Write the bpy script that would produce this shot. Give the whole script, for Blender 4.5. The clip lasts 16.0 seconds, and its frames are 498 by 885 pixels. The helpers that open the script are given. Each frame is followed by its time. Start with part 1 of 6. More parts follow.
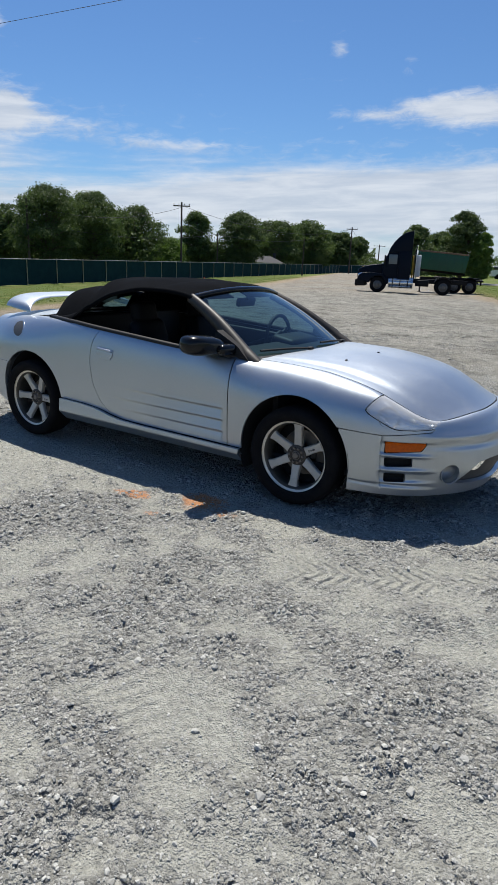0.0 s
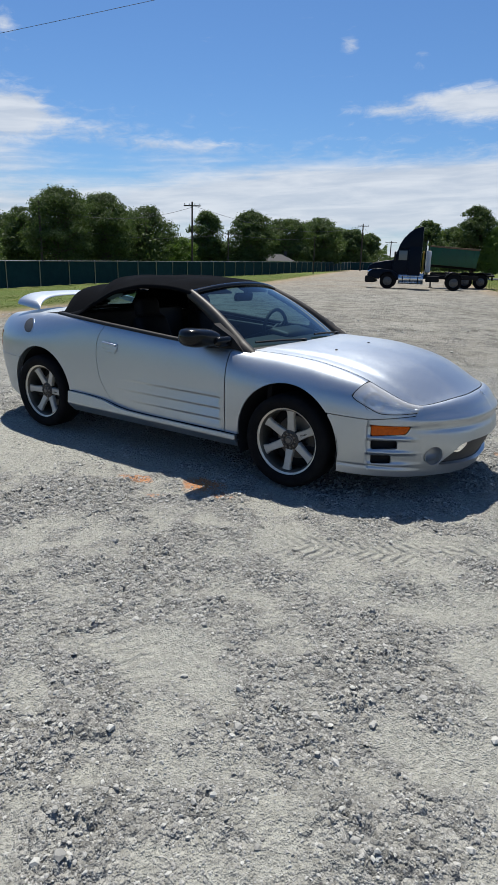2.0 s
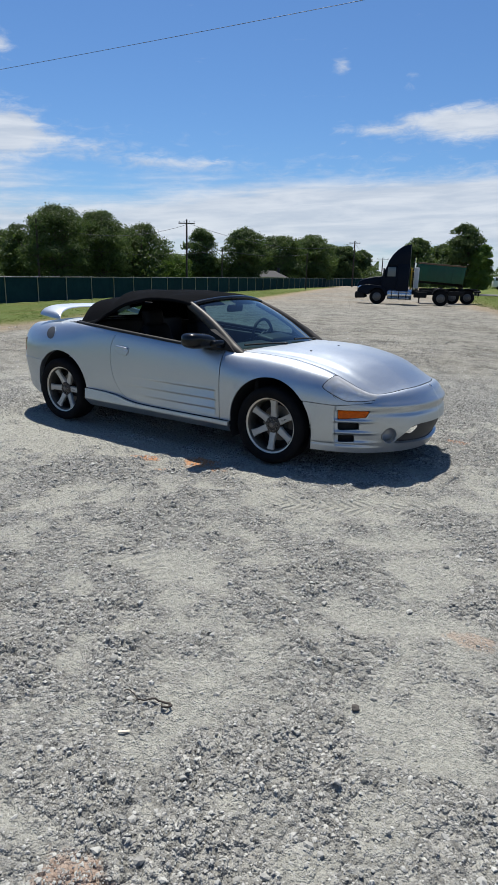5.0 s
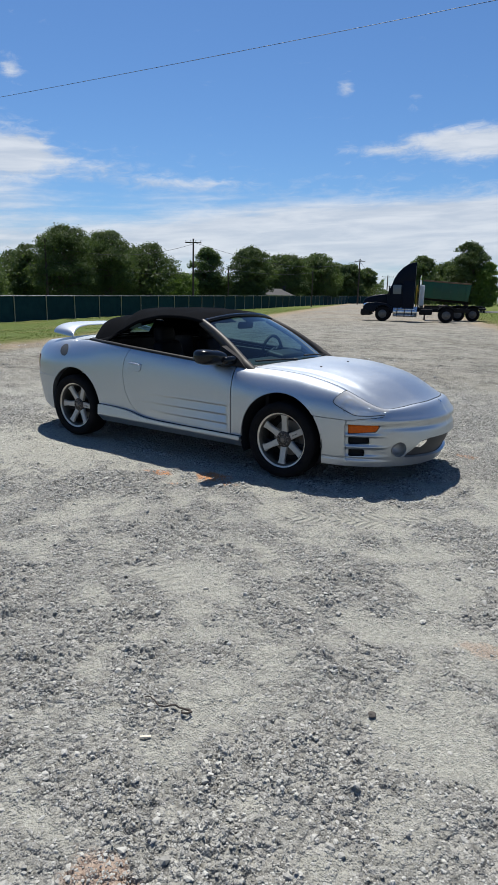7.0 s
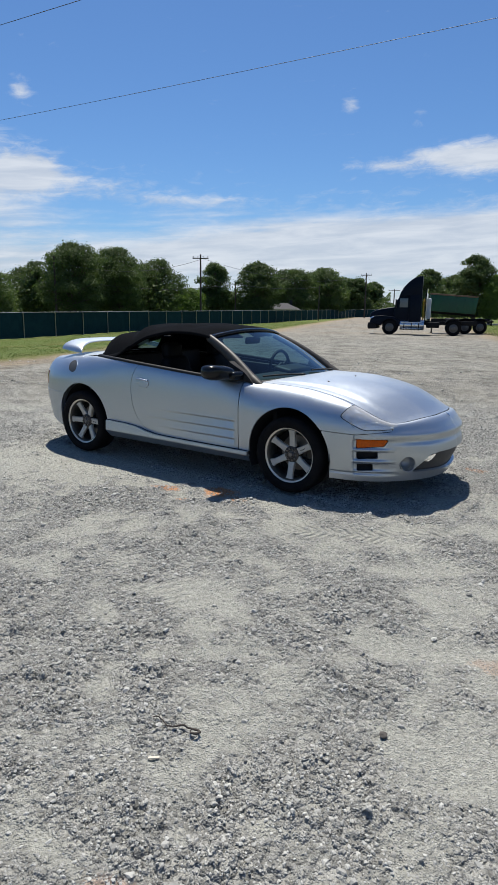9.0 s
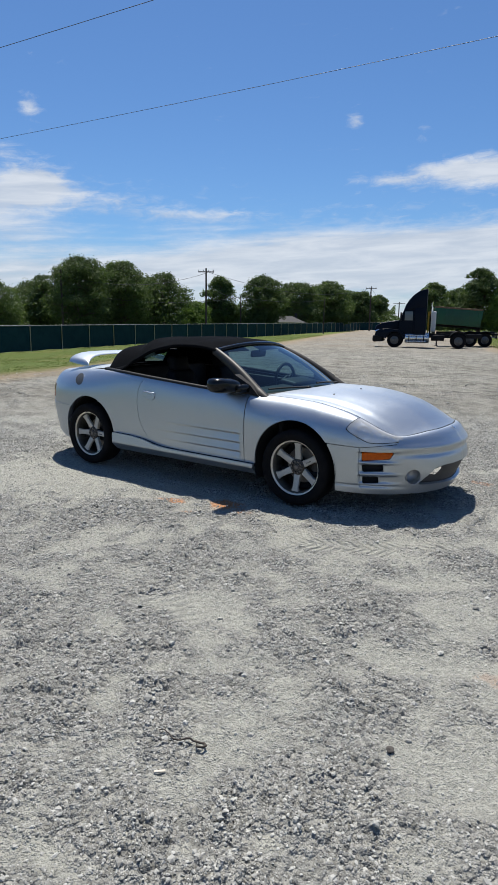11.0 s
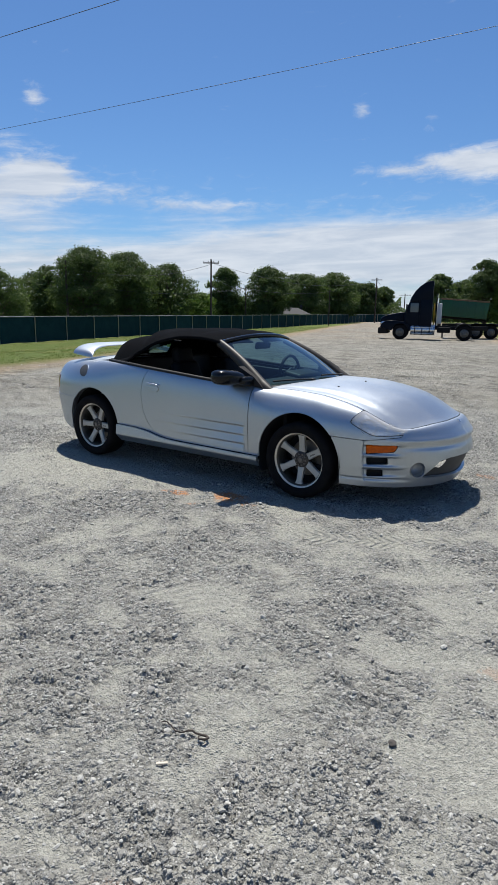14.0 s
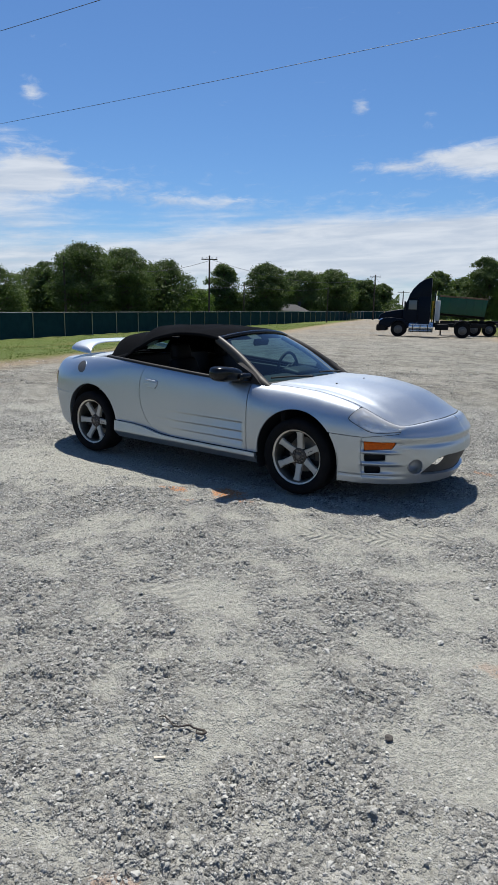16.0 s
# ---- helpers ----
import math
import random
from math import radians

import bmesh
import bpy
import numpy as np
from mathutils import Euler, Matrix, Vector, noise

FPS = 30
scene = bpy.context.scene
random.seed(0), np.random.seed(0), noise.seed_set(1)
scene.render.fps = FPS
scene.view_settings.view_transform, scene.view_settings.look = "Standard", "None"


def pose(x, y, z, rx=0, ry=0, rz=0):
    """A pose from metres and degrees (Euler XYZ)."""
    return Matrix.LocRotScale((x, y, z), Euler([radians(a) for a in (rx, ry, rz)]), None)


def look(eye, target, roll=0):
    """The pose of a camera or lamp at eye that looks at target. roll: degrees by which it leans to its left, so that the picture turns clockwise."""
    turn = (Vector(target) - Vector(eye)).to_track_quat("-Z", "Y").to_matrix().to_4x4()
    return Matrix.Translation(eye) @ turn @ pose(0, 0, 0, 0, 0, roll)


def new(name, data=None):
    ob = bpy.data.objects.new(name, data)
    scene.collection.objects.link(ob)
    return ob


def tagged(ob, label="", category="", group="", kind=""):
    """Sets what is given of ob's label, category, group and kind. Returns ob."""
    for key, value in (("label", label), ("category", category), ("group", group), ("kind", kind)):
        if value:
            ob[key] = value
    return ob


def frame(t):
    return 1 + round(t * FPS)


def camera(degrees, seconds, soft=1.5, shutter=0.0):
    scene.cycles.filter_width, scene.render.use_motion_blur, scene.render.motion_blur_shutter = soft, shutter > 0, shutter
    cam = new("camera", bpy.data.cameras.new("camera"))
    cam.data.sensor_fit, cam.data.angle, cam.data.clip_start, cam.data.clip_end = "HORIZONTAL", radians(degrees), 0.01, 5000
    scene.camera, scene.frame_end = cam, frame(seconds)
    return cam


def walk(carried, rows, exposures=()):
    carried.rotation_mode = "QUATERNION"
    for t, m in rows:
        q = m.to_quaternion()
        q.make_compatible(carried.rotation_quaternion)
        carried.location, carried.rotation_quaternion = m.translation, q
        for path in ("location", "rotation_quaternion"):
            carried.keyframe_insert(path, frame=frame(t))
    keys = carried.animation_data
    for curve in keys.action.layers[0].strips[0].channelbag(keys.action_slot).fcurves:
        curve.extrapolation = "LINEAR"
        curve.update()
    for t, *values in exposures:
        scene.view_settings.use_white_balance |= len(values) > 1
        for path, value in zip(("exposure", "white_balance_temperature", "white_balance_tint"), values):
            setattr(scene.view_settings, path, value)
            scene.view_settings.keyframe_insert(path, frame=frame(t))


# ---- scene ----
cam = camera(43.6, 16.0, soft=0.85)
PATH = [
    (0, (3.089, -4.202, 1.51), (2.058, -2.583, 0.949), 2.4),
    (0.5, (3.08, -4.196, 1.508), (2.058, -2.569, 0.95), 2.6),
    (1, (3.082, -4.22, 1.506), (2.071, -2.59, 0.94), 2.4),
    (1.5, (3.161, -4.276, 1.508), (2.098, -2.679, 0.943), 1.7),
    (2, (3.332, -4.352, 1.499), (2.266, -2.758, 0.933), 1.5),
    (2.5, (3.432, -4.47, 1.507), (2.34, -2.888, 0.955), 1.5),
    (2.7, (3.472, -4.538, 1.505), (2.399, -2.937, 0.97), 1.9),
    (3, (3.521, -4.654, 1.487), (2.508, -3.044, 0.87), 2.2),
    (3.5, (3.649, -4.835, 1.493), (2.63, -3.226, 0.882), 1.9),
    (3.7, (3.704, -4.878, 1.503), (2.663, -3.27, 0.927), 1.6),
    (5.8, (3.898, -5.194, 1.512), (2.844, -3.57, 1.009), 1.4),
    (6, (3.889, -5.201, 1.506), (2.843, -3.571, 1.009), 1.6),
    (6.5, (3.888, -5.195, 1.505), (2.831, -3.568, 1.018), 1.6),
    (7, (3.886, -5.193, 1.507), (2.803, -3.578, 1.04), 1.3),
    (7.5, (3.886, -5.192, 1.511), (2.786, -3.583, 1.061), 1.0),
    (8, (3.881, -5.191, 1.515), (2.769, -3.586, 1.084), 0.8),
    (8.5, (3.882, -5.184, 1.517), (2.761, -3.583, 1.091), 0.4),
    (9, (3.882, -5.186, 1.516), (2.772, -3.578, 1.092), 0.8),
    (11.3, (3.887, -5.201, 1.522), (2.757, -3.597, 1.138), 0.8),
    (11.5, (3.888, -5.198, 1.526), (2.758, -3.596, 1.131), 0.8),
    (12, (3.883, -5.196, 1.527), (2.749, -3.597, 1.133), 1.0),
    (12.5, (3.879, -5.197, 1.528), (2.743, -3.601, 1.126), 0.9),
    (13, (3.88, -5.191, 1.522), (2.745, -3.594, 1.116), 0.9),
    (13.5, (3.88, -5.19, 1.52), (2.746, -3.594, 1.11), 0.9),
    (14, (3.882, -5.188, 1.522), (2.745, -3.595, 1.111), 0.9),
    (14.5, (3.879, -5.186, 1.521), (2.751, -3.589, 1.1), 1.0),
    (15, (3.88, -5.188, 1.52), (2.751, -3.591, 1.102), 0.9),
    (15.5, (3.888, -5.195, 1.524), (2.761, -3.597, 1.102), 1.0),
    (16, (3.885, -5.194, 1.521), (2.755, -3.599, 1.1), 1.1),
]
walk(cam, [(t, look(eye, target, roll)) for t, eye, target, roll in PATH])

# ---- world, sun, exposure ----
SUN_DIR = Vector((-0.30, 0.33, 1.0)).normalized()
sun = new("sun", bpy.data.lights.new("sun", "SUN"))
sun.data.energy, sun.data.angle, sun.data.color = 5.0, radians(0.53), (1.0, 0.95, 0.87)
sun.matrix_world = look(SUN_DIR * 60, (0, 0, 0))
scene.view_settings.exposure = 0.42


class Nodes:
    """A small builder for node trees."""

    def __init__(self, tree):
        self.tree = tree
        tree.nodes.clear()

    def add(self, kind, inputs=(), **settings):
        n = self.tree.nodes.new(kind)
        for key, value in settings.items():
            if key == "operation":
                n.operation = value
            elif key == "blend_type":
                n.blend_type = value
            elif key == "data_type":
                n.data_type = value
            elif key == "sky_type":
                n.sky_type = value
            elif key == "feature":
                n.feature = value
            elif key == "noise_dimensions":
                n.noise_dimensions = value
        for key, value in (inputs.items() if isinstance(inputs, dict) else enumerate(inputs)):
            if value is None:
                continue
            if isinstance(value, bpy.types.NodeSocket):
                self.tree.links.new(value, n.inputs[key])
            else:
                n.inputs[key].default_value = value
        return n

    def math(self, op, a, b=0.0, c=None):
        return self.add("ShaderNodeMath", [a, b, c], operation=op).outputs[0]

    def noise(self, vec, scale, detail=4.0, rough=0.55, distortion=0.0):
        return self.add("ShaderNodeTexNoise", {"Vector": vec, "Scale": scale, "Detail": detail, "Roughness": rough, "Distortion": distortion}).outputs["Fac"]

    def ramp(self, fac, stops):
        n = self.add("ShaderNodeValToRGB", [fac])
        el = n.color_ramp.elements
        while len(el) < len(stops):
            el.new(0.5)
        for e, (at, c) in zip(el, stops):
            e.position = at
            e.color = (c, c, c, 1) if isinstance(c, (int, float)) else (*c, 1)
        return n.outputs[0]

    def step(self, v, lo, hi, to0=0.0, to1=1.0):
        n = self.add("ShaderNodeMapRange", {0: v, 1: lo, 2: hi, 3: to0, 4: to1})
        n.interpolation_type = "SMOOTHSTEP"
        return n.outputs[0]

    def mix(self, fac, a, b, kind="MIX"):
        n = self.add("ShaderNodeMix", data_type="RGBA", blend_type=kind)
        for key, value in ((0, fac), (6, a), (7, b)):
            if isinstance(value, bpy.types.NodeSocket):
                self.tree.links.new(value, n.inputs[key])
            elif key == 0:
                n.inputs[0].default_value = value
            else:
                n.inputs[key].default_value = (*value, 1)
        return n.outputs[2]


def make_world():
    world = bpy.data.worlds.new("sky")
    world.use_nodes = True
    scene.world = world
    n = Nodes(world.node_tree)
    sky = n.add("ShaderNodeTexSky", sky_type="NISHITA")
    sky.sun_disc = False
    sky.sun_elevation = math.asin(SUN_DIR.z)
    sky.sun_rotation = math.atan2(SUN_DIR.x, SUN_DIR.y)
    sky.altitude, sky.air_density, sky.dust_density, sky.ozone_density = 200, 1.0, 0.35, 2.0
    d = n.add("ShaderNodeTexCoord").outputs["Generated"]
    sep = n.add("ShaderNodeSeparateXYZ", [d])
    x, y, z = sep.outputs
    az = n.math("ARCTAN2", x, y)
    flat = n.math("SQRT", n.math("ADD", n.math("MULTIPLY", x, x), n.math("MULTIPLY", y, y)))
    el = n.math("ARCTAN2", z, flat)
    # thin streaky cloud: noise on azimuth and elevation, stretched sideways
    vec = n.add("ShaderNodeCombineXYZ", [n.math("MULTIPLY", az, 2.6), n.math("MULTIPLY", n.math("SUBTRACT", el, n.math("MULTIPLY", az, 0.04)), 30.0), 0.0]).outputs[0]
    fine = n.add("ShaderNodeCombineXYZ", [n.math("MULTIPLY", az, 8.0), n.math("MULTIPLY", n.math("SUBTRACT", el, n.math("MULTIPLY", az, 0.06)), 64.0), 3.0]).outputs[0]
    broad = n.noise(vec, 1.0, 5.0, 0.5, 0.25)
    wisps = n.noise(fine, 1.0, 6.0, 0.58, 0.35)

    def blob(a0, e0, wa, we):
        """A soft patch in the sky round one direction."""
        u = n.math("DIVIDE", n.math("SUBTRACT", az, radians(a0 - 0.4)), radians(wa))
        v = n.math("DIVIDE", n.math("SUBTRACT", el, radians(e0)), radians(we))
        r = n.math("ADD", n.math("MULTIPLY", u, u), n.math("MULTIPLY", v, v))
        return n.math("POWER", 2.718, n.math("MULTIPLY", r, -1.0))

    tufts = n.add("ShaderNodeCombineXYZ", [n.math("MULTIPLY", az, 34.0), n.math("MULTIPLY", n.math("SUBTRACT", el, n.math("MULTIPLY", az, 0.05)), 92.0), 7.0]).outputs[0]
    mottle = n.noise(tufts, 1.0, 6.0, 0.62, 0.6)
    texture = n.math("ADD", n.math("ADD", n.math("MULTIPLY", broad, 0.46), n.math("MULTIPLY", wisps, 0.38)), n.math("MULTIPLY", mottle, 0.16))
    puffs = n.math("ADD", n.math("ADD", n.math("MULTIPLY", broad, 0.22), n.math("MULTIPLY", wisps, 0.26)), n.math("MULTIPLY", mottle, 0.52))
    texture = n.mix(n.step(el, radians(7.6), radians(9.2)), n.add("ShaderNodeCombineXYZ", [texture, texture, texture]).outputs[0], n.add("ShaderNodeCombineXYZ", [puffs, puffs, puffs]).outputs[0])
    # the veil of cloud low over the horizon thins out upwards
    tilted = n.math("SUBTRACT", el, n.math("MULTIPLY", n.math("SINE", n.math("ADD", az, radians(28))), 0.085))
    low = n.math("MULTIPLY", n.step(tilted, radians(5.2), radians(8.3), 0.46, 0.0), n.step(el, radians(1.8), radians(4.2), 0.6, 1.0))
    high = n.step(el, radians(12), radians(40), 0.0, 0.05)
    veil = n.step(el, radians(6.0), radians(17.0), 0.11, 0.0)
    boost = n.math("ADD", n.math("ADD", low, high), veil)
    for a0, e0, wa, we, k in CLOUDS:
        boost = n.math("ADD", boost, n.math("MULTIPLY", blob(a0, e0, wa, we), k))
    cover = n.step(n.math("ADD", texture, boost), 0.60, 1.0, 0.0, 0.92)
    cloud = n.mix(n.step(wisps, 0.3, 0.7), (7.1, 8.0, 9.4), (9.6, 10.2, 11.1))
    colour = n.mix(cover, n.mix(1.0, sky.outputs[0], SKY_TINT, "MULTIPLY"), cloud)
    back = n.add("ShaderNodeBackground", [colour, 0.0565])
    out = n.add("ShaderNodeOutputWorld", [back.outputs[0]])


# azimuth, elevation, widths in degrees and weight of the separate clouds
CLOUDS = [(-52.8, 10.7, 2.6, 1.5, 0.42), (-56.5, 9.6, 4.6, 1.9, 0.36), (-47.5, 9.7, 4.4, 1.0, 0.16), (-38.0, 8.6, 6.0, 0.8, 0.08), (-55.0, 6.4, 6.0, 1.6, 0.22), (-14.6, 12.0, 4.4, 1.2, 0.50), (-18.5, 12.3, 2.6, 0.6, 0.26), (-23.0, 11.7, 3.4, 0.6, 0.25), (-26.0, 16.1, 0.8, 0.9, 0.30), (-53.2, 16.2, 1.0, 0.9, 0.32),
          (-56.0, 13.3, 2.4, 0.7, 0.22), (-40.5, 8.8, 5.0, 0.5, 0.16), (-28.0, 7.0, 14.0, 1.4, 0.22), (-20.5, 15.2, 0.9, 0.8, 0.16)]
SKY_TINT = (0.72, 1.04, 1.40)
make_world()

# ---- materials ----
def material(name, colour, rough=0.5, metal=0.0, second=None, scale=8.0, amount=0.5, bump=0.0, bump_scale=60.0, rough_var=0.1, coat=0.0, spec=0.5, island=0.0, piece=0.0):
    """A plain surface with a coarse and a fine variation of its colour, roughness and relief."""
    m = bpy.data.materials.new(name)
    m.use_nodes = True
    n = Nodes(m.node_tree)
    pos = n.add("ShaderNodeTexCoord").outputs["Object"]
    coarse, fine = n.noise(pos, scale, 5.0, 0.6), n.noise(pos, scale * 9, 4.0, 0.6)
    v = n.math("ADD", n.math("MULTIPLY", coarse, 0.65), n.math("MULTIPLY", fine, 0.35))
    fac = n.step(v, 0.35, 0.65, 0.0, amount)
    c = n.mix(fac, colour, second or tuple(0.75 * x for x in colour))
    for share, node, out in ((island, "ShaderNodeNewGeometry", "Random Per Island"), (piece, "ShaderNodeObjectInfo", "Random")):
        if share:
            k = n.math("MULTIPLY_ADD", n.add(node).outputs[out], 2 * share, 1 - share)
            c = n.mix(1.0, c, n.add("ShaderNodeCombineXYZ", [k, k, k]).outputs[0], "MULTIPLY")
    r = n.math("ADD", rough - rough_var / 2, n.math("MULTIPLY", v, rough_var))
    b = n.add("ShaderNodeBsdfPrincipled", {"Base Color": c, "Roughness": r, "Metallic": metal, "Coat Weight": coat, "Specular IOR Level": spec})
    if bump:
        h = n.noise(pos, bump_scale, 4.0, 0.6)
        b2 = n.add("ShaderNodeBump", {"Strength": min(1.0, bump * 10), "Distance": 0.02 * bump * 5, "Height": h})
        n.tree.links.new(b2.outputs[0], b.inputs["Normal"])
    n.add("ShaderNodeOutputMaterial", [b.outputs[0]])
    return m


def glass_material(name, tint, rough=0.0, weight=0.72, haze=0.0):
    """Thin pane: mostly clear, with mirror-like gloss that grows at grazing angles; haze: the share clouded by weather."""
    m = bpy.data.materials.new(name)
    m.use_nodes = True
    n = Nodes(m.node_tree)
    clear = n.add("ShaderNodeBsdfTransparent", [(*tint, 1)])
    gloss = n.add("ShaderNodeBsdfGlossy", {"Color": (1, 1, 1, 1), "Roughness": rough})
    fres = n.add("ShaderNodeFresnel", {"IOR": 1.52})
    fac = n.math("MULTIPLY", fres.outputs[0], weight)
    see = clear.outputs[0]
    if haze:
        pos = n.add("ShaderNodeTexCoord").outputs["Object"]
        cloudy = n.step(n.noise(pos, 14.0, 4.0), 0.3, 0.7, haze * 0.95, haze * 1.05)
        milk = n.add("ShaderNodeBsdfDiffuse", [(0.84, 0.86, 0.88, 1)])
        see = n.add("ShaderNodeMixShader", [cloudy, see, milk.outputs[0]]).outputs[0]
    mixed = n.add("ShaderNodeMixShader", [fac, see, gloss.outputs[0]])
    n.add("ShaderNodeOutputMaterial", [mixed.outputs[0]])
    return m


def paint_material():
    """Silver metallic paint, a little dusty low down the sides where road dirt clings."""
    m = bpy.data.materials.new("silver_paint")
    m.use_nodes = True
    n = Nodes(m.node_tree)
    pos = n.add("ShaderNodeTexCoord").outputs["Object"]
    dust = n.math("ADD", n.math("MULTIPLY", n.noise(pos, 3.0, 5.0, 0.6), 0.6), n.math("MULTIPLY", n.noise(pos, 40.0, 4.0, 0.6), 0.4))
    flake = n.noise(pos, 900.0, 1.0, 0.5)
    base = n.mix(n.step(flake, 0.3, 0.7), (0.380, 0.420, 0.462), (0.468, 0.508, 0.550))
    c = n.mix(n.step(dust, 0.5, 0.75, 0.0, 0.3), base, (0.40, 0.39, 0.37))
    b = n.add("ShaderNodeBsdfPrincipled", {"Base Color": c, "Metallic": 0.90, "Roughness": n.step(dust, 0.4, 0.75, 0.375, 0.45), "Coat Weight": 0.12, "Coat Roughness": 0.16})
    n.add("ShaderNodeOutputMaterial", [b.outputs[0]])
    return m


M = dict(
    paint=paint_material(),
    black_plastic=material("black_plastic", (0.011, 0.011, 0.012), 0.55, bump=0.004, bump_scale=400, rough_var=0.2, spec=0.25),
    pillar_black=material("pillar_black", (0.016, 0.015, 0.014), 0.52, second=(0.040, 0.034, 0.027), scale=14, amount=0.6, rough_var=0.2, spec=0.4),
    gloss_black=material("gloss_black", (0.006, 0.007, 0.009), 0.22, coat=0.10, rough_var=0.15, spec=0.22),
    cloth=material("cloth_top", (0.0040, 0.0045, 0.0056), 0.95, second=(0.0080, 0.0090, 0.0108), scale=6, amount=0.7, bump=0.01, bump_scale=900, spec=0.02),
    rubber=material("rubber", (0.008, 0.008, 0.009), 0.8, second=(0.019, 0.018, 0.0175), scale=10, amount=0.5, bump=0.006, bump_scale=120, spec=0.05),
    rim=material("rim_alloy", (0.47, 0.455, 0.42), 0.42, 0.25, second=(0.36, 0.345, 0.31), scale=20, amount=0.6, rough_var=0.2),
    rim_lip=material("rim_lip", (0.66, 0.62, 0.54), 0.30, 0.35, second=(0.50, 0.45, 0.36), scale=16, amount=0.6, rough_var=0.2),
    barrel=material("rim_barrel", (0.12, 0.112, 0.096), 0.45, 0.55, second=(0.07, 0.062, 0.05), scale=16, amount=0.7, rough_var=0.2),
    iron=material("dark_iron", (0.05, 0.048, 0.045), 0.6, 0.4, second=(0.10, 0.075, 0.055), scale=20, amount=0.6),
    disc=material("brake_disc", (0.20, 0.18, 0.165), 0.45, 0.7, scale=30),
    amber=material("amber_lens", (0.58, 0.105, 0.002), 0.35, second=(0.38, 0.055, 0.001), scale=60, amount=0.7, coat=0.05, spec=0.2),
    red_lens=material("red_lens", (0.22, 0.012, 0.012), 0.2, scale=30, coat=0.6),
    duct_grey=material("duct_grey", (0.030, 0.031, 0.034), 0.6, bump=0.004, bump_scale=200),
    flap_grey=material("flap_grey", (0.045, 0.047, 0.05), 0.55),
    chrome=material("reflector_chrome", (0.80, 0.81, 0.82), 0.12, 1.0, scale=30, amount=0.2),
    lamp_grey=material("lamp_housing", (0.34, 0.35, 0.36), 0.35, 0.4, scale=30),
    lamp_silver=material("lamp_silver", (0.86, 0.88, 0.90), 0.30, 0.92, scale=30, amount=0.3),
    glass=glass_material("windscreen_glass", (0.16, 0.29, 0.33), 0.0, 1.0),
    lamp_glass=glass_material("lamp_glass", (0.90, 0.93, 0.95), 0.08, 1.0, haze=0.45),
    interior=material("interior_plastic", (0.006, 0.0065, 0.007), 0.6, bump=0.004, bump_scale=300),
    leather=material("seat_leather", (0.009, 0.009, 0.010), 0.6, bump=0.006, bump_scale=180, rough_var=0.2, spec=0.12),
    dark=material("dark_void", (0.008, 0.008, 0.009), 0.85),
    mirror=material("mirror_glass", (0.9, 0.9, 0.9), 0.02, 1.0, amount=0.0),
)

# ---- mesh tools ----
def mesh_of(name, verts, faces, mat=None, smooth=True, sharp=None):
    """One mesh from points and faces; sharp: the angle in degrees past which an edge stays hard."""
    me = bpy.data.meshes.new(name)
    me.from_pydata([tuple(map(float, v)) for v in verts], [], [tuple(map(int, f)) for f in faces])
    if mat:
        me.materials.append(mat)
    finish(me, smooth, sharp)
    return me


def finish(me, smooth=True, sharp=None):
    me.polygons.foreach_set("use_smooth", [smooth] * len(me.polygons))
    if smooth and sharp:
        bm = bmesh.new()
        bm.from_mesh(me)
        for e in bm.edges:
            e.smooth = len(e.link_faces) == 2 and e.calc_face_angle(3.2) < radians(sharp)
        bm.to_mesh(me)
        bm.free()
    me.update()


def part(name, shape, mat=None, parent=None, label="", sharp=35, smooth=True, at=None):
    """Links a bmesh or a mesh as ONE object, under a thing or under a part."""
    if isinstance(shape, bmesh.types.BMesh):
        me = bpy.data.meshes.new(name)
        bmesh.ops.recalc_face_normals(shape, faces=shape.faces[:])
        shape.to_mesh(me)
        shape.free()
        finish(me, smooth, sharp)
    else:
        me = shape
    if mat and not me.materials:
        me.materials.append(mat)
    ob = new(name, me)
    if at is not None:
        ob.matrix_basis = at
    if parent:
        ob.parent = parent
    if label:
        tagged(ob, label)
    return ob


def thing(name, label, category, m=Matrix(), group="", kind=""):
    ob = new(name)
    ob.empty_display_size = 0.2
    ob.matrix_basis = m
    return tagged(ob, label, category, group, kind)


def box(bm, size, at=(0, 0, 0), turn=(0, 0, 0), bevel=0.0, segments=2, taper=None):
    """Adds a bevelled box; taper: (x, y) scale of its top."""
    made = bmesh.ops.create_cube(bm, size=1)["verts"]
    for v in made:
        k = taper if taper and v.co.z > 0 else (1, 1)
        v.co = Vector((v.co.x * size[0] * k[0], v.co.y * size[1] * k[1], v.co.z * size[2]))
    edges = {e for v in made for e in v.link_edges}
    if bevel:
        out = bmesh.ops.bevel(bm, geom=list(edges), offset=bevel, segments=segments, affect="EDGES", profile=0.5)
        made = list({v for f in out["faces"] for v in f.verts} | {v for v in made if v.is_valid})
    bmesh.ops.transform(bm, matrix=pose(*at, *turn), verts=made)
    return made


def rod(bm, a, b, r0, r1=None, sides=12, caps=True):
    """Adds a tapered rod from a to b."""
    a, b = Vector(a), Vector(b)
    out = bmesh.ops.create_cone(bm, cap_ends=caps, segments=sides, radius1=r0, radius2=r0 if r1 is None else r1, depth=(b - a).length)["verts"]
    bmesh.ops.transform(bm, matrix=Matrix.Translation((a + b) / 2) @ (b - a).to_track_quat("Z", "Y").to_matrix().to_4x4(), verts=out)
    return out


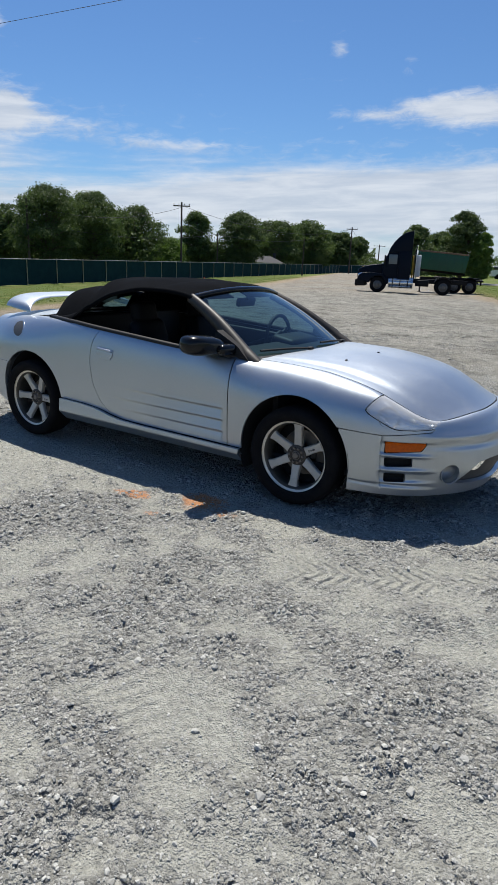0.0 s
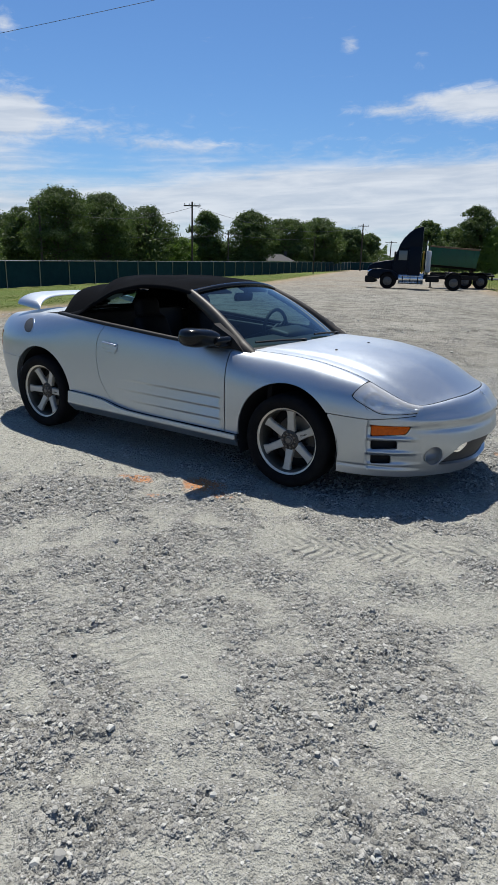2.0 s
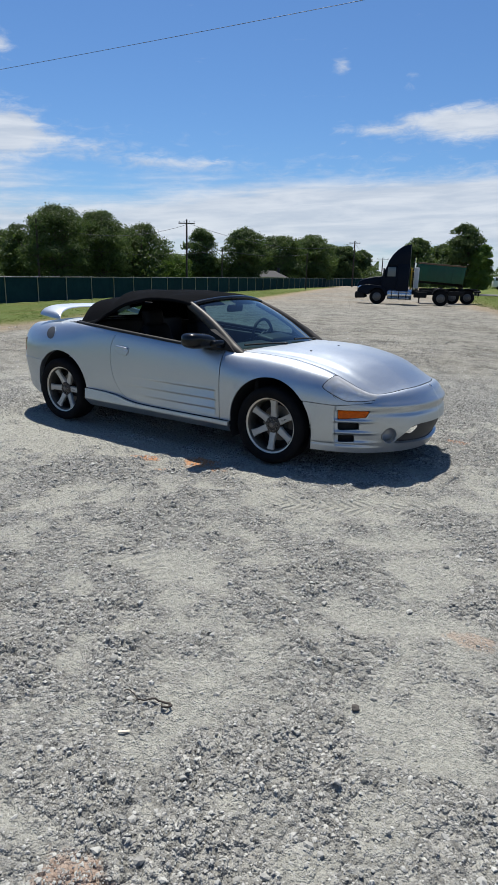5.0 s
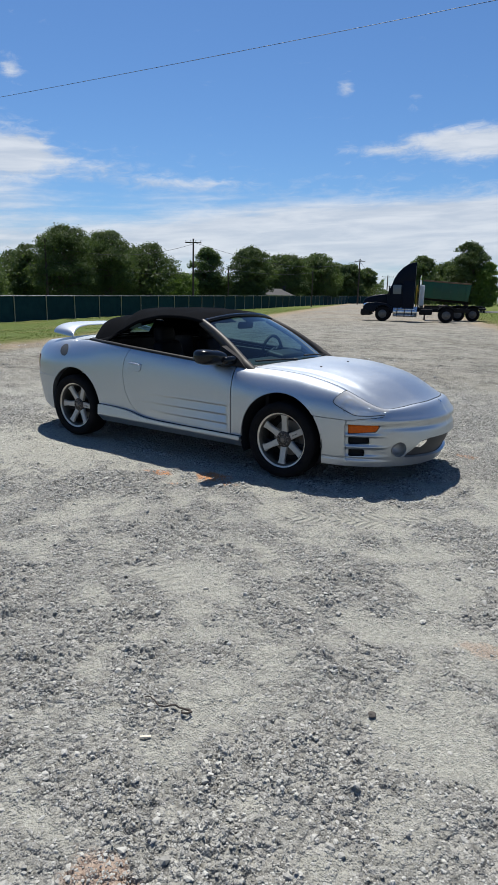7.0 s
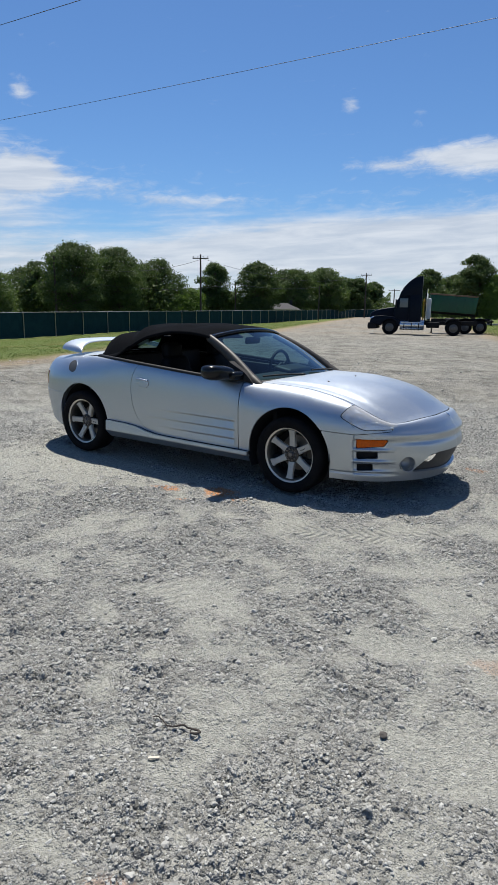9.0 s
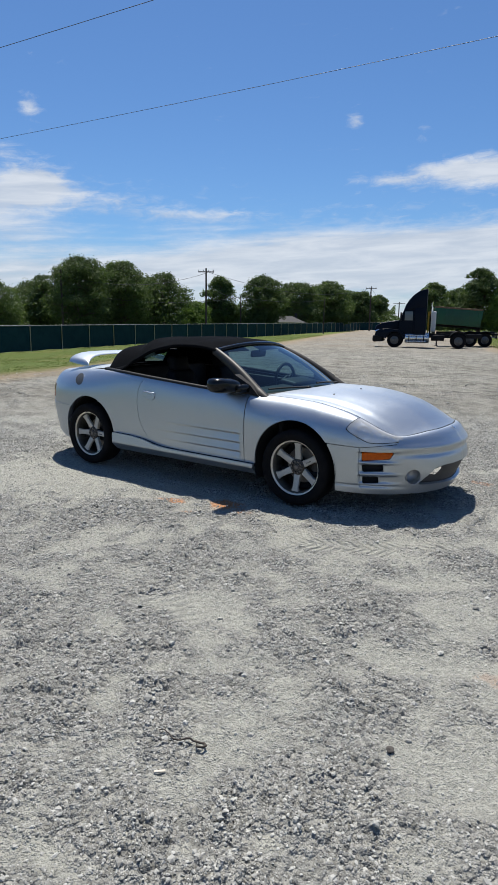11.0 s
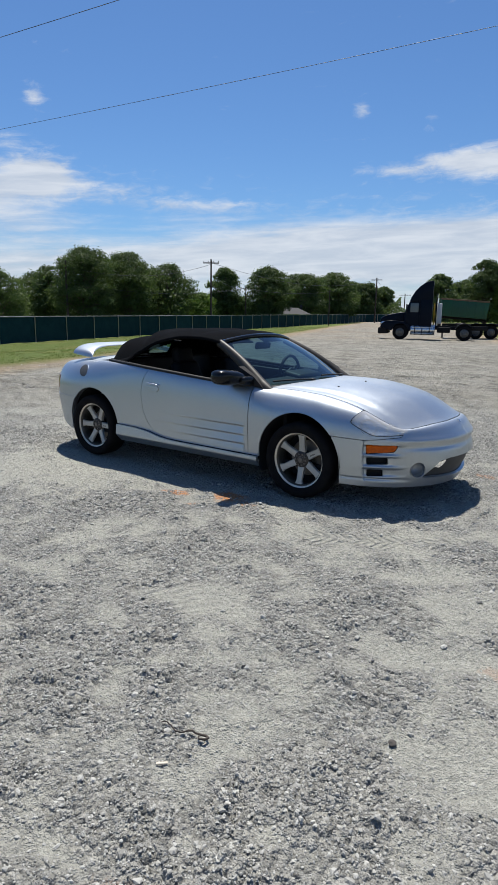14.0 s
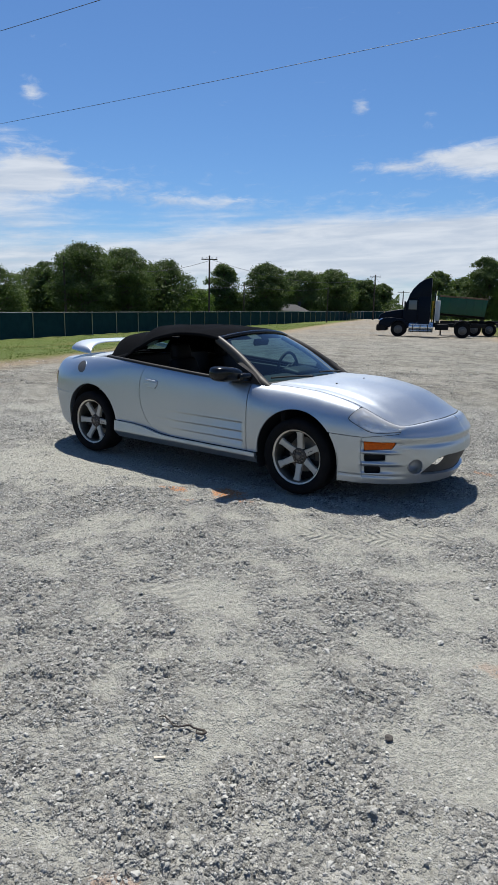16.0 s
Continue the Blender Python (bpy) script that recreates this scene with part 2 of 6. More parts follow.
def lathe(profile, sides=64, axis="y", closed=False):
    """Points and faces of a profile (radius, along) turned about an axis."""
    prof = np.array(profile, float)
    ang = np.linspace(0, 2 * np.pi, sides, endpoint=False)
    k = len(prof)
    v = np.zeros((sides, k, 3))
    v[..., 0] = np.cos(ang)[:, None] * prof[:, 0]
    v[..., 2] = np.sin(ang)[:, None] * prof[:, 0]
    v[..., 1] = prof[:, 1]
    if axis == "z":
        v = v[..., [0, 2, 1]]
    faces = [(i * k + j, ((i + 1) % sides) * k + j, ((i + 1) % sides) * k + (j + 1) % k, i * k + (j + 1) % k) for i in range(sides) for j in range(k if closed else k - 1)]
    return v.reshape(-1, 3), faces


def tube(points, radius, sides=10, closed=False, flat=1.0, up=(0, 0, 1)):
    """Points and faces of a pipe along a line; radius: a number or one for each point; flat squeezes it along up."""
    p = np.array(points, float)
    t = np.gradient(p, axis=0)
    if closed:
        t = np.roll(p, -1, 0) - np.roll(p, 1, 0)
    t /= np.linalg.norm(t, axis=1)[:, None] + 1e-12
    side = np.cross(t, up)
    side /= np.linalg.norm(side, axis=1)[:, None] + 1e-12
    top = np.cross(side, t)
    r = np.broadcast_to(radius, len(p))
    ang = np.linspace(0, 2 * np.pi, sides, endpoint=False)
    v = p[:, None] + r[:, None, None] * (np.cos(ang)[None, :, None] * side[:, None] + flat * np.sin(ang)[None, :, None] * top[:, None])
    n, m = len(p), sides
    faces = [(i % n * m + j, (i + 1) % n * m + j, (i + 1) % n * m + (j + 1) % m, i % n * m + (j + 1) % m) for i in range(n if closed else n - 1) for j in range(m)]
    if not closed:
        faces += [tuple(range(m))[::-1], tuple((n - 1) * m + j for j in range(m))]
    return v.reshape(-1, 3), faces


def soft_curve(knots, sigma, mirror=(0, 0)):
    """A smooth function through about the given (at, value) knots, rounded over sigma. mirror: +1 even or -1 odd past either end."""
    k = np.array(knots, float)
    lo, hi = k[0, 0], k[-1, 0]
    fine = np.linspace(lo, hi, 1500)
    step = fine[1] - fine[0]
    v = np.interp(fine, k[:, 0], k[:, 1])
    w = int(4 * sigma / step) + 1
    def ext(part_, edge, sign):
        return (2 * edge - part_) if sign == 0 else sign * part_
    left = ext(v[1 : w + 1][::-1], v[0], mirror[0])
    right = ext(v[-w - 1 : -1][::-1], v[-1], mirror[1])
    g = np.exp(-0.5 * (np.arange(-w, w + 1) * step / sigma) ** 2)
    s = np.convolve(np.r_[left, v, right], g / g.sum(), "valid")
    return lambda x: np.interp(x, fine, s)


def patch(surface, u, v, clips=(), flange=0.0, sign=1, flip=False):
    """Points and faces of surface(u, v) on a grid, cut where any clip(points, u, v) is negative, with a folded edge.
    sign: -1 where the surface's own normal points inwards; flip mirrors it to the other side of the car."""
    uu, vv = np.meshgrid(u, v, indexing="ij")
    nu, nv = uu.shape
    par = np.c_[uu.ravel(), vv.ravel()]
    polys = [(i * nv + j, (i + 1) * nv + j, (i + 1) * nv + j + 1, i * nv + j + 1) for i in range(nu - 1) for j in range(nv - 1)]
    for clip in clips:
        pts = surface(par[:, 0], par[:, 1])
        g = clip(pts, par[:, 0], par[:, 1])
        extra, cut, out = [], {}, []
        for poly in polys:
            keep = [g[a] >= 0 for a in poly]
            if all(keep):
                out.append(poly)
                continue
            if not any(keep):
                continue
            q = []
            for n_, a in enumerate(poly):
                b = poly[(n_ + 1) % len(poly)]
                if g[a] >= 0:
                    q.append(a)
                if (g[a] >= 0) != (g[b] >= 0):
                    key = (min(a, b), max(a, b))
                    if key not in cut:
                        t = g[a] / (g[a] - g[b])
                        cut[key] = len(par) + len(extra)
                        extra.append(par[a] + t * (par[b] - par[a]))
                    q.append(cut[key])
            if len(q) > 2:
                out.append(tuple(q))
        if extra:
            par = np.r_[par, np.array(extra)]
        polys = out
    used = sorted({a for poly in polys for a in poly})
    where = {a: n_ for n_, a in enumerate(used)}
    par = par[used]
    polys = [tuple(where[a] for a in poly) for poly in polys]
    pts = surface(par[:, 0], par[:, 1])
    if flange and polys:
        e = 1e-3
        nrm = np.cross(surface(par[:, 0] + e, par[:, 1]) - surface(par[:, 0] - e, par[:, 1]), surface(par[:, 0], par[:, 1] + e) - surface(par[:, 0], par[:, 1] - e))
        nrm /= np.linalg.norm(nrm, axis=1)[:, None] + 1e-12
        count = {}
        for poly in polys:
            for n_, a in enumerate(poly):
                b = poly[(n_ + 1) % len(poly)]
                count[(a, b)] = 1
        rim = [(a, b) for (a, b) in count if (b, a) not in count]
        ids = sorted({a for edge in rim for a in edge})
        n0 = len(pts)
        top = {a: n0 + i for i, a in enumerate(ids)}
        low = {a: n0 + len(ids) + i for i, a in enumerate(ids)}
        pts = np.r_[pts, pts[ids], pts[ids] - sign * flange * nrm[ids]]
        polys = polys + [(top[b], top[a], low[a], low[b]) for a, b in rim]
    if flip:
        pts = pts * (1, -1, 1)
    if flip != (sign < 0):
        polys = [poly[::-1] for poly in polys]
    return pts, polys


def fast_mesh(me, verts, quads):
    """Fills a mesh from arrays of points and of faces that all have as many corners."""
    k = quads.shape[1]
    me.vertices.add(len(verts))
    me.vertices.foreach_set("co", np.asarray(verts, np.float32).ravel())
    me.loops.add(quads.size)
    me.loops.foreach_set("vertex_index", quads.astype(np.int32).ravel())
    me.polygons.add(len(quads))
    me.polygons.foreach_set("loop_start", np.arange(0, quads.size, k, dtype=np.int32))
    me.polygons.foreach_set("use_smooth", np.zeros(len(quads), bool))
    me.update(calc_edges=True)
    me.validate()

# ---- the convertible ----
# Plan outline of the half body, from the nose's middle round the side to the tail's middle; s is the length along it.
OUTLINE = np.array([(2.40, 0), (2.39, 0.15), (2.355, 0.30), (2.29, 0.45), (2.20, 0.58), (2.12, 0.68), (2.0, 0.77), (1.87, 0.83), (1.70, 0.865), (1.5, 0.88), (1.28, 0.885), (0.8, 0.87),
                    (0.0, 0.875), (-0.6, 0.878), (-1.28, 0.88), (-1.6, 0.855), (-1.85, 0.79), (-2.02, 0.69), (-2.12, 0.55), (-2.19, 0.30), (-2.21, 0.0)])
_len = np.r_[0, np.cumsum(np.linalg.norm(np.diff(OUTLINE, axis=0), axis=1))]
S_END = float(_len[-1])
line_x = soft_curve(np.c_[_len, OUTLINE[:, 0]], 0.07, (1, 1))
line_y = soft_curve(np.c_[_len, OUTLINE[:, 1]], 0.07, (-1, -1))


def s_at(x):
    """The length along the outline at which it passes x, on the flank."""
    s = np.linspace(0.3, S_END - 0.3, 800)
    return float(np.interp(-x, -line_x(s), s))


def along(knots, sigma=0.07):
    """A design curve given by (x, value) on the flank; nose and tail by x = 3 + s and x = -3 - (length from the tail)."""
    rows = sorted((k[0] - 3 if k[0] >= 3 else (S_END + k[0] + 3 if k[0] <= -3 else s_at(k[0])), k[1]) for k in knots)
    return soft_curve(rows, sigma, (1, 1))


low_z = along([(3, 0.165), (1.7, 0.185), (1.2, 0.20), (-0.9, 0.21), (-1.6, 0.225), (-1.9, 0.285), (-3, 0.33)])
tuck = along([(3, 0.07), (2.0, 0.06), (1.66, 0.03), (0.8, 0.02), (-0.8, 0.02), (-1.6, 0.03), (-1.9, 0.05), (-3, 0.05)])
roll_z = along([(3, 0.50), (2.1, 0.52), (1.87, 0.55), (1.6, 0.58), (1.28, 0.60), (0.8, 0.64), (0, 0.68), (-0.6, 0.70), (-1.2, 0.72), (-1.7, 0.70), (-2.0, 0.68), (-3, 0.68)])
top_z = along([(3, 0.675), (3.4, 0.668), (2.13, 0.640), (2.05, 0.675), (1.95, 0.73), (1.80, 0.79), (1.65, 0.825), (1.42, 0.865), (1.17, 0.88), (0.85, 0.885), (0.6, 0.895), (0.3, 0.91), (-0.03, 0.935),
               (-0.43, 0.965), (-0.75, 0.99), (-1.1, 1.0), (-1.5, 0.985), (-1.9, 0.955), (-3, 0.94)], 0.06)
top_d = along([(3, 0.12), (3.4, 0.10), (2.14, 0.045), (2.05, 0.07), (1.95, 0.10), (1.80, 0.14), (1.65, 0.165), (1.42, 0.185), (1.0, 0.18), (0.84, 0.15), (0.72, 0.07), (0.5, 0.05), (-0.5, 0.05), (-0.8, 0.07),
               (-1.05, 0.14), (-1.4, 0.22), (-1.8, 0.24), (-2.05, 0.17), (-3, 0.14)], 0.06)


def flank(s, q, out=0.0):
    """The body's skin on the right: s along the outline, q from 0 (lower edge) over 0.6 (start of the shoulder) to 1 (inner edge of the shoulder)."""
    s, q = np.asarray(s, float), np.asarray(q, float)
    e = 2e-3
    tx, ty = line_x(s + e) - line_x(s - e), line_y(s + e) - line_y(s - e)
    ln = np.hypot(tx, ty) + 1e-12
    nx, ny = -ty / ln, tx / ln          # turned to the inside below
    nx, ny = np.where(s < 0.01, -1.0, nx), np.where(s < 0.01, 0.0, ny)
    nx, ny = np.where(s > S_END - 0.01, 1.0, nx), np.where(s > S_END - 0.01, 0.0, ny)
    z0, zr, zt, d0, dt = low_z(s), roll_z(s), top_z(s), tuck(s), top_d(s)
    a = np.clip(q / 0.6, 0, 1)
    phi = np.clip((q - 0.6) / 0.4, 0, 1) * np.pi / 2
    z = z0 + (zr - z0) * a + (zt - zr) * np.sin(phi)
    d = d0 * (1 - a) ** 2 * (1 + 0.5 * a) + dt * (1 - np.cos(phi)) - out * (1 - 0.5 * (phi > 0))
    # scooped lines along the door that deepen towards its front edge
    x, y = line_x(s) + nx * d, line_y(s) + ny * d
    for z_line, x0 in ((0.545, -0.30), (0.463, -0.45), (0.383, -0.28)):
        run = np.clip((x - x0) / (0.72 - x0), 0, 1) * np.clip((0.744 - x) / 0.016, 0, 1)
        dz = z - (z_line + 0.012 * np.clip((0.74 - x) / 1.2, 0, 1))
        under = 1 / (1 + np.exp(np.clip(dz / 0.0042, -40, 40)))
        y = y - run ** 1.2 * 0.020 * under * np.exp(np.minimum(dz, 0) / 0.042)
        y = y + run ** 0.9 * 0.0040 * np.exp(-((dz - 0.010) / 0.012) ** 2)
    return np.stack([x, -y, z], -1)


def edge(s, q=1.0, out=0.0):
    return flank(np.asarray(s, float), np.full(np.shape(s), float(q)), out)


S_COWL, S_CORNER = s_at(0.86), s_at(2.135)


def lerp(a, b, t):
    return a + (b - a) * t


def hood(a, b):
    """The bonnet's skin: a from the cowl (0) to the front edge (1), b from right (-1) to left (1)."""
    a, b = np.asarray(a, float), np.asarray(b, float)
    k = np.abs(b)
    right = edge(lerp(S_COWL, S_CORNER, a))
    front = edge(S_CORNER * k)
    corner0, corner1 = edge(np.full(a.shape, S_COWL)), edge(np.full(a.shape, S_CORNER))
    back = corner0 * np.stack([1 + 0 * k, k, 1 + 0 * k], -1) + np.stack([0.17 * (1 - k ** 2), 0 * k, 0.028 * (1 - k ** 2)], -1)
    side = right * np.stack([1 + 0 * k, k, 1 + 0 * k], -1)
    flat = corner0 * (1 - a)[:, None] * np.stack([1 + 0 * k, k, 1 + 0 * k], -1) + corner1 * a[:, None] * np.stack([1 + 0 * k, k, 1 + 0 * k], -1)
    p = side + (back * (1 - a)[:, None] + front * np.stack([1 + 0 * k, 1 + 0 * k, 1 + 0 * k], -1) * a[:, None]) - flat
    p[:, 2] += 0.026 * (1 - k ** 2.2) * np.sin(np.pi * np.clip(a, 0, 1) ** 0.9) ** 0.8
    # a crease that runs from the pillar towards the lamp
    p[:, 2] -= 0.0045 * (np.exp(-((k - 0.87) / 0.035) ** 2) - 0.5 * np.exp(-((k - 0.78) / 0.05) ** 2)) * np.sin(np.pi * np.clip(a, 0, 1)) ** 0.7
    p[:, 1] = np.where(b < 0, p[:, 1], -p[:, 1])
    return p


def arch(xc, zc, r):
    return lambda p, u, v: np.hypot(p[:, 0] - xc, np.maximum(p[:, 2] - zc, 0)) - r


FRONT_ARCH, REAR_ARCH = (1.282, 0.335, 0.385), (-1.232, 0.345, 0.378)


def in_x(lo, hi):
    return lambda p, u, v: np.minimum(p[:, 0] - lo, hi - p[:, 0])


def side_of(ax, az, bx, bz, gap=0.0):
    """Positive to the left of the line from a to b, in the plane of x and z."""
    n = math.hypot(bx - ax, bz - az)
    return lambda p, u, v: ((bx - ax) * (p[:, 2] - az) - (bz - az) * (p[:, 0] - ax)) / n - gap


door_rear = soft_curve([(0.20, -0.18), (0.335, -0.29), (0.40, -0.385), (0.46, -0.435), (0.56, -0.482), (0.71, -0.505), (0.82, -0.495), (0.89, -0.472), (0.97, -0.415), (1.05, -0.35)], 0.02)
skirt_top = soft_curve([(-1.0, 0.388), (-0.6, 0.378), (-0.42, 0.362), (-0.30, 0.332), (-0.18, 0.315), (0.0, 0.309), (0.4, 0.304), (1.0, 0.298)], 0.03)
GAP = 0.0024


LAMP_EDGE = edge(np.linspace(s_at(2.16), s_at(1.55), 60))


def soft_min(width, *fields):
    """The least of several fields, with the corners between them rounded."""
    return -width * np.log(sum(np.exp(-np.clip(f, -1, 1) / width) for f in fields))


def lamp_inside(p):
    """Positive inside the headlamp's outline, seen from the side."""
    x, z = p[:, 0], p[:, 2]
    rear = soft_min(0.012, ((x - 1.733) * 0.80 - (z - 0.695) * 0.60), ((x - 1.733) * 0.44 + (z - 0.690) * 0.90))
    low = z - np.interp(x, [1.80, 1.90, 2.03, 2.15], [0.610, 0.597, 0.600, 0.612])
    front = 2.135 - x - 0.12 * (z - 0.60)
    under_bonnet = np.interp(-x, -LAMP_EDGE[:, 0], LAMP_EDGE[:, 2]) - z + 0.004
    return soft_min(0.006, rear, under_bonnet, low, front)


def bumper_top(p):
    """Positive below the seam between bumper and wing, lamp and bonnet."""
    x, z = p[:, 0], p[:, 2]
    seam = np.interp(x, [1.5, 1.62, 1.868, 2.112, 2.135, 2.5], [0.573, 0.568, 0.560, 0.592, 0.9, 0.9])
    return seam - z


def span(a, b, step=0.02):
    return np.linspace(a, b, max(2, int(abs(b - a) / step) + 1))


Q = np.r_[np.linspace(0, 0.6, 26), np.linspace(0.6, 1.0, 20)[1:]]
Q_DOOR = np.r_[np.linspace(0, 0.12, 6), np.linspace(0.12, 0.50, 96)[1:], np.linspace(0.50, 0.6, 6)[1:], np.linspace(0.6, 1.0, 20)[1:]]
car = thing("convertible_car", "silver two-door convertible with a closed black cloth top, parked on gravel", "car")


def skin(name, surface, u, v, mat, clips=(), flange=0.010, label="", parent=None, sides=(False, True), joined=False, sign=-1):
    """A panel of the body and its mirror image, as two parts or joined into one."""
    made, pts_all, faces_all = [], np.zeros((0, 3)), []
    for flip in sides:
        pts, faces = patch(surface, u, v, clips, flange, sign, flip)
        if joined:
            faces_all += [tuple(a + len(pts_all) for a in f) for f in faces]
            pts_all = np.r_[pts_all, pts]
        else:
            made.append(part(name, mesh_of(name, pts, faces, mat), mat, parent or car, label))
    if joined:
        bm = bmesh.new()
        bm.from_mesh(mesh_of(name, pts_all, faces_all, mat))
        seam = [v for v in bm.verts if abs(v.co.y) < 1e-4]
        bmesh.ops.remove_doubles(bm, verts=seam, dist=1e-4)
        me = bpy.data.meshes.new(name)
        bm.to_mesh(me)
        bm.free()
        finish(me)
        made.append(part(name, me, mat, parent or car, label))
    return made


# front bumper, in one piece round the nose
FOG, FOG_AIM = (2.20, 0.545, 0.325), (0.75, 0.66)


def mouth_inside(p):
    """Positive inside the wide intake."""
    y, z = np.abs(p[:, 1]), p[:, 2]
    return soft_min(0.010, 0.405 - 0.12 * np.clip(y - 0.30, 0, 1) - z, z - 0.222 - 0.06 * y, 0.50 - 0.60 * (z - 0.24) - y)


def nose_hole(p):
    """Positive outside the openings in the bumper."""
    x, y, z = p[:, 0], np.abs(p[:, 1]), p[:, 2]
    mouth = mouth_inside(p)
    dx, dy, dz = x - FOG[0], y - FOG[1], z - FOG[2]
    k = dx * FOG_AIM[0] + dy * FOG_AIM[1]
    fog = 0.062 - np.sqrt((dx - k * FOG_AIM[0]) ** 2 + (dy - k * FOG_AIM[1]) ** 2 + dz ** 2)
    return -np.maximum(mouth, fog)


def slot_hole(x0, x1, z0, z1):
    return lambda p: np.minimum(np.minimum(p[:, 0] - x0, x1 - p[:, 0]), np.minimum(p[:, 2] - z0 - 0.05 * (p[:, 0] - x0), z1 + 0.02 * (p[:, 0] - x0) - p[:, 2]))


SLOTS = [slot_hole(1.872, 2.02, 0.362, 0.424), slot_hole(1.872, 1.985, 0.266, 0.324)]
AMBER = lambda p: np.minimum(np.minimum(p[:, 0] - 1.872, 2.092 - p[:, 0] + 0.5 * (p[:, 2] - 0.53)), np.minimum(p[:, 2] - 0.452 - 0.10 * (p[:, 0] - 1.872), 0.525 - p[:, 2]))


def bumper_skin(s, q):
    """The bumper's skin, with fins and a scoop beside the lamp slots."""
    p = flank(s, q)
    x, z = p[..., 0], p[..., 2]
    zone = np.clip((x - 1.84) / 0.03, 0, 1) * np.clip((2.15 - x) / 0.10, 0, 1)
    fins = np.exp(-((z - 0.440) / 0.011) ** 2) + np.exp(-((z - 0.345) / 0.012) ** 2) + np.exp(-((z - 0.262) / 0.012) ** 2)
    push = zone * (0.016 * fins - 0.020 * np.clip((z - 0.235) / 0.02, 0, 1) * np.clip((0.53 - z) / 0.02, 0, 1))
    seam = -0.010 * np.exp(-((x - 1.862) / 0.0035) ** 2) * np.clip((z - 0.22) / 0.02, 0, 1)
    seam = seam - 0.009 * np.exp(-((z - 0.247 + 0.05 * np.clip(x - 1.87, 0, 1)) / 0.005) ** 2) * np.clip((2.16 - x) / 0.10, 0, 1)
    ledge = np.clip((x - 2.0) / 0.2, 0, 1)
    nose = ledge * (0.016 * np.exp(-((z - 0.560) / 0.024) ** 2) - 0.010 * np.exp(-((z - 0.505) / 0.022) ** 2)) + seam + 0.034 * np.clip((x - 2.16) / 0.14, 0, 1) * np.exp(-((z - 0.36) / 0.13) ** 2)
    c = np.array([1.2, 0.0])
    d = p[..., :2] - c
    d = d / np.linalg.norm(d, axis=-1)[..., None]
    p = p.copy()
    p[..., :2] += d * (push + nose)[..., None]
    return p


BUMP_S = np.unique(np.r_[span(0, s_at(1.60), 0.014), span(s_at(1.885), s_at(1.845), 0.003)])
QB = np.r_[np.linspace(0, 0.6, 44), np.linspace(0.6, 1.0, 22)[1:]]
bumper_clips = [arch(*FRONT_ARCH), lambda p, u, v: bumper_top(p) - GAP, lambda p, u, v: nose_hole(p)] + [(lambda p, u, v, f=f: -f(p)) for f in SLOTS] + [lambda p, u, v: -AMBER(p) - 0.002]
bumper = skin("front_bumper", bumper_skin, BUMP_S, QB, M["paint"], bumper_clips, 0.025, joined=True)[0]


def behind(surface, depth):
    """The same skin set back into the body."""
    def f(u, v):
        p = surface(u, v)
        c = np.array([1.0, 0.0])
        d = p[..., :2] - c
        p = p.copy()
        p[..., :2] -= depth * d / np.linalg.norm(d, axis=-1)[..., None]
        return p
    return f


# marker lamps, slots, fog lamps and the dark space behind the openings
for f in SLOTS:
    skin("air_slot", behind(bumper_skin, 0.055), span(s_at(2.08), s_at(1.80), 0.012), QB, M["dark"], [lambda p, u, v, f=f: f(p) + 0.03], 0.0, parent=bumper)
skin("marker_lamp", behind(bumper_skin, -0.002), span(s_at(2.14), s_at(1.85), 0.012), QB, M["amber"], [lambda p, u, v: AMBER(p) - 0.003], 0.02, "orange marker lamp lens", parent=bumper)
for sy in (-1, 1):
    pts, faces = lathe([(0.0, -0.080), (0.054, -0.078), (0.062, -0.02), (0.066, 0.002), (0.064, 0.005), (0.060, 0.0)], 40)
    turn = Matrix.Translation((FOG[0] + 0.006, sy * FOG[1], FOG[2])) @ Vector((FOG_AIM[0], sy * FOG_AIM[1], 0.0)).to_track_quat("Y", "Z").to_matrix().to_4x4()
    fog = part("fog_lamp_recess", mesh_of("fog_lamp_recess", pts, faces, M["lamp_grey"]), None, bumper, "round grey blanked fog lamp recess", at=turn)
# the intake: a short duct behind the mouth, closed by a grey panel with a torn hole in it
skin("intake_liner", behind(bumper_skin, 0.005), span(0, 0.62, 0.010), QB[:46], M["duct_grey"], [lambda p, u, v: mouth_inside(p) + 0.012, lambda p, u, v: 0.001 - mouth_inside(p)], 0.045, parent=bumper, joined=True)
torn = lambda p: 1 - ((p[:, 1] + 0.365) / 0.075) ** 2 - ((p[:, 2] - 0.352 - 0.2 * (p[:, 1] + 0.365) - 0.008 * np.sin(60 * p[:, 1])) / 0.027) ** 2
skin("intake_back", behind(bumper_skin, 0.034), span(0, 0.66, 0.010), QB[:50], M["duct_grey"], [lambda p, u, v: -torn(p), lambda p, u, v: mouth_inside(p) + 0.008], 0.0, "dark grey panel with a torn hole", parent=bumper, joined=True)
bm = bmesh.new()
box(bm, (0.05, 1.10, 0.46), (1.90, 0, 0.42), bevel=0.01)
part("radiator", bm, M["dark"], car)

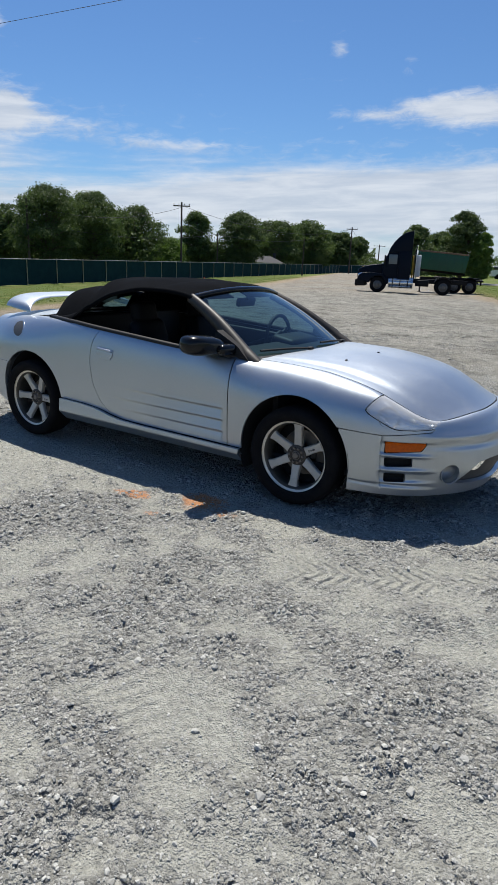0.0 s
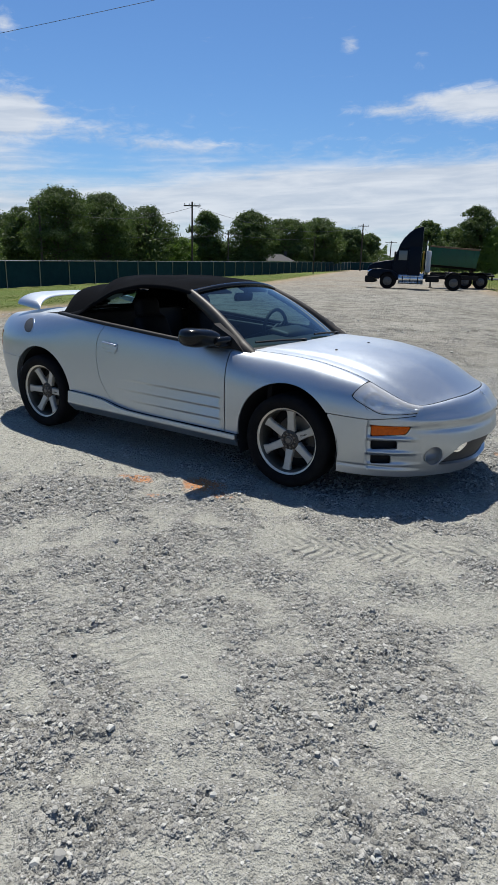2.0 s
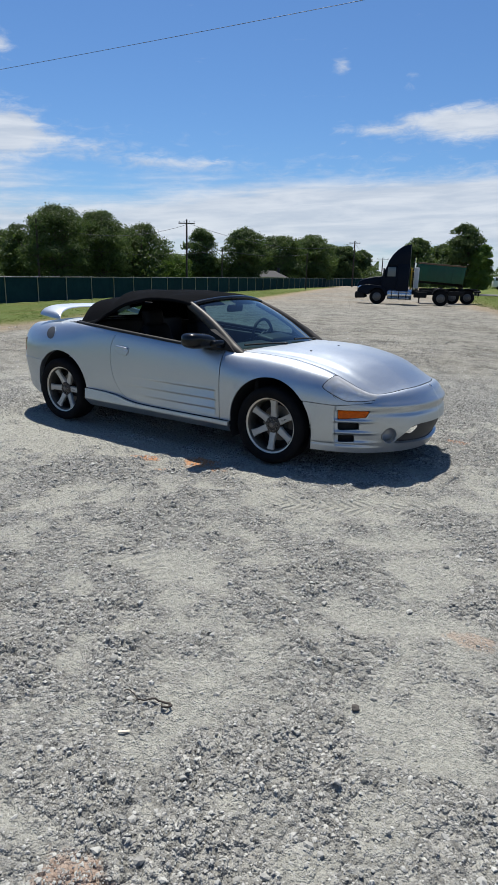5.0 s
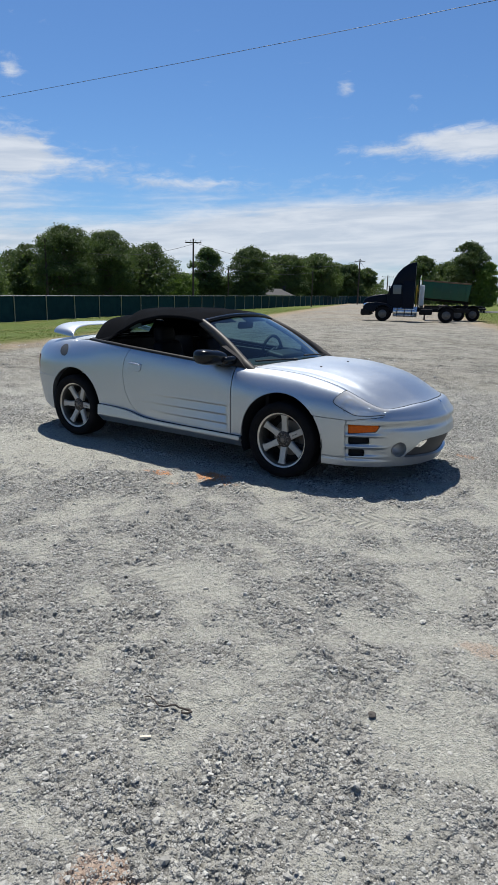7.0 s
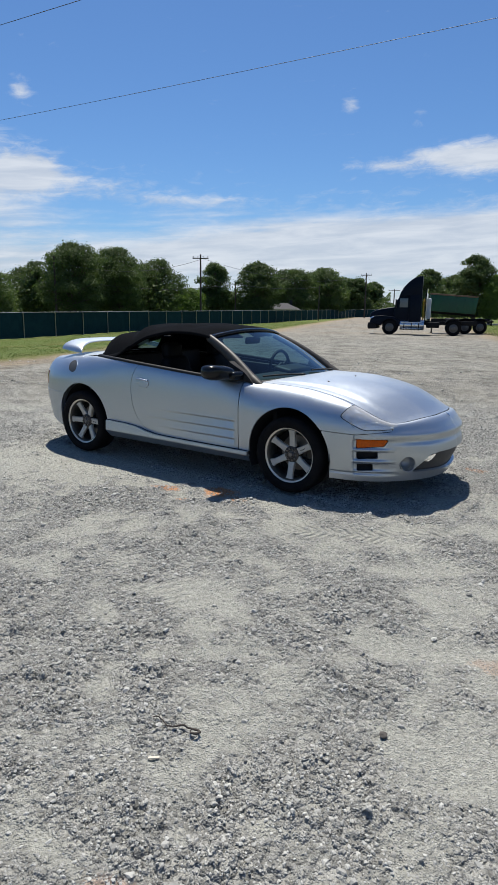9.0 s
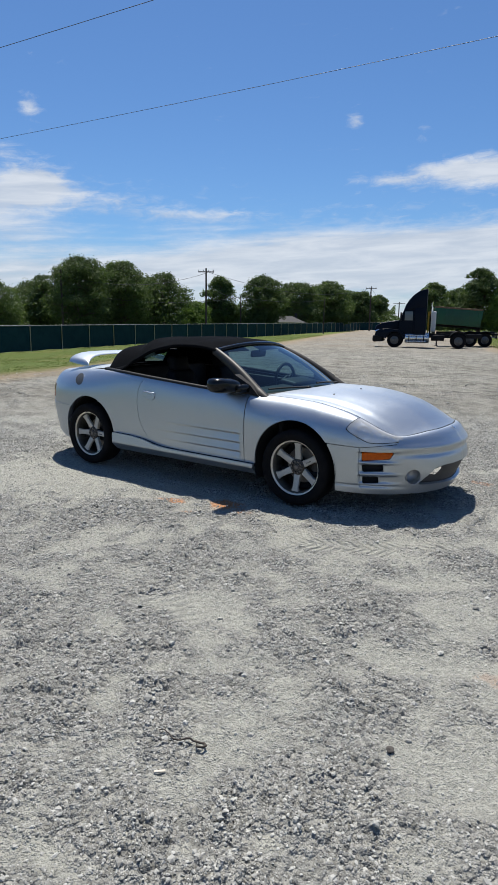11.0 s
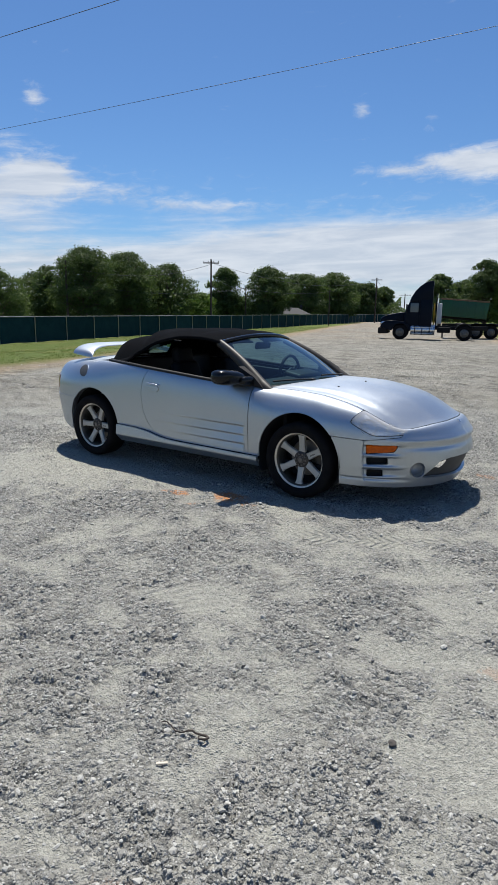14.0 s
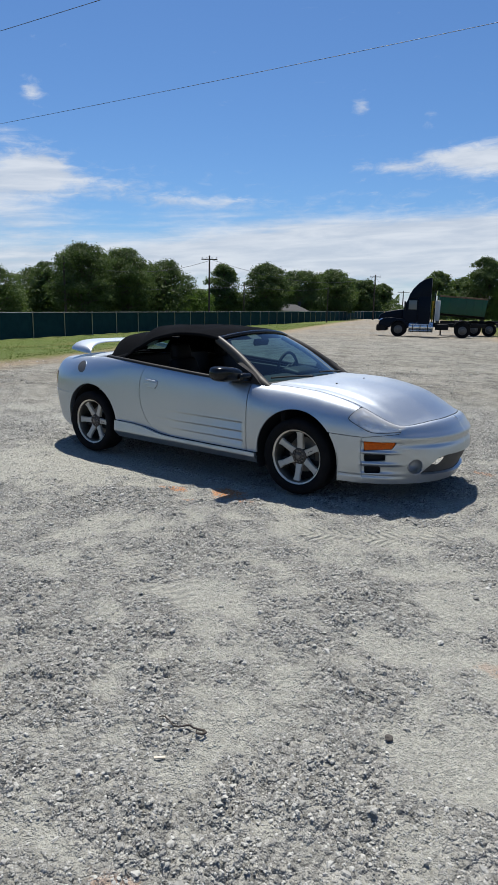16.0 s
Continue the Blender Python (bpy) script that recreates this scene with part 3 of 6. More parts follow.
# wings, doors, rear quarters
skin("wing", flank, span(s_at(2.16), s_at(0.70), 0.014), Q, M["paint"], [arch(*FRONT_ARCH), lambda p, u, v: p[:, 0] - 0.787, lambda p, u, v: np.where(p[:, 0] > 1.3, -bumper_top(p) - GAP, 1.0), lambda p, u, v: -lamp_inside(p) - 0.003, lambda p, u, v: np.where(p[:, 0] < 1.2, p[:, 2] - skirt_top(p[:, 0]) - GAP, 1.0)], 0.014)
doors = skin("door", flank, span(s_at(0.80), s_at(-0.60), 0.012), Q_DOOR, M["paint"], [lambda p, u, v: 0.780 - p[:, 0], lambda p, u, v: p[:, 0] - door_rear(p[:, 2]) - GAP, lambda p, u, v: p[:, 2] - skirt_top(p[:, 0]) - GAP], 0.012)
quarters = skin("rear_quarter", flank, span(s_at(-0.10), S_END, 0.018), Q, M["paint"], [arch(*REAR_ARCH), lambda p, u, v: door_rear(p[:, 2]) - p[:, 0] - GAP, lambda p, u, v: np.where(p[:, 0] > -0.9, p[:, 2] - skirt_top(p[:, 0]) - GAP, 1.0), lambda p, u, v: np.where(p[:, 0] < -1.3, p[:, 2] - 0.60, 1.0)], 0.014)
skin("rear_bumper", lambda s, q: flank(s, q, 0.006), span(s_at(-1.40), S_END, 0.018), Q, M["paint"], [arch(*REAR_ARCH), lambda p, u, v: 0.60 - p[:, 2]], 0.03, joined=True)
skin("side_skirt", lambda s, q: flank(s, q, 0.020 + 0.026 * np.clip((0.30 - q) / 0.24, 0, 1) - 0.07 * np.clip((0.09 - q) / 0.09, 0, 1)), span(s_at(0.92), s_at(-0.87), 0.02), np.r_[np.linspace(0, 0.6, 40)], M["paint"], [in_x(-0.845, 0.897), lambda p, u, v: skirt_top(p[:, 0]) - p[:, 2]], 0.03)
skin("headlamp_housing", behind(flank, 0.055), span(s_at(2.155), s_at(1.66), 0.012), Q, M["lamp_silver"], [lambda p, u, v: lamp_inside(p) + 0.07], 0.0)
# near-black band set into the gap round the lamp, for the shade there
skin("lamp_gasket", behind(flank, 0.010), span(s_at(2.165), s_at(1.63), 0.008), Q, M["dark"], [lambda p, u, v: lamp_inside(p) + 0.022, lambda p, u, v: 0.004 - lamp_inside(p)], 0.03)
skin("tail_lamp", lambda s, q: flank(s, q, 0.003), span(s_at(-1.90), s_at(-2.10), 0.015), Q, M["red_lens"], [lambda p, u, v: np.minimum(p[:, 2] - 0.66, 0.80 - p[:, 2])], 0.01, "dark red tail lamp")

# dark lining of the cabin's flanks
skin("cabin_liner", lambda s, q: flank(s, q) + np.stack([0 * s, 0.045 + 0 * s, -0.012 + 0 * s], -1), span(s_at(0.95), s_at(-1.30), 0.04), np.linspace(0.1, 1.0, 16), M["interior"], [arch(FRONT_ARCH[0], FRONT_ARCH[1], 0.42), arch(REAR_ARCH[0], REAR_ARCH[1], 0.42)], 0.0)

# bonnet, cowl, boot lid
A_ = np.linspace(0, 1, 60)
B_ = np.linspace(-1, 1, 61)
bonnet = skin("bonnet", hood, A_, B_, M["paint"], [lambda p, u, v: 1 - np.abs(v) - 0.010, lambda p, u, v: 1 - u - 0.009], 0.006, sides=(False,), sign=1)[0]
# near-black copy of the bonnet, just below it, puts shade in its gaps
skin("bonnet_frame", lambda a, b: hood(a, b) - np.array([0, 0, 0.009]), np.linspace(0.04, 1, 40), B_, M["dark"], [], 0.0, sides=(False,), sign=1, parent=bonnet)

# headlamps: clear cover over a bowl
for f in (False, True):
    sg = 1 if f else -1
    pts, faces = patch(flank, span(s_at(2.155), s_at(1.66), 0.010), Q, [lambda p, u, v: lamp_inside(p) - 0.002], 0.012, -1, f)
    lamp = part("headlamp", mesh_of("headlamp_cover", pts, faces, M["lamp_glass"]), None, car, "clear teardrop headlamp cover")
    lamp.visible_shadow = False
    bowl, bf = lathe([(0.002, -0.046), (0.030, -0.042), (0.052, -0.024), (0.063, 0.0), (0.068, 0.004), (0.070, -0.004)], 36)
    way = Vector((0.60, sg * 0.64, 0.48)).normalized()
    aim = way.to_track_quat("Y", "Z").to_matrix().to_4x4()
    column = flank(np.full(60, s_at(1.895)), np.linspace(0.62, 1, 60))
    spot = Vector(map(float, column[np.argmin(np.abs(column[:, 2] - 0.672))] * np.array([1, -sg, 1]))) - way * 0.030
    part("reflector", mesh_of("reflector", bowl, bf, M["disc"]), None, lamp, "round grey reflector", at=Matrix.Translation(spot) @ aim)
    bm = bmesh.new()
    bmesh.ops.create_uvsphere(bm, u_segments=20, v_segments=12, radius=0.016)
    part("bulb", bm, M["lamp_grey"], lamp, at=Matrix.Translation(spot - way * 0.03))
    bm = bmesh.new()
    bmesh.ops.create_uvsphere(bm, u_segments=16, v_segments=10, radius=0.016)
    part("turn_bulb", bm, M["lamp_silver"], lamp, at=Matrix.Translation((1.99, sg * 0.69, 0.640)))

# washer nozzles and the badge on the nose
for a_, b_ in ((0.33, -0.60), (0.33, -0.03)):
    bm = bmesh.new()
    box(bm, (0.014, 0.018, 0.008), bevel=0.003)
    k = hood(np.array([a_]), np.array([b_]))[0]
    part("washer_nozzle", bm, M["black_plastic"], bonnet, at=Matrix.Translation((float(k[0]), float(k[1]), float(k[2]) + 0.002)))
bm = bmesh.new()
for turn in (90, 210, 330):
    box(bm, (0.020, 0.011, 0.004), (0.012 * math.cos(radians(turn)), 0.012 * math.sin(radians(turn)), 0), (0, 0, turn), bevel=0.001)
nose = flank(np.array([0.0]), np.array([0.90]))[0]
part("badge", bm, M["chrome"], bumper, at=Matrix.Translation((float(nose[0]) + 0.003, 0, float(nose[2]) + 0.004)) @ pose(0, 0, 0, 0, 35, 0))


# boot lid and the deck behind the cabin
S_DECK0 = s_at(-1.36)


def deck(a, b):
    a, b = np.asarray(a, float), np.asarray(b, float)
    k = np.abs(b)
    one = 1 + 0 * k
    s1 = s_at(-2.0)
    right = edge(lerp(S_DECK0, s1, a))
    tail = edge(lerp(S_END, s1, k))
    c0, c1 = edge(np.full(a.shape, S_DECK0)), edge(np.full(a.shape, s1))
    across = np.stack([one, k, one], -1)
    p = right * across + (c0 * across * (1 - a)[:, None] + tail * a[:, None]) - (c0 * (1 - a)[:, None] + c1 * a[:, None]) * across
    p[:, 2] += 0.03 * (1 - k ** 2) * np.sin(np.pi * np.clip(a, 0, 1)) ** 0.7
    p[:, 1] = np.where(b < 0, p[:, 1], -p[:, 1])
    return p


skin("boot_lid", deck, np.linspace(0, 1, 40), np.linspace(-1, 1, 41), M["paint"], [], 0.0, sides=(False,), sign=-1)


# rear wing on two feet at the corners
def wing_line(t):
    """Points along the spoiler, t from -1 (right) to 1 (left)."""
    y = 0.655 * t
    k = np.abs(t)
    x = -1.80 + 0.19 * k ** 2
    z = 1.030 + 0.096 * np.clip(1 - k ** 4.0, 0, 1) ** 0.6
    return np.stack([x, y, z], -1)


t = np.linspace(-1, 1, 61)
mid = wing_line(t)
chord = 0.125 + 0.035 * np.abs(t) ** 3
thick = 0.018 + 0.008 * np.abs(t) ** 6
ring_n = 18
ang = np.linspace(0, 2 * np.pi, ring_n, endpoint=False)
px, pz = np.sign(np.cos(ang)) * np.abs(np.cos(ang)) ** 0.8, np.where(np.sin(ang) > 0, np.sin(ang), 0.45 * np.sin(ang)) * (0.70 + 0.30 * np.cos(ang))
pts = np.zeros((61, ring_n, 3))
pts[..., 0] = mid[:, 0, None] + chord[:, None] * px
pts[..., 1] = mid[:, 1, None]
pts[..., 2] = mid[:, 2, None] + thick[:, None] * pz + 0.10 * chord[:, None] * px * -1
faces = [(i * ring_n + j, i * ring_n + (j + 1) % ring_n, (i + 1) * ring_n + (j + 1) % ring_n, (i + 1) * ring_n + j) for i in range(60) for j in range(ring_n)]
faces += [tuple(range(ring_n))[::-1], tuple(60 * ring_n + j for j in range(ring_n))]
part("spoiler", mesh_of("spoiler", pts.reshape(-1, 3), faces, M["paint"], sharp=50), None, car, "silver arched rear spoiler")

# door handles, fuel flap, mirrors, belt trim
for sy, door in zip((-1, 1), doors):
    bm = bmesh.new()
    box(bm, (0.165, 0.012, 0.060), bevel=0.005)
    box(bm, (0.110, 0.014, 0.050), (0.010, 0.003, -0.026), bevel=0.006, segments=3)
    hx, hz = -0.345, 0.808
    handle = part("door_handle", bm, M["paint"], door, at=Matrix.Translation((hx, sy * 0.874, hz)) @ pose(0, 0, 0, sy * 9, 5, 0))
    bm = bmesh.new()
    box(bm, (0.15, 0.022, 0.020), (0, -0.008, 0.016), bevel=0.008, segments=3)
    part("grip", bm, M["paint"], handle)
    if sy > 0:
        continue
    pts, faces = patch(lambda s, q: flank(s, q, 0.002), span(s_at(-1.26), s_at(-1.56), 0.008), np.linspace(0.6, 1, 50), [lambda p, u, v: 1 - ((p[:, 0] + 1.405 + 0.35 * (p[:, 2] - 0.885)) / 0.070) ** 2 - ((p[:, 2] - 0.885) / 0.058) ** 2], 0.006, -1)
    ring = lambda p: ((p[:, 0] + 1.405 + 0.35 * (p[:, 2] - 0.885)) / 0.080) ** 2 + ((p[:, 2] - 0.885) / 0.067) ** 2
    flap = part("fuel_flap", mesh_of("fuel_flap", pts, faces, M["flap_grey"]), None, quarters[0], "oval dark grey fuel flap")
    pts, faces = patch(lambda s, q: flank(s, q, 0.004), span(s_at(-1.24), s_at(-1.58), 0.006), np.linspace(0.6, 1, 60), [lambda p, u, v: 1 - ring(p), lambda p, u, v: ring(p) - 0.78], 0.006, -1)
    part("flap_rim", mesh_of("flap_rim", pts, faces, M["paint"]), None, flap, "silver rim")

sy = -1
# mirror shell: a rounded pod, blunt behind and tapered to the front
th = np.linspace(0, np.pi, 20)
ph = np.linspace(0, 2 * np.pi, 28, endpoint=False)
T_, P_ = np.meshgrid(th, ph, indexing="ij")
def se(c, e):
    return np.sign(c) * np.abs(c) ** e
X = 0.100 * se(np.cos(T_), 0.75)
Y = 0.168 * se(np.sin(T_), 0.7) * se(np.cos(P_), 0.7)
Z = 0.064 * se(np.sin(T_), 0.7) * se(np.sin(P_), 0.7) * (1 - 0.22 * np.cos(P_) * -sy) - 0.012 * np.cos(P_) * -sy
v = np.stack([X, Y, Z], -1).reshape(-1, 3)
fc = [(i * 28 + j, i * 28 + (j + 1) % 28, (i + 1) * 28 + (j + 1) % 28, (i + 1) * 28 + j) for i in range(19) for j in range(28)]
at_ = Matrix.Translation((0.615, -0.930, 0.965)) @ pose(0, 0, 0, 0, 0, -10)
mir = part("door_mirror", mesh_of("door_mirror", v, fc, M["gloss_black"]), None, car, "gloss black door mirror", at=at_)
bm = bmesh.new()
box(bm, (0.16, 0.15, 0.070), (0.055, -sy * 0.125, -0.026), (0, 0, 0), bevel=0.03, segments=4)
part("mirror_foot", bm, M["gloss_black"], mir)
bm = bmesh.new()
box(bm, (0.006, 0.20, 0.078), (-0.094, 0, 0), bevel=0.003)
part("mirror_glass", bm, M["mirror"], mir)

for flip in (1, -1):
    s = span(s_at(0.80), s_at(-1.10), 0.03)
    p = edge(s, 1.0)
    p = p + np.array([0, 0.008, 0.006])
    p[:, 1] *= flip
    v, fc = tube(p, 0.021, 10, flat=0.8)
    part("belt_trim", mesh_of("belt_trim", v, fc, M["black_plastic"]), None, car, "black rubber belt trim")


# ---- windscreen, pillars, cloth top ----
def screen(a, b):
    """a from the base (0) to the header (1), b from right (-1) to left (1)."""
    a, b = np.asarray(a, float), np.asarray(b, float)
    half = lerp(0.715, 0.565, a)
    x = lerp(0.855, 0.245, a) + lerp(0.16, 0.085, a) * (1 - b ** 2)
    z = lerp(0.885, 1.245, a) + lerp(0.02, 0.055, a) * (1 - np.abs(b) ** 2.2) + 0.030 * np.sin(np.pi * np.clip(a, 0, 1))
    return np.stack([x, b * half, z], -1)


pts, faces = patch(screen, np.linspace(0, 0.955, 24), np.linspace(-0.985, 0.985, 31), [], 0.0, -1)
windscreen = part("windscreen", mesh_of("windscreen", pts, faces, M["glass"]), None, car, "clear curved windscreen")
windscreen.visible_shadow = False
a = np.linspace(0, 1.0, 30)
for sy in (-1, 1):
    p = screen(a, np.full(30, float(sy)))
    p = np.r_[[[1.10, sy * 0.730, 0.790], [0.97, sy * 0.735, 0.838]], p]
    r = np.r_[0.020, 0.048, lerp(0.072, 0.043, a ** 0.55)]
    v, fc = tube(p - np.array([0.02, 0.0, 0.012]), 0.74 * r, 20, flat=1.25)
    part("pillar", mesh_of("pillar", v, fc, M["pillar_black"]), None, car, "satin black windscreen pillar")
for sy in (-1, 1):
    # black quarter piece between pillar, belt and mirror
    bm = bmesh.new()
    low = [bm.verts.new((x, sy * 0.775, z)) for x, z in ((0.55, 0.895), (0.87, 0.878), (0.78, 0.965), (0.61, 1.05))]
    top_ = [bm.verts.new((x, sy * y, z)) for x, y, z in ((0.55, 0.74, 0.895), (0.87, 0.70, 0.878), (0.78, 0.69, 0.965), (0.61, 0.67, 1.05))]
    bm.faces.new(low), bm.faces.new(top_)
    for i in range(4):
        bm.faces.new((low[i], low[(i + 1) % 4], top_[(i + 1) % 4], top_[i]))
    part("mirror_sail", bm, M["dark"], car)
b = np.linspace(-1, 1, 31)
p = screen(np.full(31, 0.985), b)
v, fc = tube(p, 0.030, 12, flat=0.7)
part("header_rail", mesh_of("header_rail", v, fc, M["gloss_black"]), None, car)
p = screen(np.full(31, 0.0), b) + np.array([0.015, 0, -0.012])
v, fc = tube(p, 0.050, 10, flat=0.35)
part("cowl", mesh_of("cowl", v, fc, M["black_plastic"]), None, car)

for y0, y1 in ((-0.18, -0.62), (0.50, 0.02)):
    q0 = screen(np.array([0.02]), np.array([y0 / 0.71]))[0] + np.array([0.03, 0, 0.008])
    q1 = screen(np.array([0.055]), np.array([y1 / 0.70]))[0] + np.array([0.02, 0, 0.012])
    line = [lerp(q0, q1, k) + np.array([0.012 * math.sin(math.pi * k), 0, 0.006 * math.sin(math.pi * k)]) for k in np.linspace(0, 1, 12)]
    v, fc = tube(line, 0.0075, 8)
    wiper = part("wiper", mesh_of("wiper", v, fc, M["dark"]), None, car)
    bm = bmesh.new()
    box(bm, (0.035, 0.05, 0.02), tuple(q0), bevel=0.008)
    part("pivot", bm, M["black_plastic"], wiper)

top_mid = soft_curve([(-1.46, 0.94), (-1.43, 0.97), (-1.39, 1.09), (-1.32, 1.192), (-1.22, 1.236), (-1.08, 1.252), (-0.94, 1.258), (-0.89, 1.264), (-0.80, 1.324), (-0.72, 1.339), (-0.3, 1.350), (0.0, 1.346), (0.22, 1.326), (0.32, 1.307)], 0.022)
rail_z = soft_curve([(-1.36, 0.99), (-1.2, 1.0), (-1.0, 1.015), (-0.9, 1.03), (-0.78, 1.065), (-0.67, 1.120), (-0.56, 1.185), (-0.45, 1.232), (-0.2, 1.285), (0.05, 1.285), (0.2, 1.265), (0.32, 1.225)], 0.05)
rail_y = soft_curve([(-1.36, 0.64), (-1.2, 0.69), (-1.0, 0.72), (-0.78, 0.715), (-0.5, 0.685), (-0.2, 0.650), (0.05, 0.615), (0.32, 0.575)], 0.06)


def cloth(a, b):
    """The cloth top: a from the header (0) to the rear hem (1), b from the right rail (-1) to the left (1). It sags between its bows."""
    a, b = np.asarray(a, float), np.asarray(b, float)
    k = np.abs(b)
    xs = lerp(0.25, -1.10, a)
    xm = lerp(0.315, -1.43, a)
    x = lerp(xm, xs, k ** 1.7)
    zr, zm, yr = rail_z(xs), top_mid(xm), rail_y(xs)
    z = zr + (zm - zr) * (1 - k ** lerp(2.6, 5.5, a))
    bows = np.minimum.reduce([np.abs(x - c) for c in (0.25, -0.33, -0.80)])
    z = z - 0.012 * (1 - k ** 4) * np.clip(bows / 0.28, 0, 1) ** 2
    z = z + 0.004 * np.sin(9 * x + 5 * b) * np.sin(6 * b + 3 * x) * (1 - k ** 2)
    return np.stack([x, b * yr, z], -1)


pts, faces = patch(cloth, np.linspace(0, 1, 90), np.linspace(-1, 1, 61), [lambda p, u, v: -np.minimum(np.minimum(u - 0.915, 0.985 - u), 0.52 - np.abs(v))], 0.02, -1)
top = part("cloth_top", mesh_of("cloth_top", pts, faces, M["cloth"]), None, car, "black woven cloth convertible top, closed")
pts, faces = patch(cloth, np.linspace(0.89, 0.99, 10), np.linspace(-0.63, 0.63, 21), [], 0.0, -1)
rear_pane = part("rear_window", mesh_of("rear_window", pts - np.array([0, 0, 0.006]), faces, M["glass"]), None, top)
rim_b = np.linspace(-1, 1, 61)
v, fc = tube(cloth(np.full(61, 0.995), rim_b) + np.array([0.0, 0.0, 0.004]), 0.018, 8, flat=0.7)
part("hem_trim", mesh_of("hem_trim", v, fc, M["black_plastic"]), None, top, "black rubber hem along the deck")
# the side flaps of the top, from the rail down to the belt behind the side window
for flip in (1, -1):
    def flap_skin(u, v, flip=flip):
        xr = lerp(-0.66, -1.10, u)
        top_pt = np.stack([xr, -rail_y(xr), rail_z(xr)], -1)
        xb = lerp(-0.80, -1.13, u)
        base = edge(np.interp(-xb, [0, 1.5], [s_at(0.0), s_at(-1.5)]), 1.0) + np.array([0.0, 0.012, 0.004])
        w = v[..., None]
        p = top_pt * w + base * (1 - w)
        p[..., 1] -= 0.02 * np.sin(np.pi * v)
        return p * np.array([1, flip, 1])
    pts, faces = patch(flap_skin, np.linspace(0, 1, 24), np.linspace(0, 1, 14), [], 0.0, -1)
    part("side_flap", mesh_of("side_flap", pts, faces, M["cloth"]), None, top)
    xr = np.linspace(0.26, -0.70, 44)
    line = np.stack([xr, -flip * (rail_y(xr) + 0.002), rail_z(xr) - 0.010], -1)
    v, fc = tube(line, 0.017, 10)
    part("side_rail", mesh_of("side_rail", v, fc, M["cloth"]), None, top)
    # seal that follows the window opening down to the belt
    zz = np.linspace(0, 1, 14)
    line = np.stack([lerp(-0.67, -0.815, zz ** 0.8), -flip * (lerp(0.705, 0.80, zz)), lerp(1.118, 0.985, zz)], -1)
    v, fc = tube(line, 0.015, 10)
    part("rear_seal", mesh_of("rear_seal", v, fc, M["cloth"]), None, top)


# ---- wheels ----
TYRE_R, RIM_R = 0.322, 0.243
v, fc = lathe([(0.232, -0.095), (0.246, -0.108), (0.270, -0.117), (0.296, -0.114), (0.311, -0.102), (0.319, -0.085), (0.3215, -0.050), (0.3225, 0.0), (0.3215, 0.05), (0.319, 0.085), (0.311, 0.102), (0.296, 0.114), (0.246, 0.108), (0.232, 0.095)], 72)
tyre_me = mesh_of("tyre", v, fc, M["rubber"], sharp=60)
v, fc = lathe([(0.238, -0.100), (0.245, -0.104), (0.249, -0.098), (0.247, -0.092), (0.238, -0.090), (0.230, -0.087), (0.220, -0.082)], 72)
lip_me = mesh_of("rim", v, fc, M["rim_lip"], sharp=60)
v, fc = lathe([(0.220, -0.082), (0.212, -0.072), (0.208, -0.060), (0.206, -0.045), (0.207, -0.02), (0.210, 0.06), (0.226, 0.09)], 60)
barrel_me = mesh_of("barrel", v, fc, M["barrel"], sharp=60)


def spoke_mesh():
    bm = bmesh.new()
    rows = [(0.040, 0.026, -0.030, 0.040), (0.070, 0.030, -0.038, 0.034), (0.120, 0.0265, -0.047, 0.030), (0.175, 0.0265, -0.056, 0.026), (0.197, 0.031, -0.060, 0.025), (0.210, 0.040, -0.062, 0.024)]
    rings = []
    for r, half, y, deep in rows:
        prof = [(-half, y + deep), (-half, y + 0.006), (-half + 0.006, y), (half - 0.006, y), (half, y + 0.006), (half, y + deep)]
        rings.append([bm.verts.new((px, py, r)) for px, py in prof])
    for a_, b_ in zip(rings, rings[1:]):
        for j in range(6):
            bm.faces.new((a_[j], a_[(j + 1) % 6], b_[(j + 1) % 6], b_[j]))
    bm.faces.new(rings[0][::-1]), bm.faces.new(rings[-1])
    bmesh.ops.recalc_face_normals(bm, faces=bm.faces[:])
    me = bpy.data.meshes.new("spoke")
    bm.to_mesh(me)
    bm.free()
    me.materials.append(M["rim"])
    finish(me, True, 40)
    return me


spoke_me = spoke_mesh()
v, fc = lathe([(0.0, -0.054), (0.022, -0.054), (0.026, -0.050), (0.029, -0.043), (0.063, -0.042), (0.069, -0.037), (0.071, 0.02)], 40)
hub_me = mesh_of("hub", v, fc, M["iron"], sharp=40)
v, fc = lathe([(0.05, 0.052), (0.150, 0.052), (0.152, 0.056), (0.152, 0.072), (0.05, 0.072)], 48)
disc_me = mesh_of("brake_disc", v, fc, M["disc"], sharp=40)
v, fc = lathe([(0.0, 0.085), (0.225, 0.085)], 40)
back_me = mesh_of("back_plate", v, fc, M["dark"])
bm = bmesh.new()
for k in range(10):
    rod(bm, (0.048 * math.cos(k * math.pi / 5), -0.056, 0.048 * math.sin(k * math.pi / 5)), (0.048 * math.cos(k * math.pi / 5), -0.038, 0.048 * math.sin(k * math.pi / 5)), 0.0075, 0.009, 6)
lug_bm = bm
lug_me = bpy.data.meshes.new("wheel_nuts")
lug_bm.to_mesh(lug_me), lug_bm.free()
lug_me.materials.append(M["disc"])
bm = bmesh.new()
box(bm, (0.075, 0.05, 0.16), (0.135, 0.05, 0.03), bevel=0.015)
caliper_me = bpy.data.meshes.new("caliper")
bm.to_mesh(caliper_me), bm.free()
caliper_me.materials.append(M["iron"])
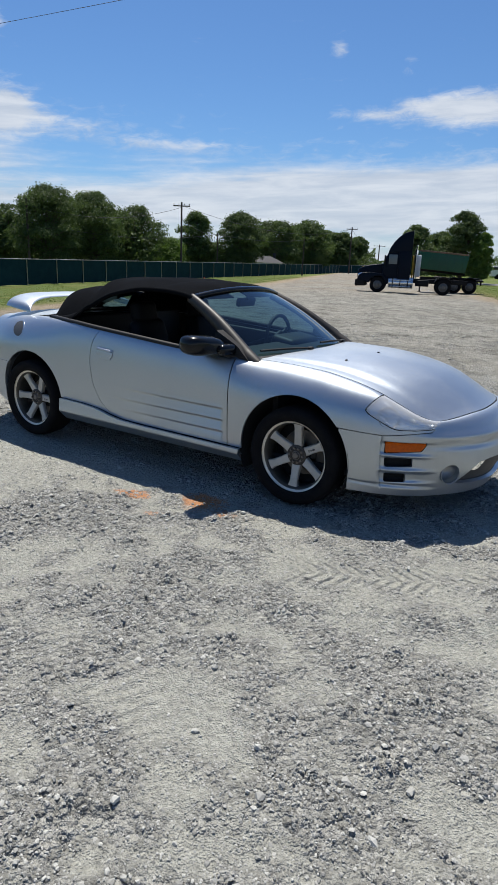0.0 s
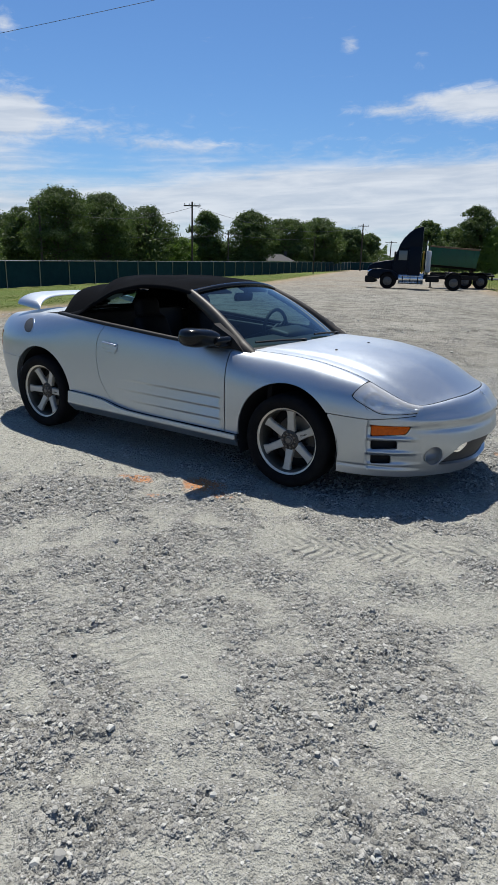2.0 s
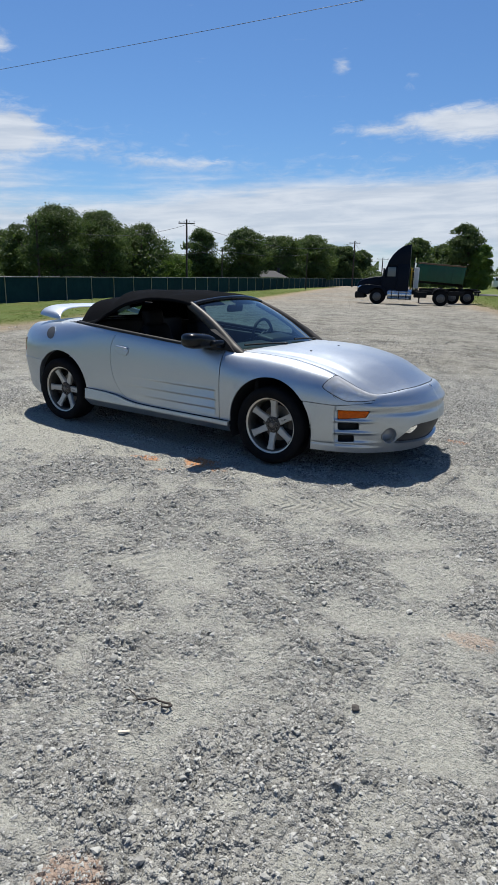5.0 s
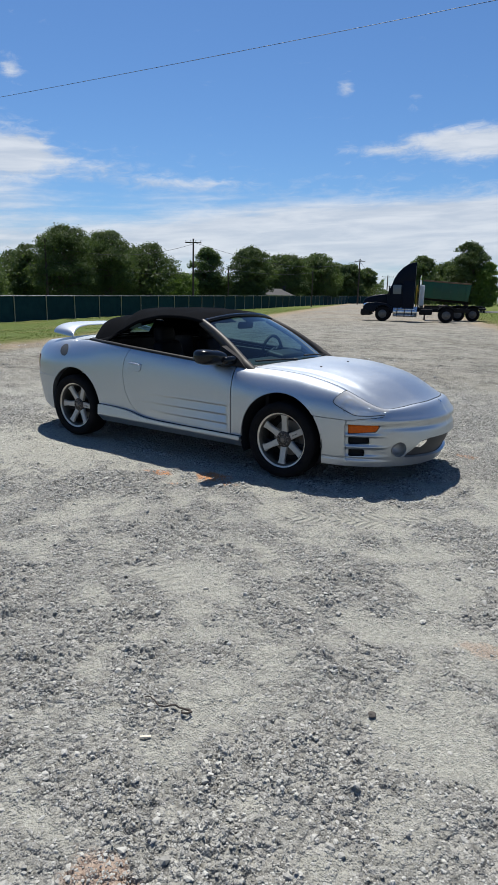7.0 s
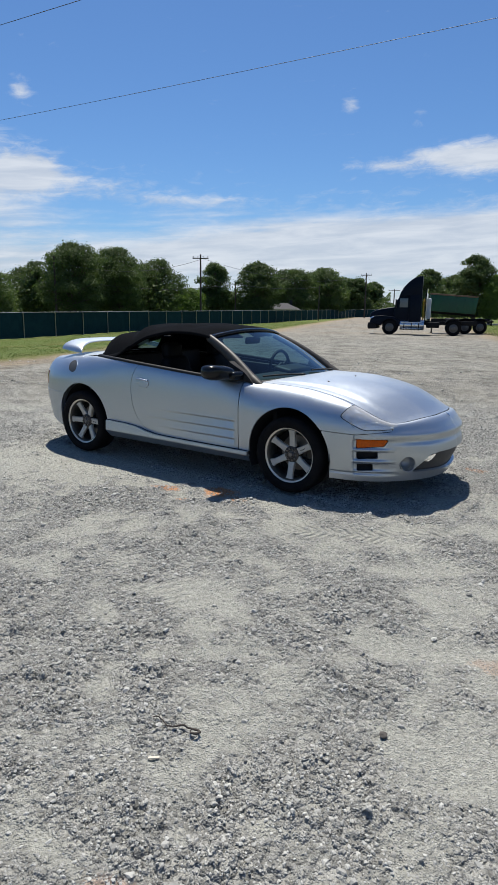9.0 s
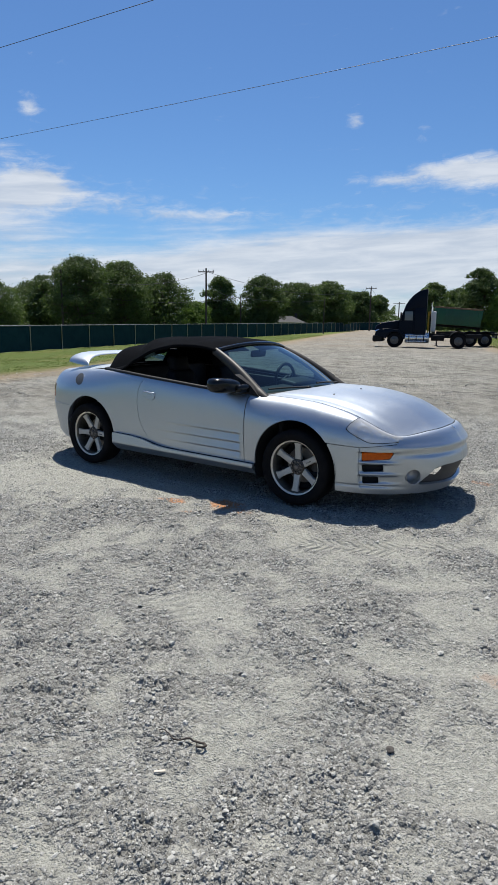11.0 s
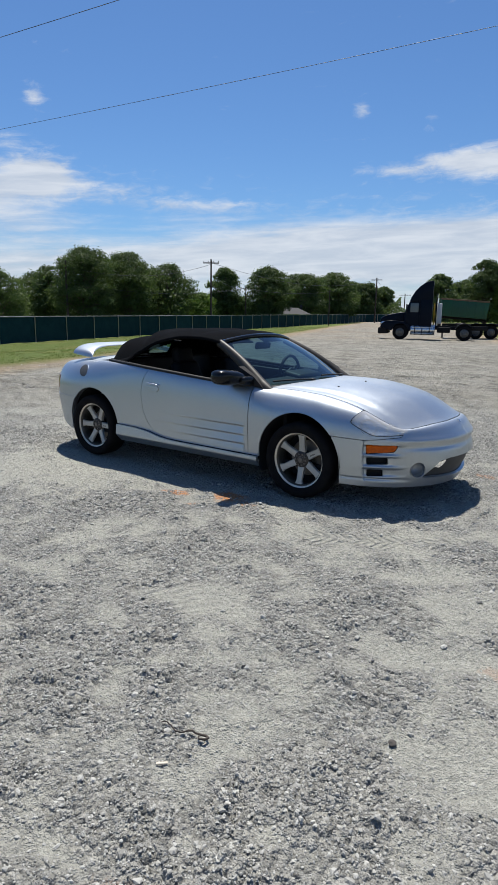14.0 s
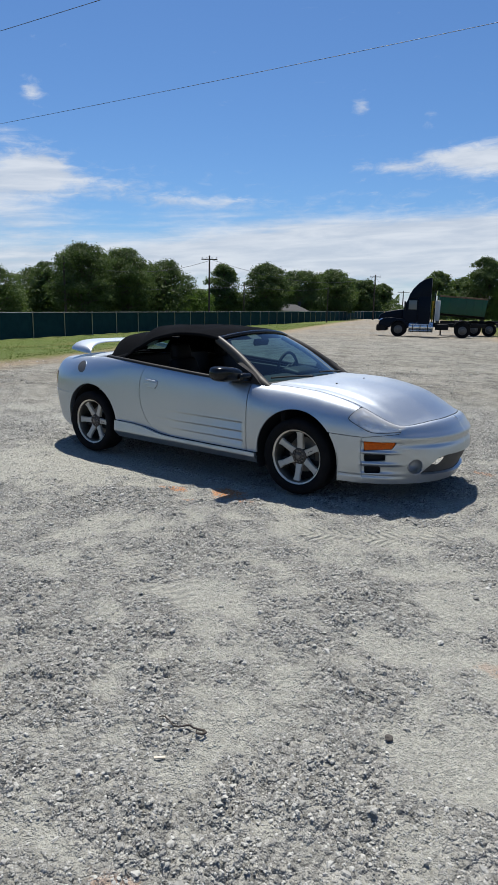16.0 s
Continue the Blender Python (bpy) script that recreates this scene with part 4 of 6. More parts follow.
# a row of small dark strokes along one spoke, and the ribbed cap in the hub's middle
bm = bmesh.new()
for k, (at_, tall) in enumerate(((0.098, 0.016), (0.107, 0.010), (0.115, 0.010), (0.123, 0.010), (0.131, 0.013), (0.139, 0.010), (0.147, 0.010))):
    box(bm, (tall, 0.0016, 0.0052), (0.004, lerp(-0.0425, -0.0535, (at_ - 0.098) / 0.06), at_), (-12, 0, 0))
lettering_me = bpy.data.meshes.new("lettering")
bm.to_mesh(lettering_me), bm.free()
lettering_me.materials.append(M["black_plastic"])
v, fc = lathe([(0.0, -0.060), (0.016, -0.060), (0.019, -0.057), (0.019, -0.052), (0.027, -0.051), (0.030, -0.047)], 24)
cap_me = mesh_of("cap", v, fc, M["disc"], sharp=40)
for x, sy, spin in ((1.29, -1, 2), (-1.245, -1, 29), (1.29, 1, 12), (-1.245, 1, 20)):
    base = Matrix.Translation((x, sy * 0.760, 0.318)) @ pose(0, 0, 0, 0, 0, 0 if sy < 0 else 180) @ pose(0, 0, 0, 0, spin, 0)
    wheel = part("wheel", tyre_me, None, car, "black low tyre on a six-spoke alloy rim", at=base)
    wheel.name = "wheel"
    rim = part("rim", lip_me, None, wheel, "dulled gold-grey polished rim lip")
    part("barrel", barrel_me, None, wheel)
    for k in range(6):
        spoke = part("spoke", spoke_me, None, wheel, at=pose(0, 0, 0, 0, 60 * k, 0))
        if k == 1 and sy < 0:
            part("lettering", lettering_me, None, spoke, "small dark unreadable lettering")
    hub = part("hub", hub_me, None, wheel)
    part("cap", cap_me, None, hub)
    part("wheel_nuts", lug_me, None, wheel)
    part("brake_disc", disc_me, None, wheel)
    part("caliper", caliper_me, None, wheel)
    part("back_plate", back_me, None, wheel)
# dark liners over the wheels
for xc, zc, r in (FRONT_ARCH, REAR_ARCH):
    for sy in (-1, 1):
        ang = np.linspace(-0.45, np.pi + 0.45, 30)
        v = [(xc + (r + 0.008) * math.cos(k), sy * y, max(zc + (r + 0.008) * math.sin(k), 0.17)) for y in (0.862 if xc > 0 else 0.79, 0.50) for k in ang]
        fc = [(i, i + 1, 31 + i, 30 + i) for i in range(29)]
        part("arch_liner", mesh_of("arch_liner", v, fc, M["dark"]), None, car)

# ---- inside the cabin ----
bm = bmesh.new()
box(bm, (3.6, 1.50, 0.05), (0.0, 0, 0.26), bevel=0.02)
part("floor_pan", bm, M["dark"], car)
# unseen boxes added to block sun between floor pan and door cards
for sy in (-1, 1):
    bm = bmesh.new()
    box(bm, (1.70, 0.10, 0.15), (0.0, sy * 0.765, 0.320), bevel=0.02)
    part("sill", bm, M["dark"], car)
bm = bmesh.new()
box(bm, (0.05, 1.40, 0.60), (1.05, 0, 0.56), bevel=0.02)
part("bulkhead", bm, M["dark"], car)
bm = bmesh.new()
box(bm, (0.10, 1.42, 0.755), (-0.93, 0, 0.648), (0, -6, 0), bevel=0.03, segments=3)
box(bm, (0.36, 1.10, 0.03), (-1.13, 0, 0.92), bevel=0.01)
part("rear_panel", bm, M["interior"], car)
bm = bmesh.new()
box(bm, (0.42, 1.36, 0.16), (0.72, 0, 0.80), (0, 6, 0), bevel=0.05, segments=4)
box(bm, (0.22, 0.46, 0.10), (0.60, 0.35, 0.885), (0, 10, 0), bevel=0.04, segments=4)
part("dashboard", bm, M["interior"], car)
for sy in (-1, 1):
    bm = bmesh.new()
    box(bm, (1.22, 0.05, 0.50), (0.13, sy * 0.775, 0.64), (0, 3, 0), bevel=0.02, segments=3)
    box(bm, (0.55, 0.09, 0.07), (0.10, sy * 0.745, 0.70), bevel=0.02, segments=3)
    part("door_card", bm, M["interior"], car)
    bm = bmesh.new()
    box(bm, (0.52, 0.50, 0.16), (0.02, sy * 0.36, 0.44), (0, -8, 0), bevel=0.05, segments=4)
    seat = part("seat", bm, M["leather"], car, "black leather bucket seat")
    bm = bmesh.new()
    box(bm, (0.16, 0.48, 0.58), (-0.32, sy * 0.36, 0.74), (0, -16, 0), bevel=0.06, segments=4, taper=(0.8, 0.72))
    part("backrest", bm, M["leather"], seat)
    bm = bmesh.new()
    box(bm, (0.11, 0.25, 0.17), (-0.42, sy * 0.36, 1.075), (0, -12, 0), bevel=0.045, segments=4)
    part("headrest", bm, M["leather"], seat)
    for k in (-0.05, 0.05):
        bm = bmesh.new()
        rod(bm, (-0.395, sy * 0.36 + k, 0.98), (-0.415, sy * 0.36 + k, 1.04), 0.007)
        part("headrest_post", bm, M["chrome"], seat)
v, fc = tube([(0.19 * math.cos(k), 0, 0.19 * math.sin(k)) for k in np.linspace(0, 2 * np.pi, 40, endpoint=False)], 0.016, 10, True, up=(0, 1, 0))
wheel_at = Matrix.Translation((0.43, 0.36, 0.89)) @ pose(0, 0, 0, 0, -24, 90)
steer = part("steering_wheel", mesh_of("steering_wheel", v, fc, M["interior"]), None, car, "black three-spoke steering wheel", at=wheel_at)
bm = bmesh.new()
box(bm, (0.14, 0.04, 0.11), bevel=0.02, segments=3)
box(bm, (0.34, 0.02, 0.035), (0, 0, 0.01), bevel=0.008)
box(bm, (0.035, 0.02, 0.18), (0, 0, -0.09), bevel=0.008)
part("steering_hub", bm, M["interior"], steer)
bm = bmesh.new()
rod(bm, (0, 0.02, 0), (0, 0.34, -0.12), 0.03)
part("steering_column", bm, M["interior"], steer)
bm = bmesh.new()
box(bm, (0.04, 0.24, 0.07), (0.33, 0.0, 1.195), (0, 10, 0), bevel=0.02, segments=3)
box(bm, (0.02, 0.03, 0.08), (0.35, 0.0, 1.25), bevel=0.006)
part("rear_view_mirror", bm, M["interior"], car)
for sy in (-1, 1):
    bm = bmesh.new()
    box(bm, (0.14, 0.34, 0.012), (0.22, sy * 0.27, 1.255), (0, 24, 0), bevel=0.004)
    part("sun_visor", bm, M["interior"], car)

# ---- ground ----
CONTOUR = np.array([-0.946, -0.323])      # the way along which the land falls, past the lot's edge


def land(x, y):
    """Height of the ground."""
    x, y = np.asarray(x, float), np.asarray(y, float)
    s = (x - 3.0) * CONTOUR[0] + (y + 4.3) * CONTOUR[1]
    far = np.clip((np.hypot(x, y) - 8) / 20, 0, 1)
    fall = -0.038 * np.clip(s - 4, 0, 40) * far - 0.30 * np.clip((np.hypot(x, y) - 20) / 25, 0, 1) * np.exp(-(s / 12) ** 2)
    return fall


def rolling(x, y):
    """Small unevenness of the gravel."""
    return 0.010 * np.sin(1.7 * x + 0.6 * y + 1) * np.sin(1.1 * y - 0.5 * x) + 0.006 * np.sin(4.1 * x - 2.3 * y) * np.sin(3.3 * y + 1.9 * x)


def value_noise(x, y, scale, seed):
    """Smooth random field between 0 and 1."""
    rng = np.random.default_rng(seed)
    grid = rng.random((64, 64))
    u, v = np.asarray(x) * scale + 31.7, np.asarray(y) * scale + 17.3
    i, j = np.floor(u).astype(int), np.floor(v).astype(int)
    fu, fv = u - i, v - j
    fu, fv = fu * fu * (3 - 2 * fu), fv * fv * (3 - 2 * fv)
    g = lambda a, b: grid[a % 64, b % 64]
    return (g(i, j) * (1 - fu) + g(i + 1, j) * fu) * (1 - fv) + (g(i, j + 1) * (1 - fu) + g(i + 1, j + 1) * fu) * fv


LANE, CROSS = np.array([0.841, 0.541]), np.array([-0.541, 0.841])     # across the lot in front of the car, and away from it
# bare patches and strips of loose stone: middle, half length along LANE, half width along CROSS
DUSTY = [(0.64, -2.24, 0.36, 0.30), (1.85, -2.77, 0.20, 0.22), (1.77, -2.21, 0.18, 0.13), (2.25, -1.33, 0.62, 0.17), (2.70, -1.72, 0.40, 0.08), (3.30, -3.22, 0.34, 0.30), (3.15, -2.56, 0.22, 0.11), (2.13, -3.65, 0.09, 0.18), (2.08, -3.37, 0.17, 0.11),
         (-0.30, -1.92, 0.30, 0.22), (0.2, -1.25, 0.7, 0.22), (1.0, -1.22, 0.5, 0.16), (-0.9, -1.5, 0.7, 0.4), (3.1, -0.6, 0.5, 0.4), (0.72, -1.13, 0.3, 0.25), (0.41, -1.42, 0.25, 0.22), (0.1, -0.6, 0.9, 0.5), (1.3, -0.5, 0.9, 0.5), (2.2, -0.6, 0.7, 0.4), (-1.0, -0.8, 0.8, 0.5)]
STONY = [(0.21, -1.75, 0.30, 0.22), (1.14, -2.43, 0.52, 0.16), (1.39, -1.77, 0.36, 0.22), (1.84, -2.47, 0.22, 0.14), (2.38, -1.69, 0.60, 0.11), (2.73, -2.40, 0.50, 0.24), (2.39, -2.96, 0.24, 0.14), (2.82, -3.05, 0.24, 0.14)]


def patches(x, y, places):
    """The sum of soft patches round the given places."""
    out = 0
    for cx, cy, a_, b_ in places:
        u, v = (x - cx) * LANE[0] + (y - cy) * LANE[1], (x - cx) * CROSS[0] + (y - cy) * CROSS[1]
        out = out + np.exp(-(u / a_) ** 2 - (v / b_) ** 2)
    return out


def stony_at(x, y):
    """How thickly loose stone lies, 0 to 1; pale packed dust where it is thin."""
    x, y = np.asarray(x, float), np.asarray(y, float)
    wx, wy = x + 0.16 * (value_noise(x, y, 3.0, 51) - 0.5), y + 0.16 * (value_noise(x, y, 3.0, 52) - 0.5)
    f = 0.26 * value_noise(x, y, 0.8, 5) + 0.24 * value_noise(x, y, 2.1, 6) + 0.26 * value_noise(x, y, 5.0, 7) + 0.24 * value_noise(x, y, 12.0, 10)
    f = f - 0.17 * np.minimum(patches(wx, wy, DUSTY), 1.3) + 0.09 * np.minimum(patches(wx, wy, STONY), 1.2)
    far = np.clip((np.hypot(x - 2.2, y + 2.4) - 4.5) / 6, 0, 1)
    return np.clip((f - 0.29) / 0.34, 0, 1) * (1 - 0.55 * far)


def pebbles(x, y, size, seed):
    """Heights of half-sunk stones of about that size, packed side by side."""
    rng = np.random.default_rng(seed)
    jit = rng.random((97, 97, 3))
    u, v = np.asarray(x, float) / size, np.asarray(y, float) / size
    i, j = np.floor(u).astype(int), np.floor(v).astype(int)
    best = np.zeros(np.shape(u))
    for di in (-1, 0, 1):
        for dj in (-1, 0, 1):
            c = jit[(i + di) % 97, (j + dj) % 97]
            r = 0.32 + 0.34 * c[..., 2]
            d2 = (u - (i + di + 0.1 + 0.8 * c[..., 0])) ** 2 + (v - (j + dj + 0.1 + 0.8 * c[..., 1])) ** 2
            best = np.maximum(best, (0.25 + 0.75 * c[..., 2]) * np.sqrt(np.clip(1 - d2 / r ** 2, 0, 1)))
    return best * size


def ground_material():
    m = bpy.data.materials.new("ground")
    m.use_nodes = True
    n = Nodes(m.node_tree)
    pos = n.add("ShaderNodeNewGeometry").outputs["Position"]
    sep = n.add("ShaderNodeSeparateXYZ", [pos])
    x, y, _ = sep.outputs
    big = n.noise(pos, 0.55, 5.0, 0.6, 0.5)
    mid = n.noise(pos, 3.0, 6.0, 0.65)
    grit = n.noise(pos, 45.0, 5.0, 0.7)
    cell = n.add("ShaderNodeTexVoronoi", {"Vector": pos, "Scale": 42.0})
    cell2 = n.add("ShaderNodeTexVoronoi", {"Vector": pos, "Scale": 130.0})
    lies = n.add("ShaderNodeAttribute")
    lies.attribute_name = "stony"
    stony = n.step(n.math("ADD", n.math("MULTIPLY", lies.outputs["Fac"], 0.8), n.math("MULTIPLY", mid, 0.35)), 0.22, 0.70)
    dust = n.mix(n.step(grit, 0.3, 0.7), (0.270, 0.271, 0.238), (0.440, 0.440, 0.388))
    shade = n.math("FRACT", n.math("MULTIPLY", n.add("ShaderNodeSeparateColor", [cell.outputs["Color"]]).outputs[0], 7.0))
    shade2 = n.math("FRACT", n.math("MULTIPLY", n.add("ShaderNodeSeparateColor", [cell2.outputs["Color"]]).outputs[0], 7.0))
    chips = n.mix(n.math("POWER", shade, 1.3), (0.100, 0.100, 0.094), (0.45, 0.448, 0.415))
    chips = n.mix(0.42, chips, n.mix(shade2, (0.100, 0.099, 0.092), (0.45, 0.448, 0.41)))
    gravel = n.mix(n.math("MULTIPLY", stony, 0.85), dust, chips)
    # dark, tan and pale noise streaks in the colour, beyond the near ground
    lanes = n.add("ShaderNodeMapping", {"Vector": pos, "Rotation": (0, 0, 0.55), "Scale": (0.75, 1.3, 1.0)}).outputs[0]
    streak = n.noise(lanes, 1.6, 5.0, 0.58, 0.5)
    off = n.add("ShaderNodeVectorMath", [pos, (2.2, -2.4, 0.0)], operation="DISTANCE").outputs["Value"]
    beyond = n.step(off, 5.0, 12.0)
    gravel = n.mix(n.math("MULTIPLY", n.step(streak, 0.47, 0.62, 0.0, 0.85), beyond), gravel, (0.080, 0.076, 0.066))
    gravel = n.mix(n.math("MULTIPLY", n.step(n.noise(pos, 0.22, 4.0), 0.40, 0.7, 0.0, 0.6), beyond), gravel, (0.215, 0.192, 0.155))
    gravel = n.mix(n.math("MULTIPLY", beyond, 0.62), gravel, n.mix(n.step(n.noise(lanes, 5.0, 5.0, 0.6), 0.4, 0.6), (0.088, 0.085, 0.073), (0.238, 0.228, 0.192)))
    pale = n.step(n.noise(lanes, 0.7, 6.0, 0.68, 1.2), 0.46, 0.60, 0.0, 0.55)
    gravel = n.mix(n.math("MULTIPLY", pale, beyond), gravel, (0.335, 0.322, 0.280))
    # browner earth worn through the stone at the lot's far end
    earth = n.math("MULTIPLY", n.step(off, 24.0, 60.0), n.step(n.noise(pos, 0.16, 5.0, 0.6, 0.6), 0.34, 0.62, 0.05, 0.55))
    gravel = n.mix(earth, gravel, (0.225, 0.178, 0.125))
    # rust-coloured stain beside the car
    for cx, cy, r, k in ((0.35, -1.33, 0.16, 0.85), (0.80, -1.12, 0.20, 0.95), (0.68, -1.51, 0.07, 0.6), (1.03, -1.23, 0.08, 0.6), (0.86, -1.23, 0.18, 0.30), (2.86, -4.30, 0.15, 0.28), (3.39, -2.53, 0.13, 0.22), (2.38, 0.82, 0.14, 0.4)):
        dx, dy = n.math("SUBTRACT", x, cx), n.math("SUBTRACT", y, cy)
        d = n.math("SQRT", n.math("ADD", n.math("MULTIPLY", dx, dx), n.math("MULTIPLY", n.math("MULTIPLY", dy, dy), 2.2)))
        d = n.math("ADD", d, n.math("MULTIPLY", n.math("SUBTRACT", n.noise(pos, 16.0, 4.0), 0.5), 0.22))
        gravel = n.mix(n.math("MULTIPLY", n.step(d, r, r * 0.5), k), gravel, (0.50, 0.23, 0.10))
    soil = n.mix(n.step(mid, 0.35, 0.65), (0.31, 0.245, 0.165), (0.22, 0.175, 0.115))
    blades = n.noise(pos, 9.0, 6.0, 0.75)
    grass = n.mix(n.step(blades, 0.30, 0.75), (0.078, 0.118, 0.022), (0.112, 0.145, 0.034))
    grass = n.mix(n.step(n.noise(pos, 0.35, 4.0), 0.45, 0.7, 0.0, 0.5), grass, (0.16, 0.14, 0.045))
    # distance past the line where the lot ends, along the fence and on the far side
    edge1 = n.math("ADD", n.math("MULTIPLY", n.math("SUBTRACT", x, EDGE_A[0]), EDGE_N[0]), n.math("MULTIPLY", n.math("SUBTRACT", y, EDGE_A[1]), EDGE_N[1]))
    edge2 = n.math("ADD", n.math("MULTIPLY", n.math("SUBTRACT", x, EDGE_B[0]), EDGE_M[0]), n.math("MULTIPLY", n.math("SUBTRACT", y, EDGE_B[1]), EDGE_M[1]))
    rough_edge = n.math("MULTIPLY", n.math("SUBTRACT", n.noise(pos, 0.8, 5.0, 0.65), 0.5), 2.4)
    past = n.math("ADD", n.math("MAXIMUM", edge1, edge2), rough_edge)
    lot = n.mix(n.step(past, -1.8, 0.0, 0.0, 0.85), gravel, soil)
    grass = n.mix(n.step(past, 0.3, 2.6, 0.55, 0.0), grass, (0.20, 0.165, 0.075))
    colour = n.mix(n.step(past, -0.3, 1.1), lot, grass)
    h = n.math("ADD", n.math("ADD", n.math("MULTIPLY", cell.outputs["Distance"], n.math("MULTIPLY_ADD", stony, -1.1, n.step(mid, 0.42, 0.60, -0.05, -0.35))), n.math("MULTIPLY", cell2.outputs["Distance"], -0.35)), n.math("ADD", n.math("ADD", n.math("MULTIPLY", grit, 0.8), n.math("MULTIPLY", n.noise(pos, 16.0, 5.0, 0.7), 1.2)), n.math("MULTIPLY", mid, 2.0)))
    # tread marks pressed into the dust in front of the car
    tx, ty = n.math("SUBTRACT", x, 2.30), n.math("SUBTRACT", y, -1.34)
    run_, across = n.math("ADD", n.math("MULTIPLY", tx, 0.87), n.math("MULTIPLY", ty, 0.5)), n.math("SUBTRACT", n.math("MULTIPLY", ty, 0.87), n.math("MULTIPLY", tx, 0.5))
    lane = n.math("MULTIPLY", n.step(n.math("ABSOLUTE", across), 0.15, 0.09), n.step(n.math("ABSOLUTE", run_), 0.75, 0.45))
    teeth = n.math("SINE", n.math("MULTIPLY", n.math("ADD", run_, n.math("MULTIPLY", n.math("ABSOLUTE", across), 0.8)), 85.0))
    h = n.math("ADD", h, n.math("MULTIPLY", n.math("MULTIPLY", teeth, lane), n.step(mid, 0.36, 0.62, 0.15, 0.75)))
    # a patch of slanting ridges left by a wide tyre
    rx, ry = n.math("SUBTRACT", x, 1.42), n.math("SUBTRACT", y, -3.02)
    reach = n.math("SQRT", n.math("ADD", n.math("MULTIPLY", rx, rx), n.math("MULTIPLY", n.math("MULTIPLY", ry, ry), 1.8)))
    waves = n.math("SINE", n.math("ADD", n.math("MULTIPLY", n.math("SUBTRACT", n.math("MULTIPLY", rx, 0.94), n.math("MULTIPLY", ry, 0.35)), 95.0), n.math("MULTIPLY", mid, 9.0)))
    h = n.math("ADD", h, n.math("MULTIPLY", n.math("MULTIPLY", waves, n.step(reach, 0.75, 0.35)), n.step(mid, 0.40, 0.65, 0.04, 0.36)))
    bump = n.add("ShaderNodeBump", {"Strength": 1.0, "Distance": 0.0265, "Height": h})
    b = n.add("ShaderNodeBsdfPrincipled", {"Base Color": colour, "Roughness": 0.95, "Specular IOR Level": 0.2, "Normal": bump.outputs[0]})
    n.add("ShaderNodeOutputMaterial", [b.outputs[0]])
    return m


EDGE_A, EDGE_N = (-16.5, 17.9), (-0.930, -0.367)    # the grass strip along the fence
EDGE_B, EDGE_M = (-7.8, 42.2), (0.93, 0.36)       # the verge beyond the lorry
M["ground"] = ground_material()

r = np.r_[0.0, np.geomspace(0.5, 1.25, 8), np.geomspace(1.26, 11, 340), np.geomspace(11.3, 1800, 60)]
ang = np.r_[np.linspace(radians(62), radians(172), 560, endpoint=False), np.linspace(radians(172), radians(422), 70, endpoint=False)]
RR, AA = np.meshgrid(r, ang, indexing="ij")
gx, gy = 3.9 + RR * np.cos(AA), -5.2 + RR * np.sin(AA)
lie = stony_at(gx, gy)


def base_height(x, y):
    """The ground with its lumps and ruts, without the stones sunk in it."""
    near = np.exp(-np.hypot(x - 2.2, y + 2.4) / 60)
    lumps = 0.026 * value_noise(x, y, 7.0, 8) + 0.018 * value_noise(x, y, 17.0, 9)
    out = np.clip((np.hypot(x - 2.2, y + 2.4) - 4.0) / 4.0, 0, 1) * np.exp(-np.hypot(x, y) / 40)
    ruts = 0.090 * value_noise(x, y, 0.9, 21) + 0.070 * value_noise(x, y, 2.6, 22) + 0.036 * value_noise(x, y, 6.5, 23) - 0.098
    strips = 0.016 * np.minimum(patches(x, y, STONY), 1.0) - 0.010 * np.minimum(patches(x, y, DUSTY), 1.0)
    return land(x, y) + out * ruts + strips + near * (rolling(x, y) + lumps * (0.30 + 0.70 * stony_at(x, y)) - 0.018)


def height_at(x, y):
    """The ground as the loose stones lie on it."""
    x, y = np.asarray(x, float), np.asarray(y, float)
    lie_ = stony_at(x, y)
    close = np.exp(-(np.hypot(x - 2.2, y + 2.4) / 9.0) ** 2)
    sunk = 0.55 * pebbles(x, y, 0.060, 61) * np.clip((value_noise(x, y, 9.0, 64) - 0.50) / 0.2, 0, 1) + 0.60 * pebbles(x, y, 0.034, 62) + 0.5 * pebbles(x, y, 0.019, 63)
    return base_height(x, y) + close * sunk * (0.06 + 0.70 * lie_)


gz = height_at(gx, gy)
k = len(ang)
ii, jj = np.meshgrid(np.arange(len(r) - 1), np.arange(k), indexing="ij")
quads = np.stack([ii * k + jj, (ii + 1) * k + jj, (ii + 1) * k + (jj + 1) % k, ii * k + (jj + 1) % k], -1).reshape(-1, 4)
me = bpy.data.meshes.new("ground")
fast_mesh(me, np.stack([gx, gy, gz], -1).reshape(-1, 3), quads)
me.attributes.new("stony", "FLOAT", "POINT").data.foreach_set("value", lie.astype(np.float32).ravel())
me.materials.append(M["ground"])
finish(me)
ground = part("ground", me)
tagged(ground, "grey crushed-stone gravel lot with pale dust and a grass verge", "ground", kind="structure")

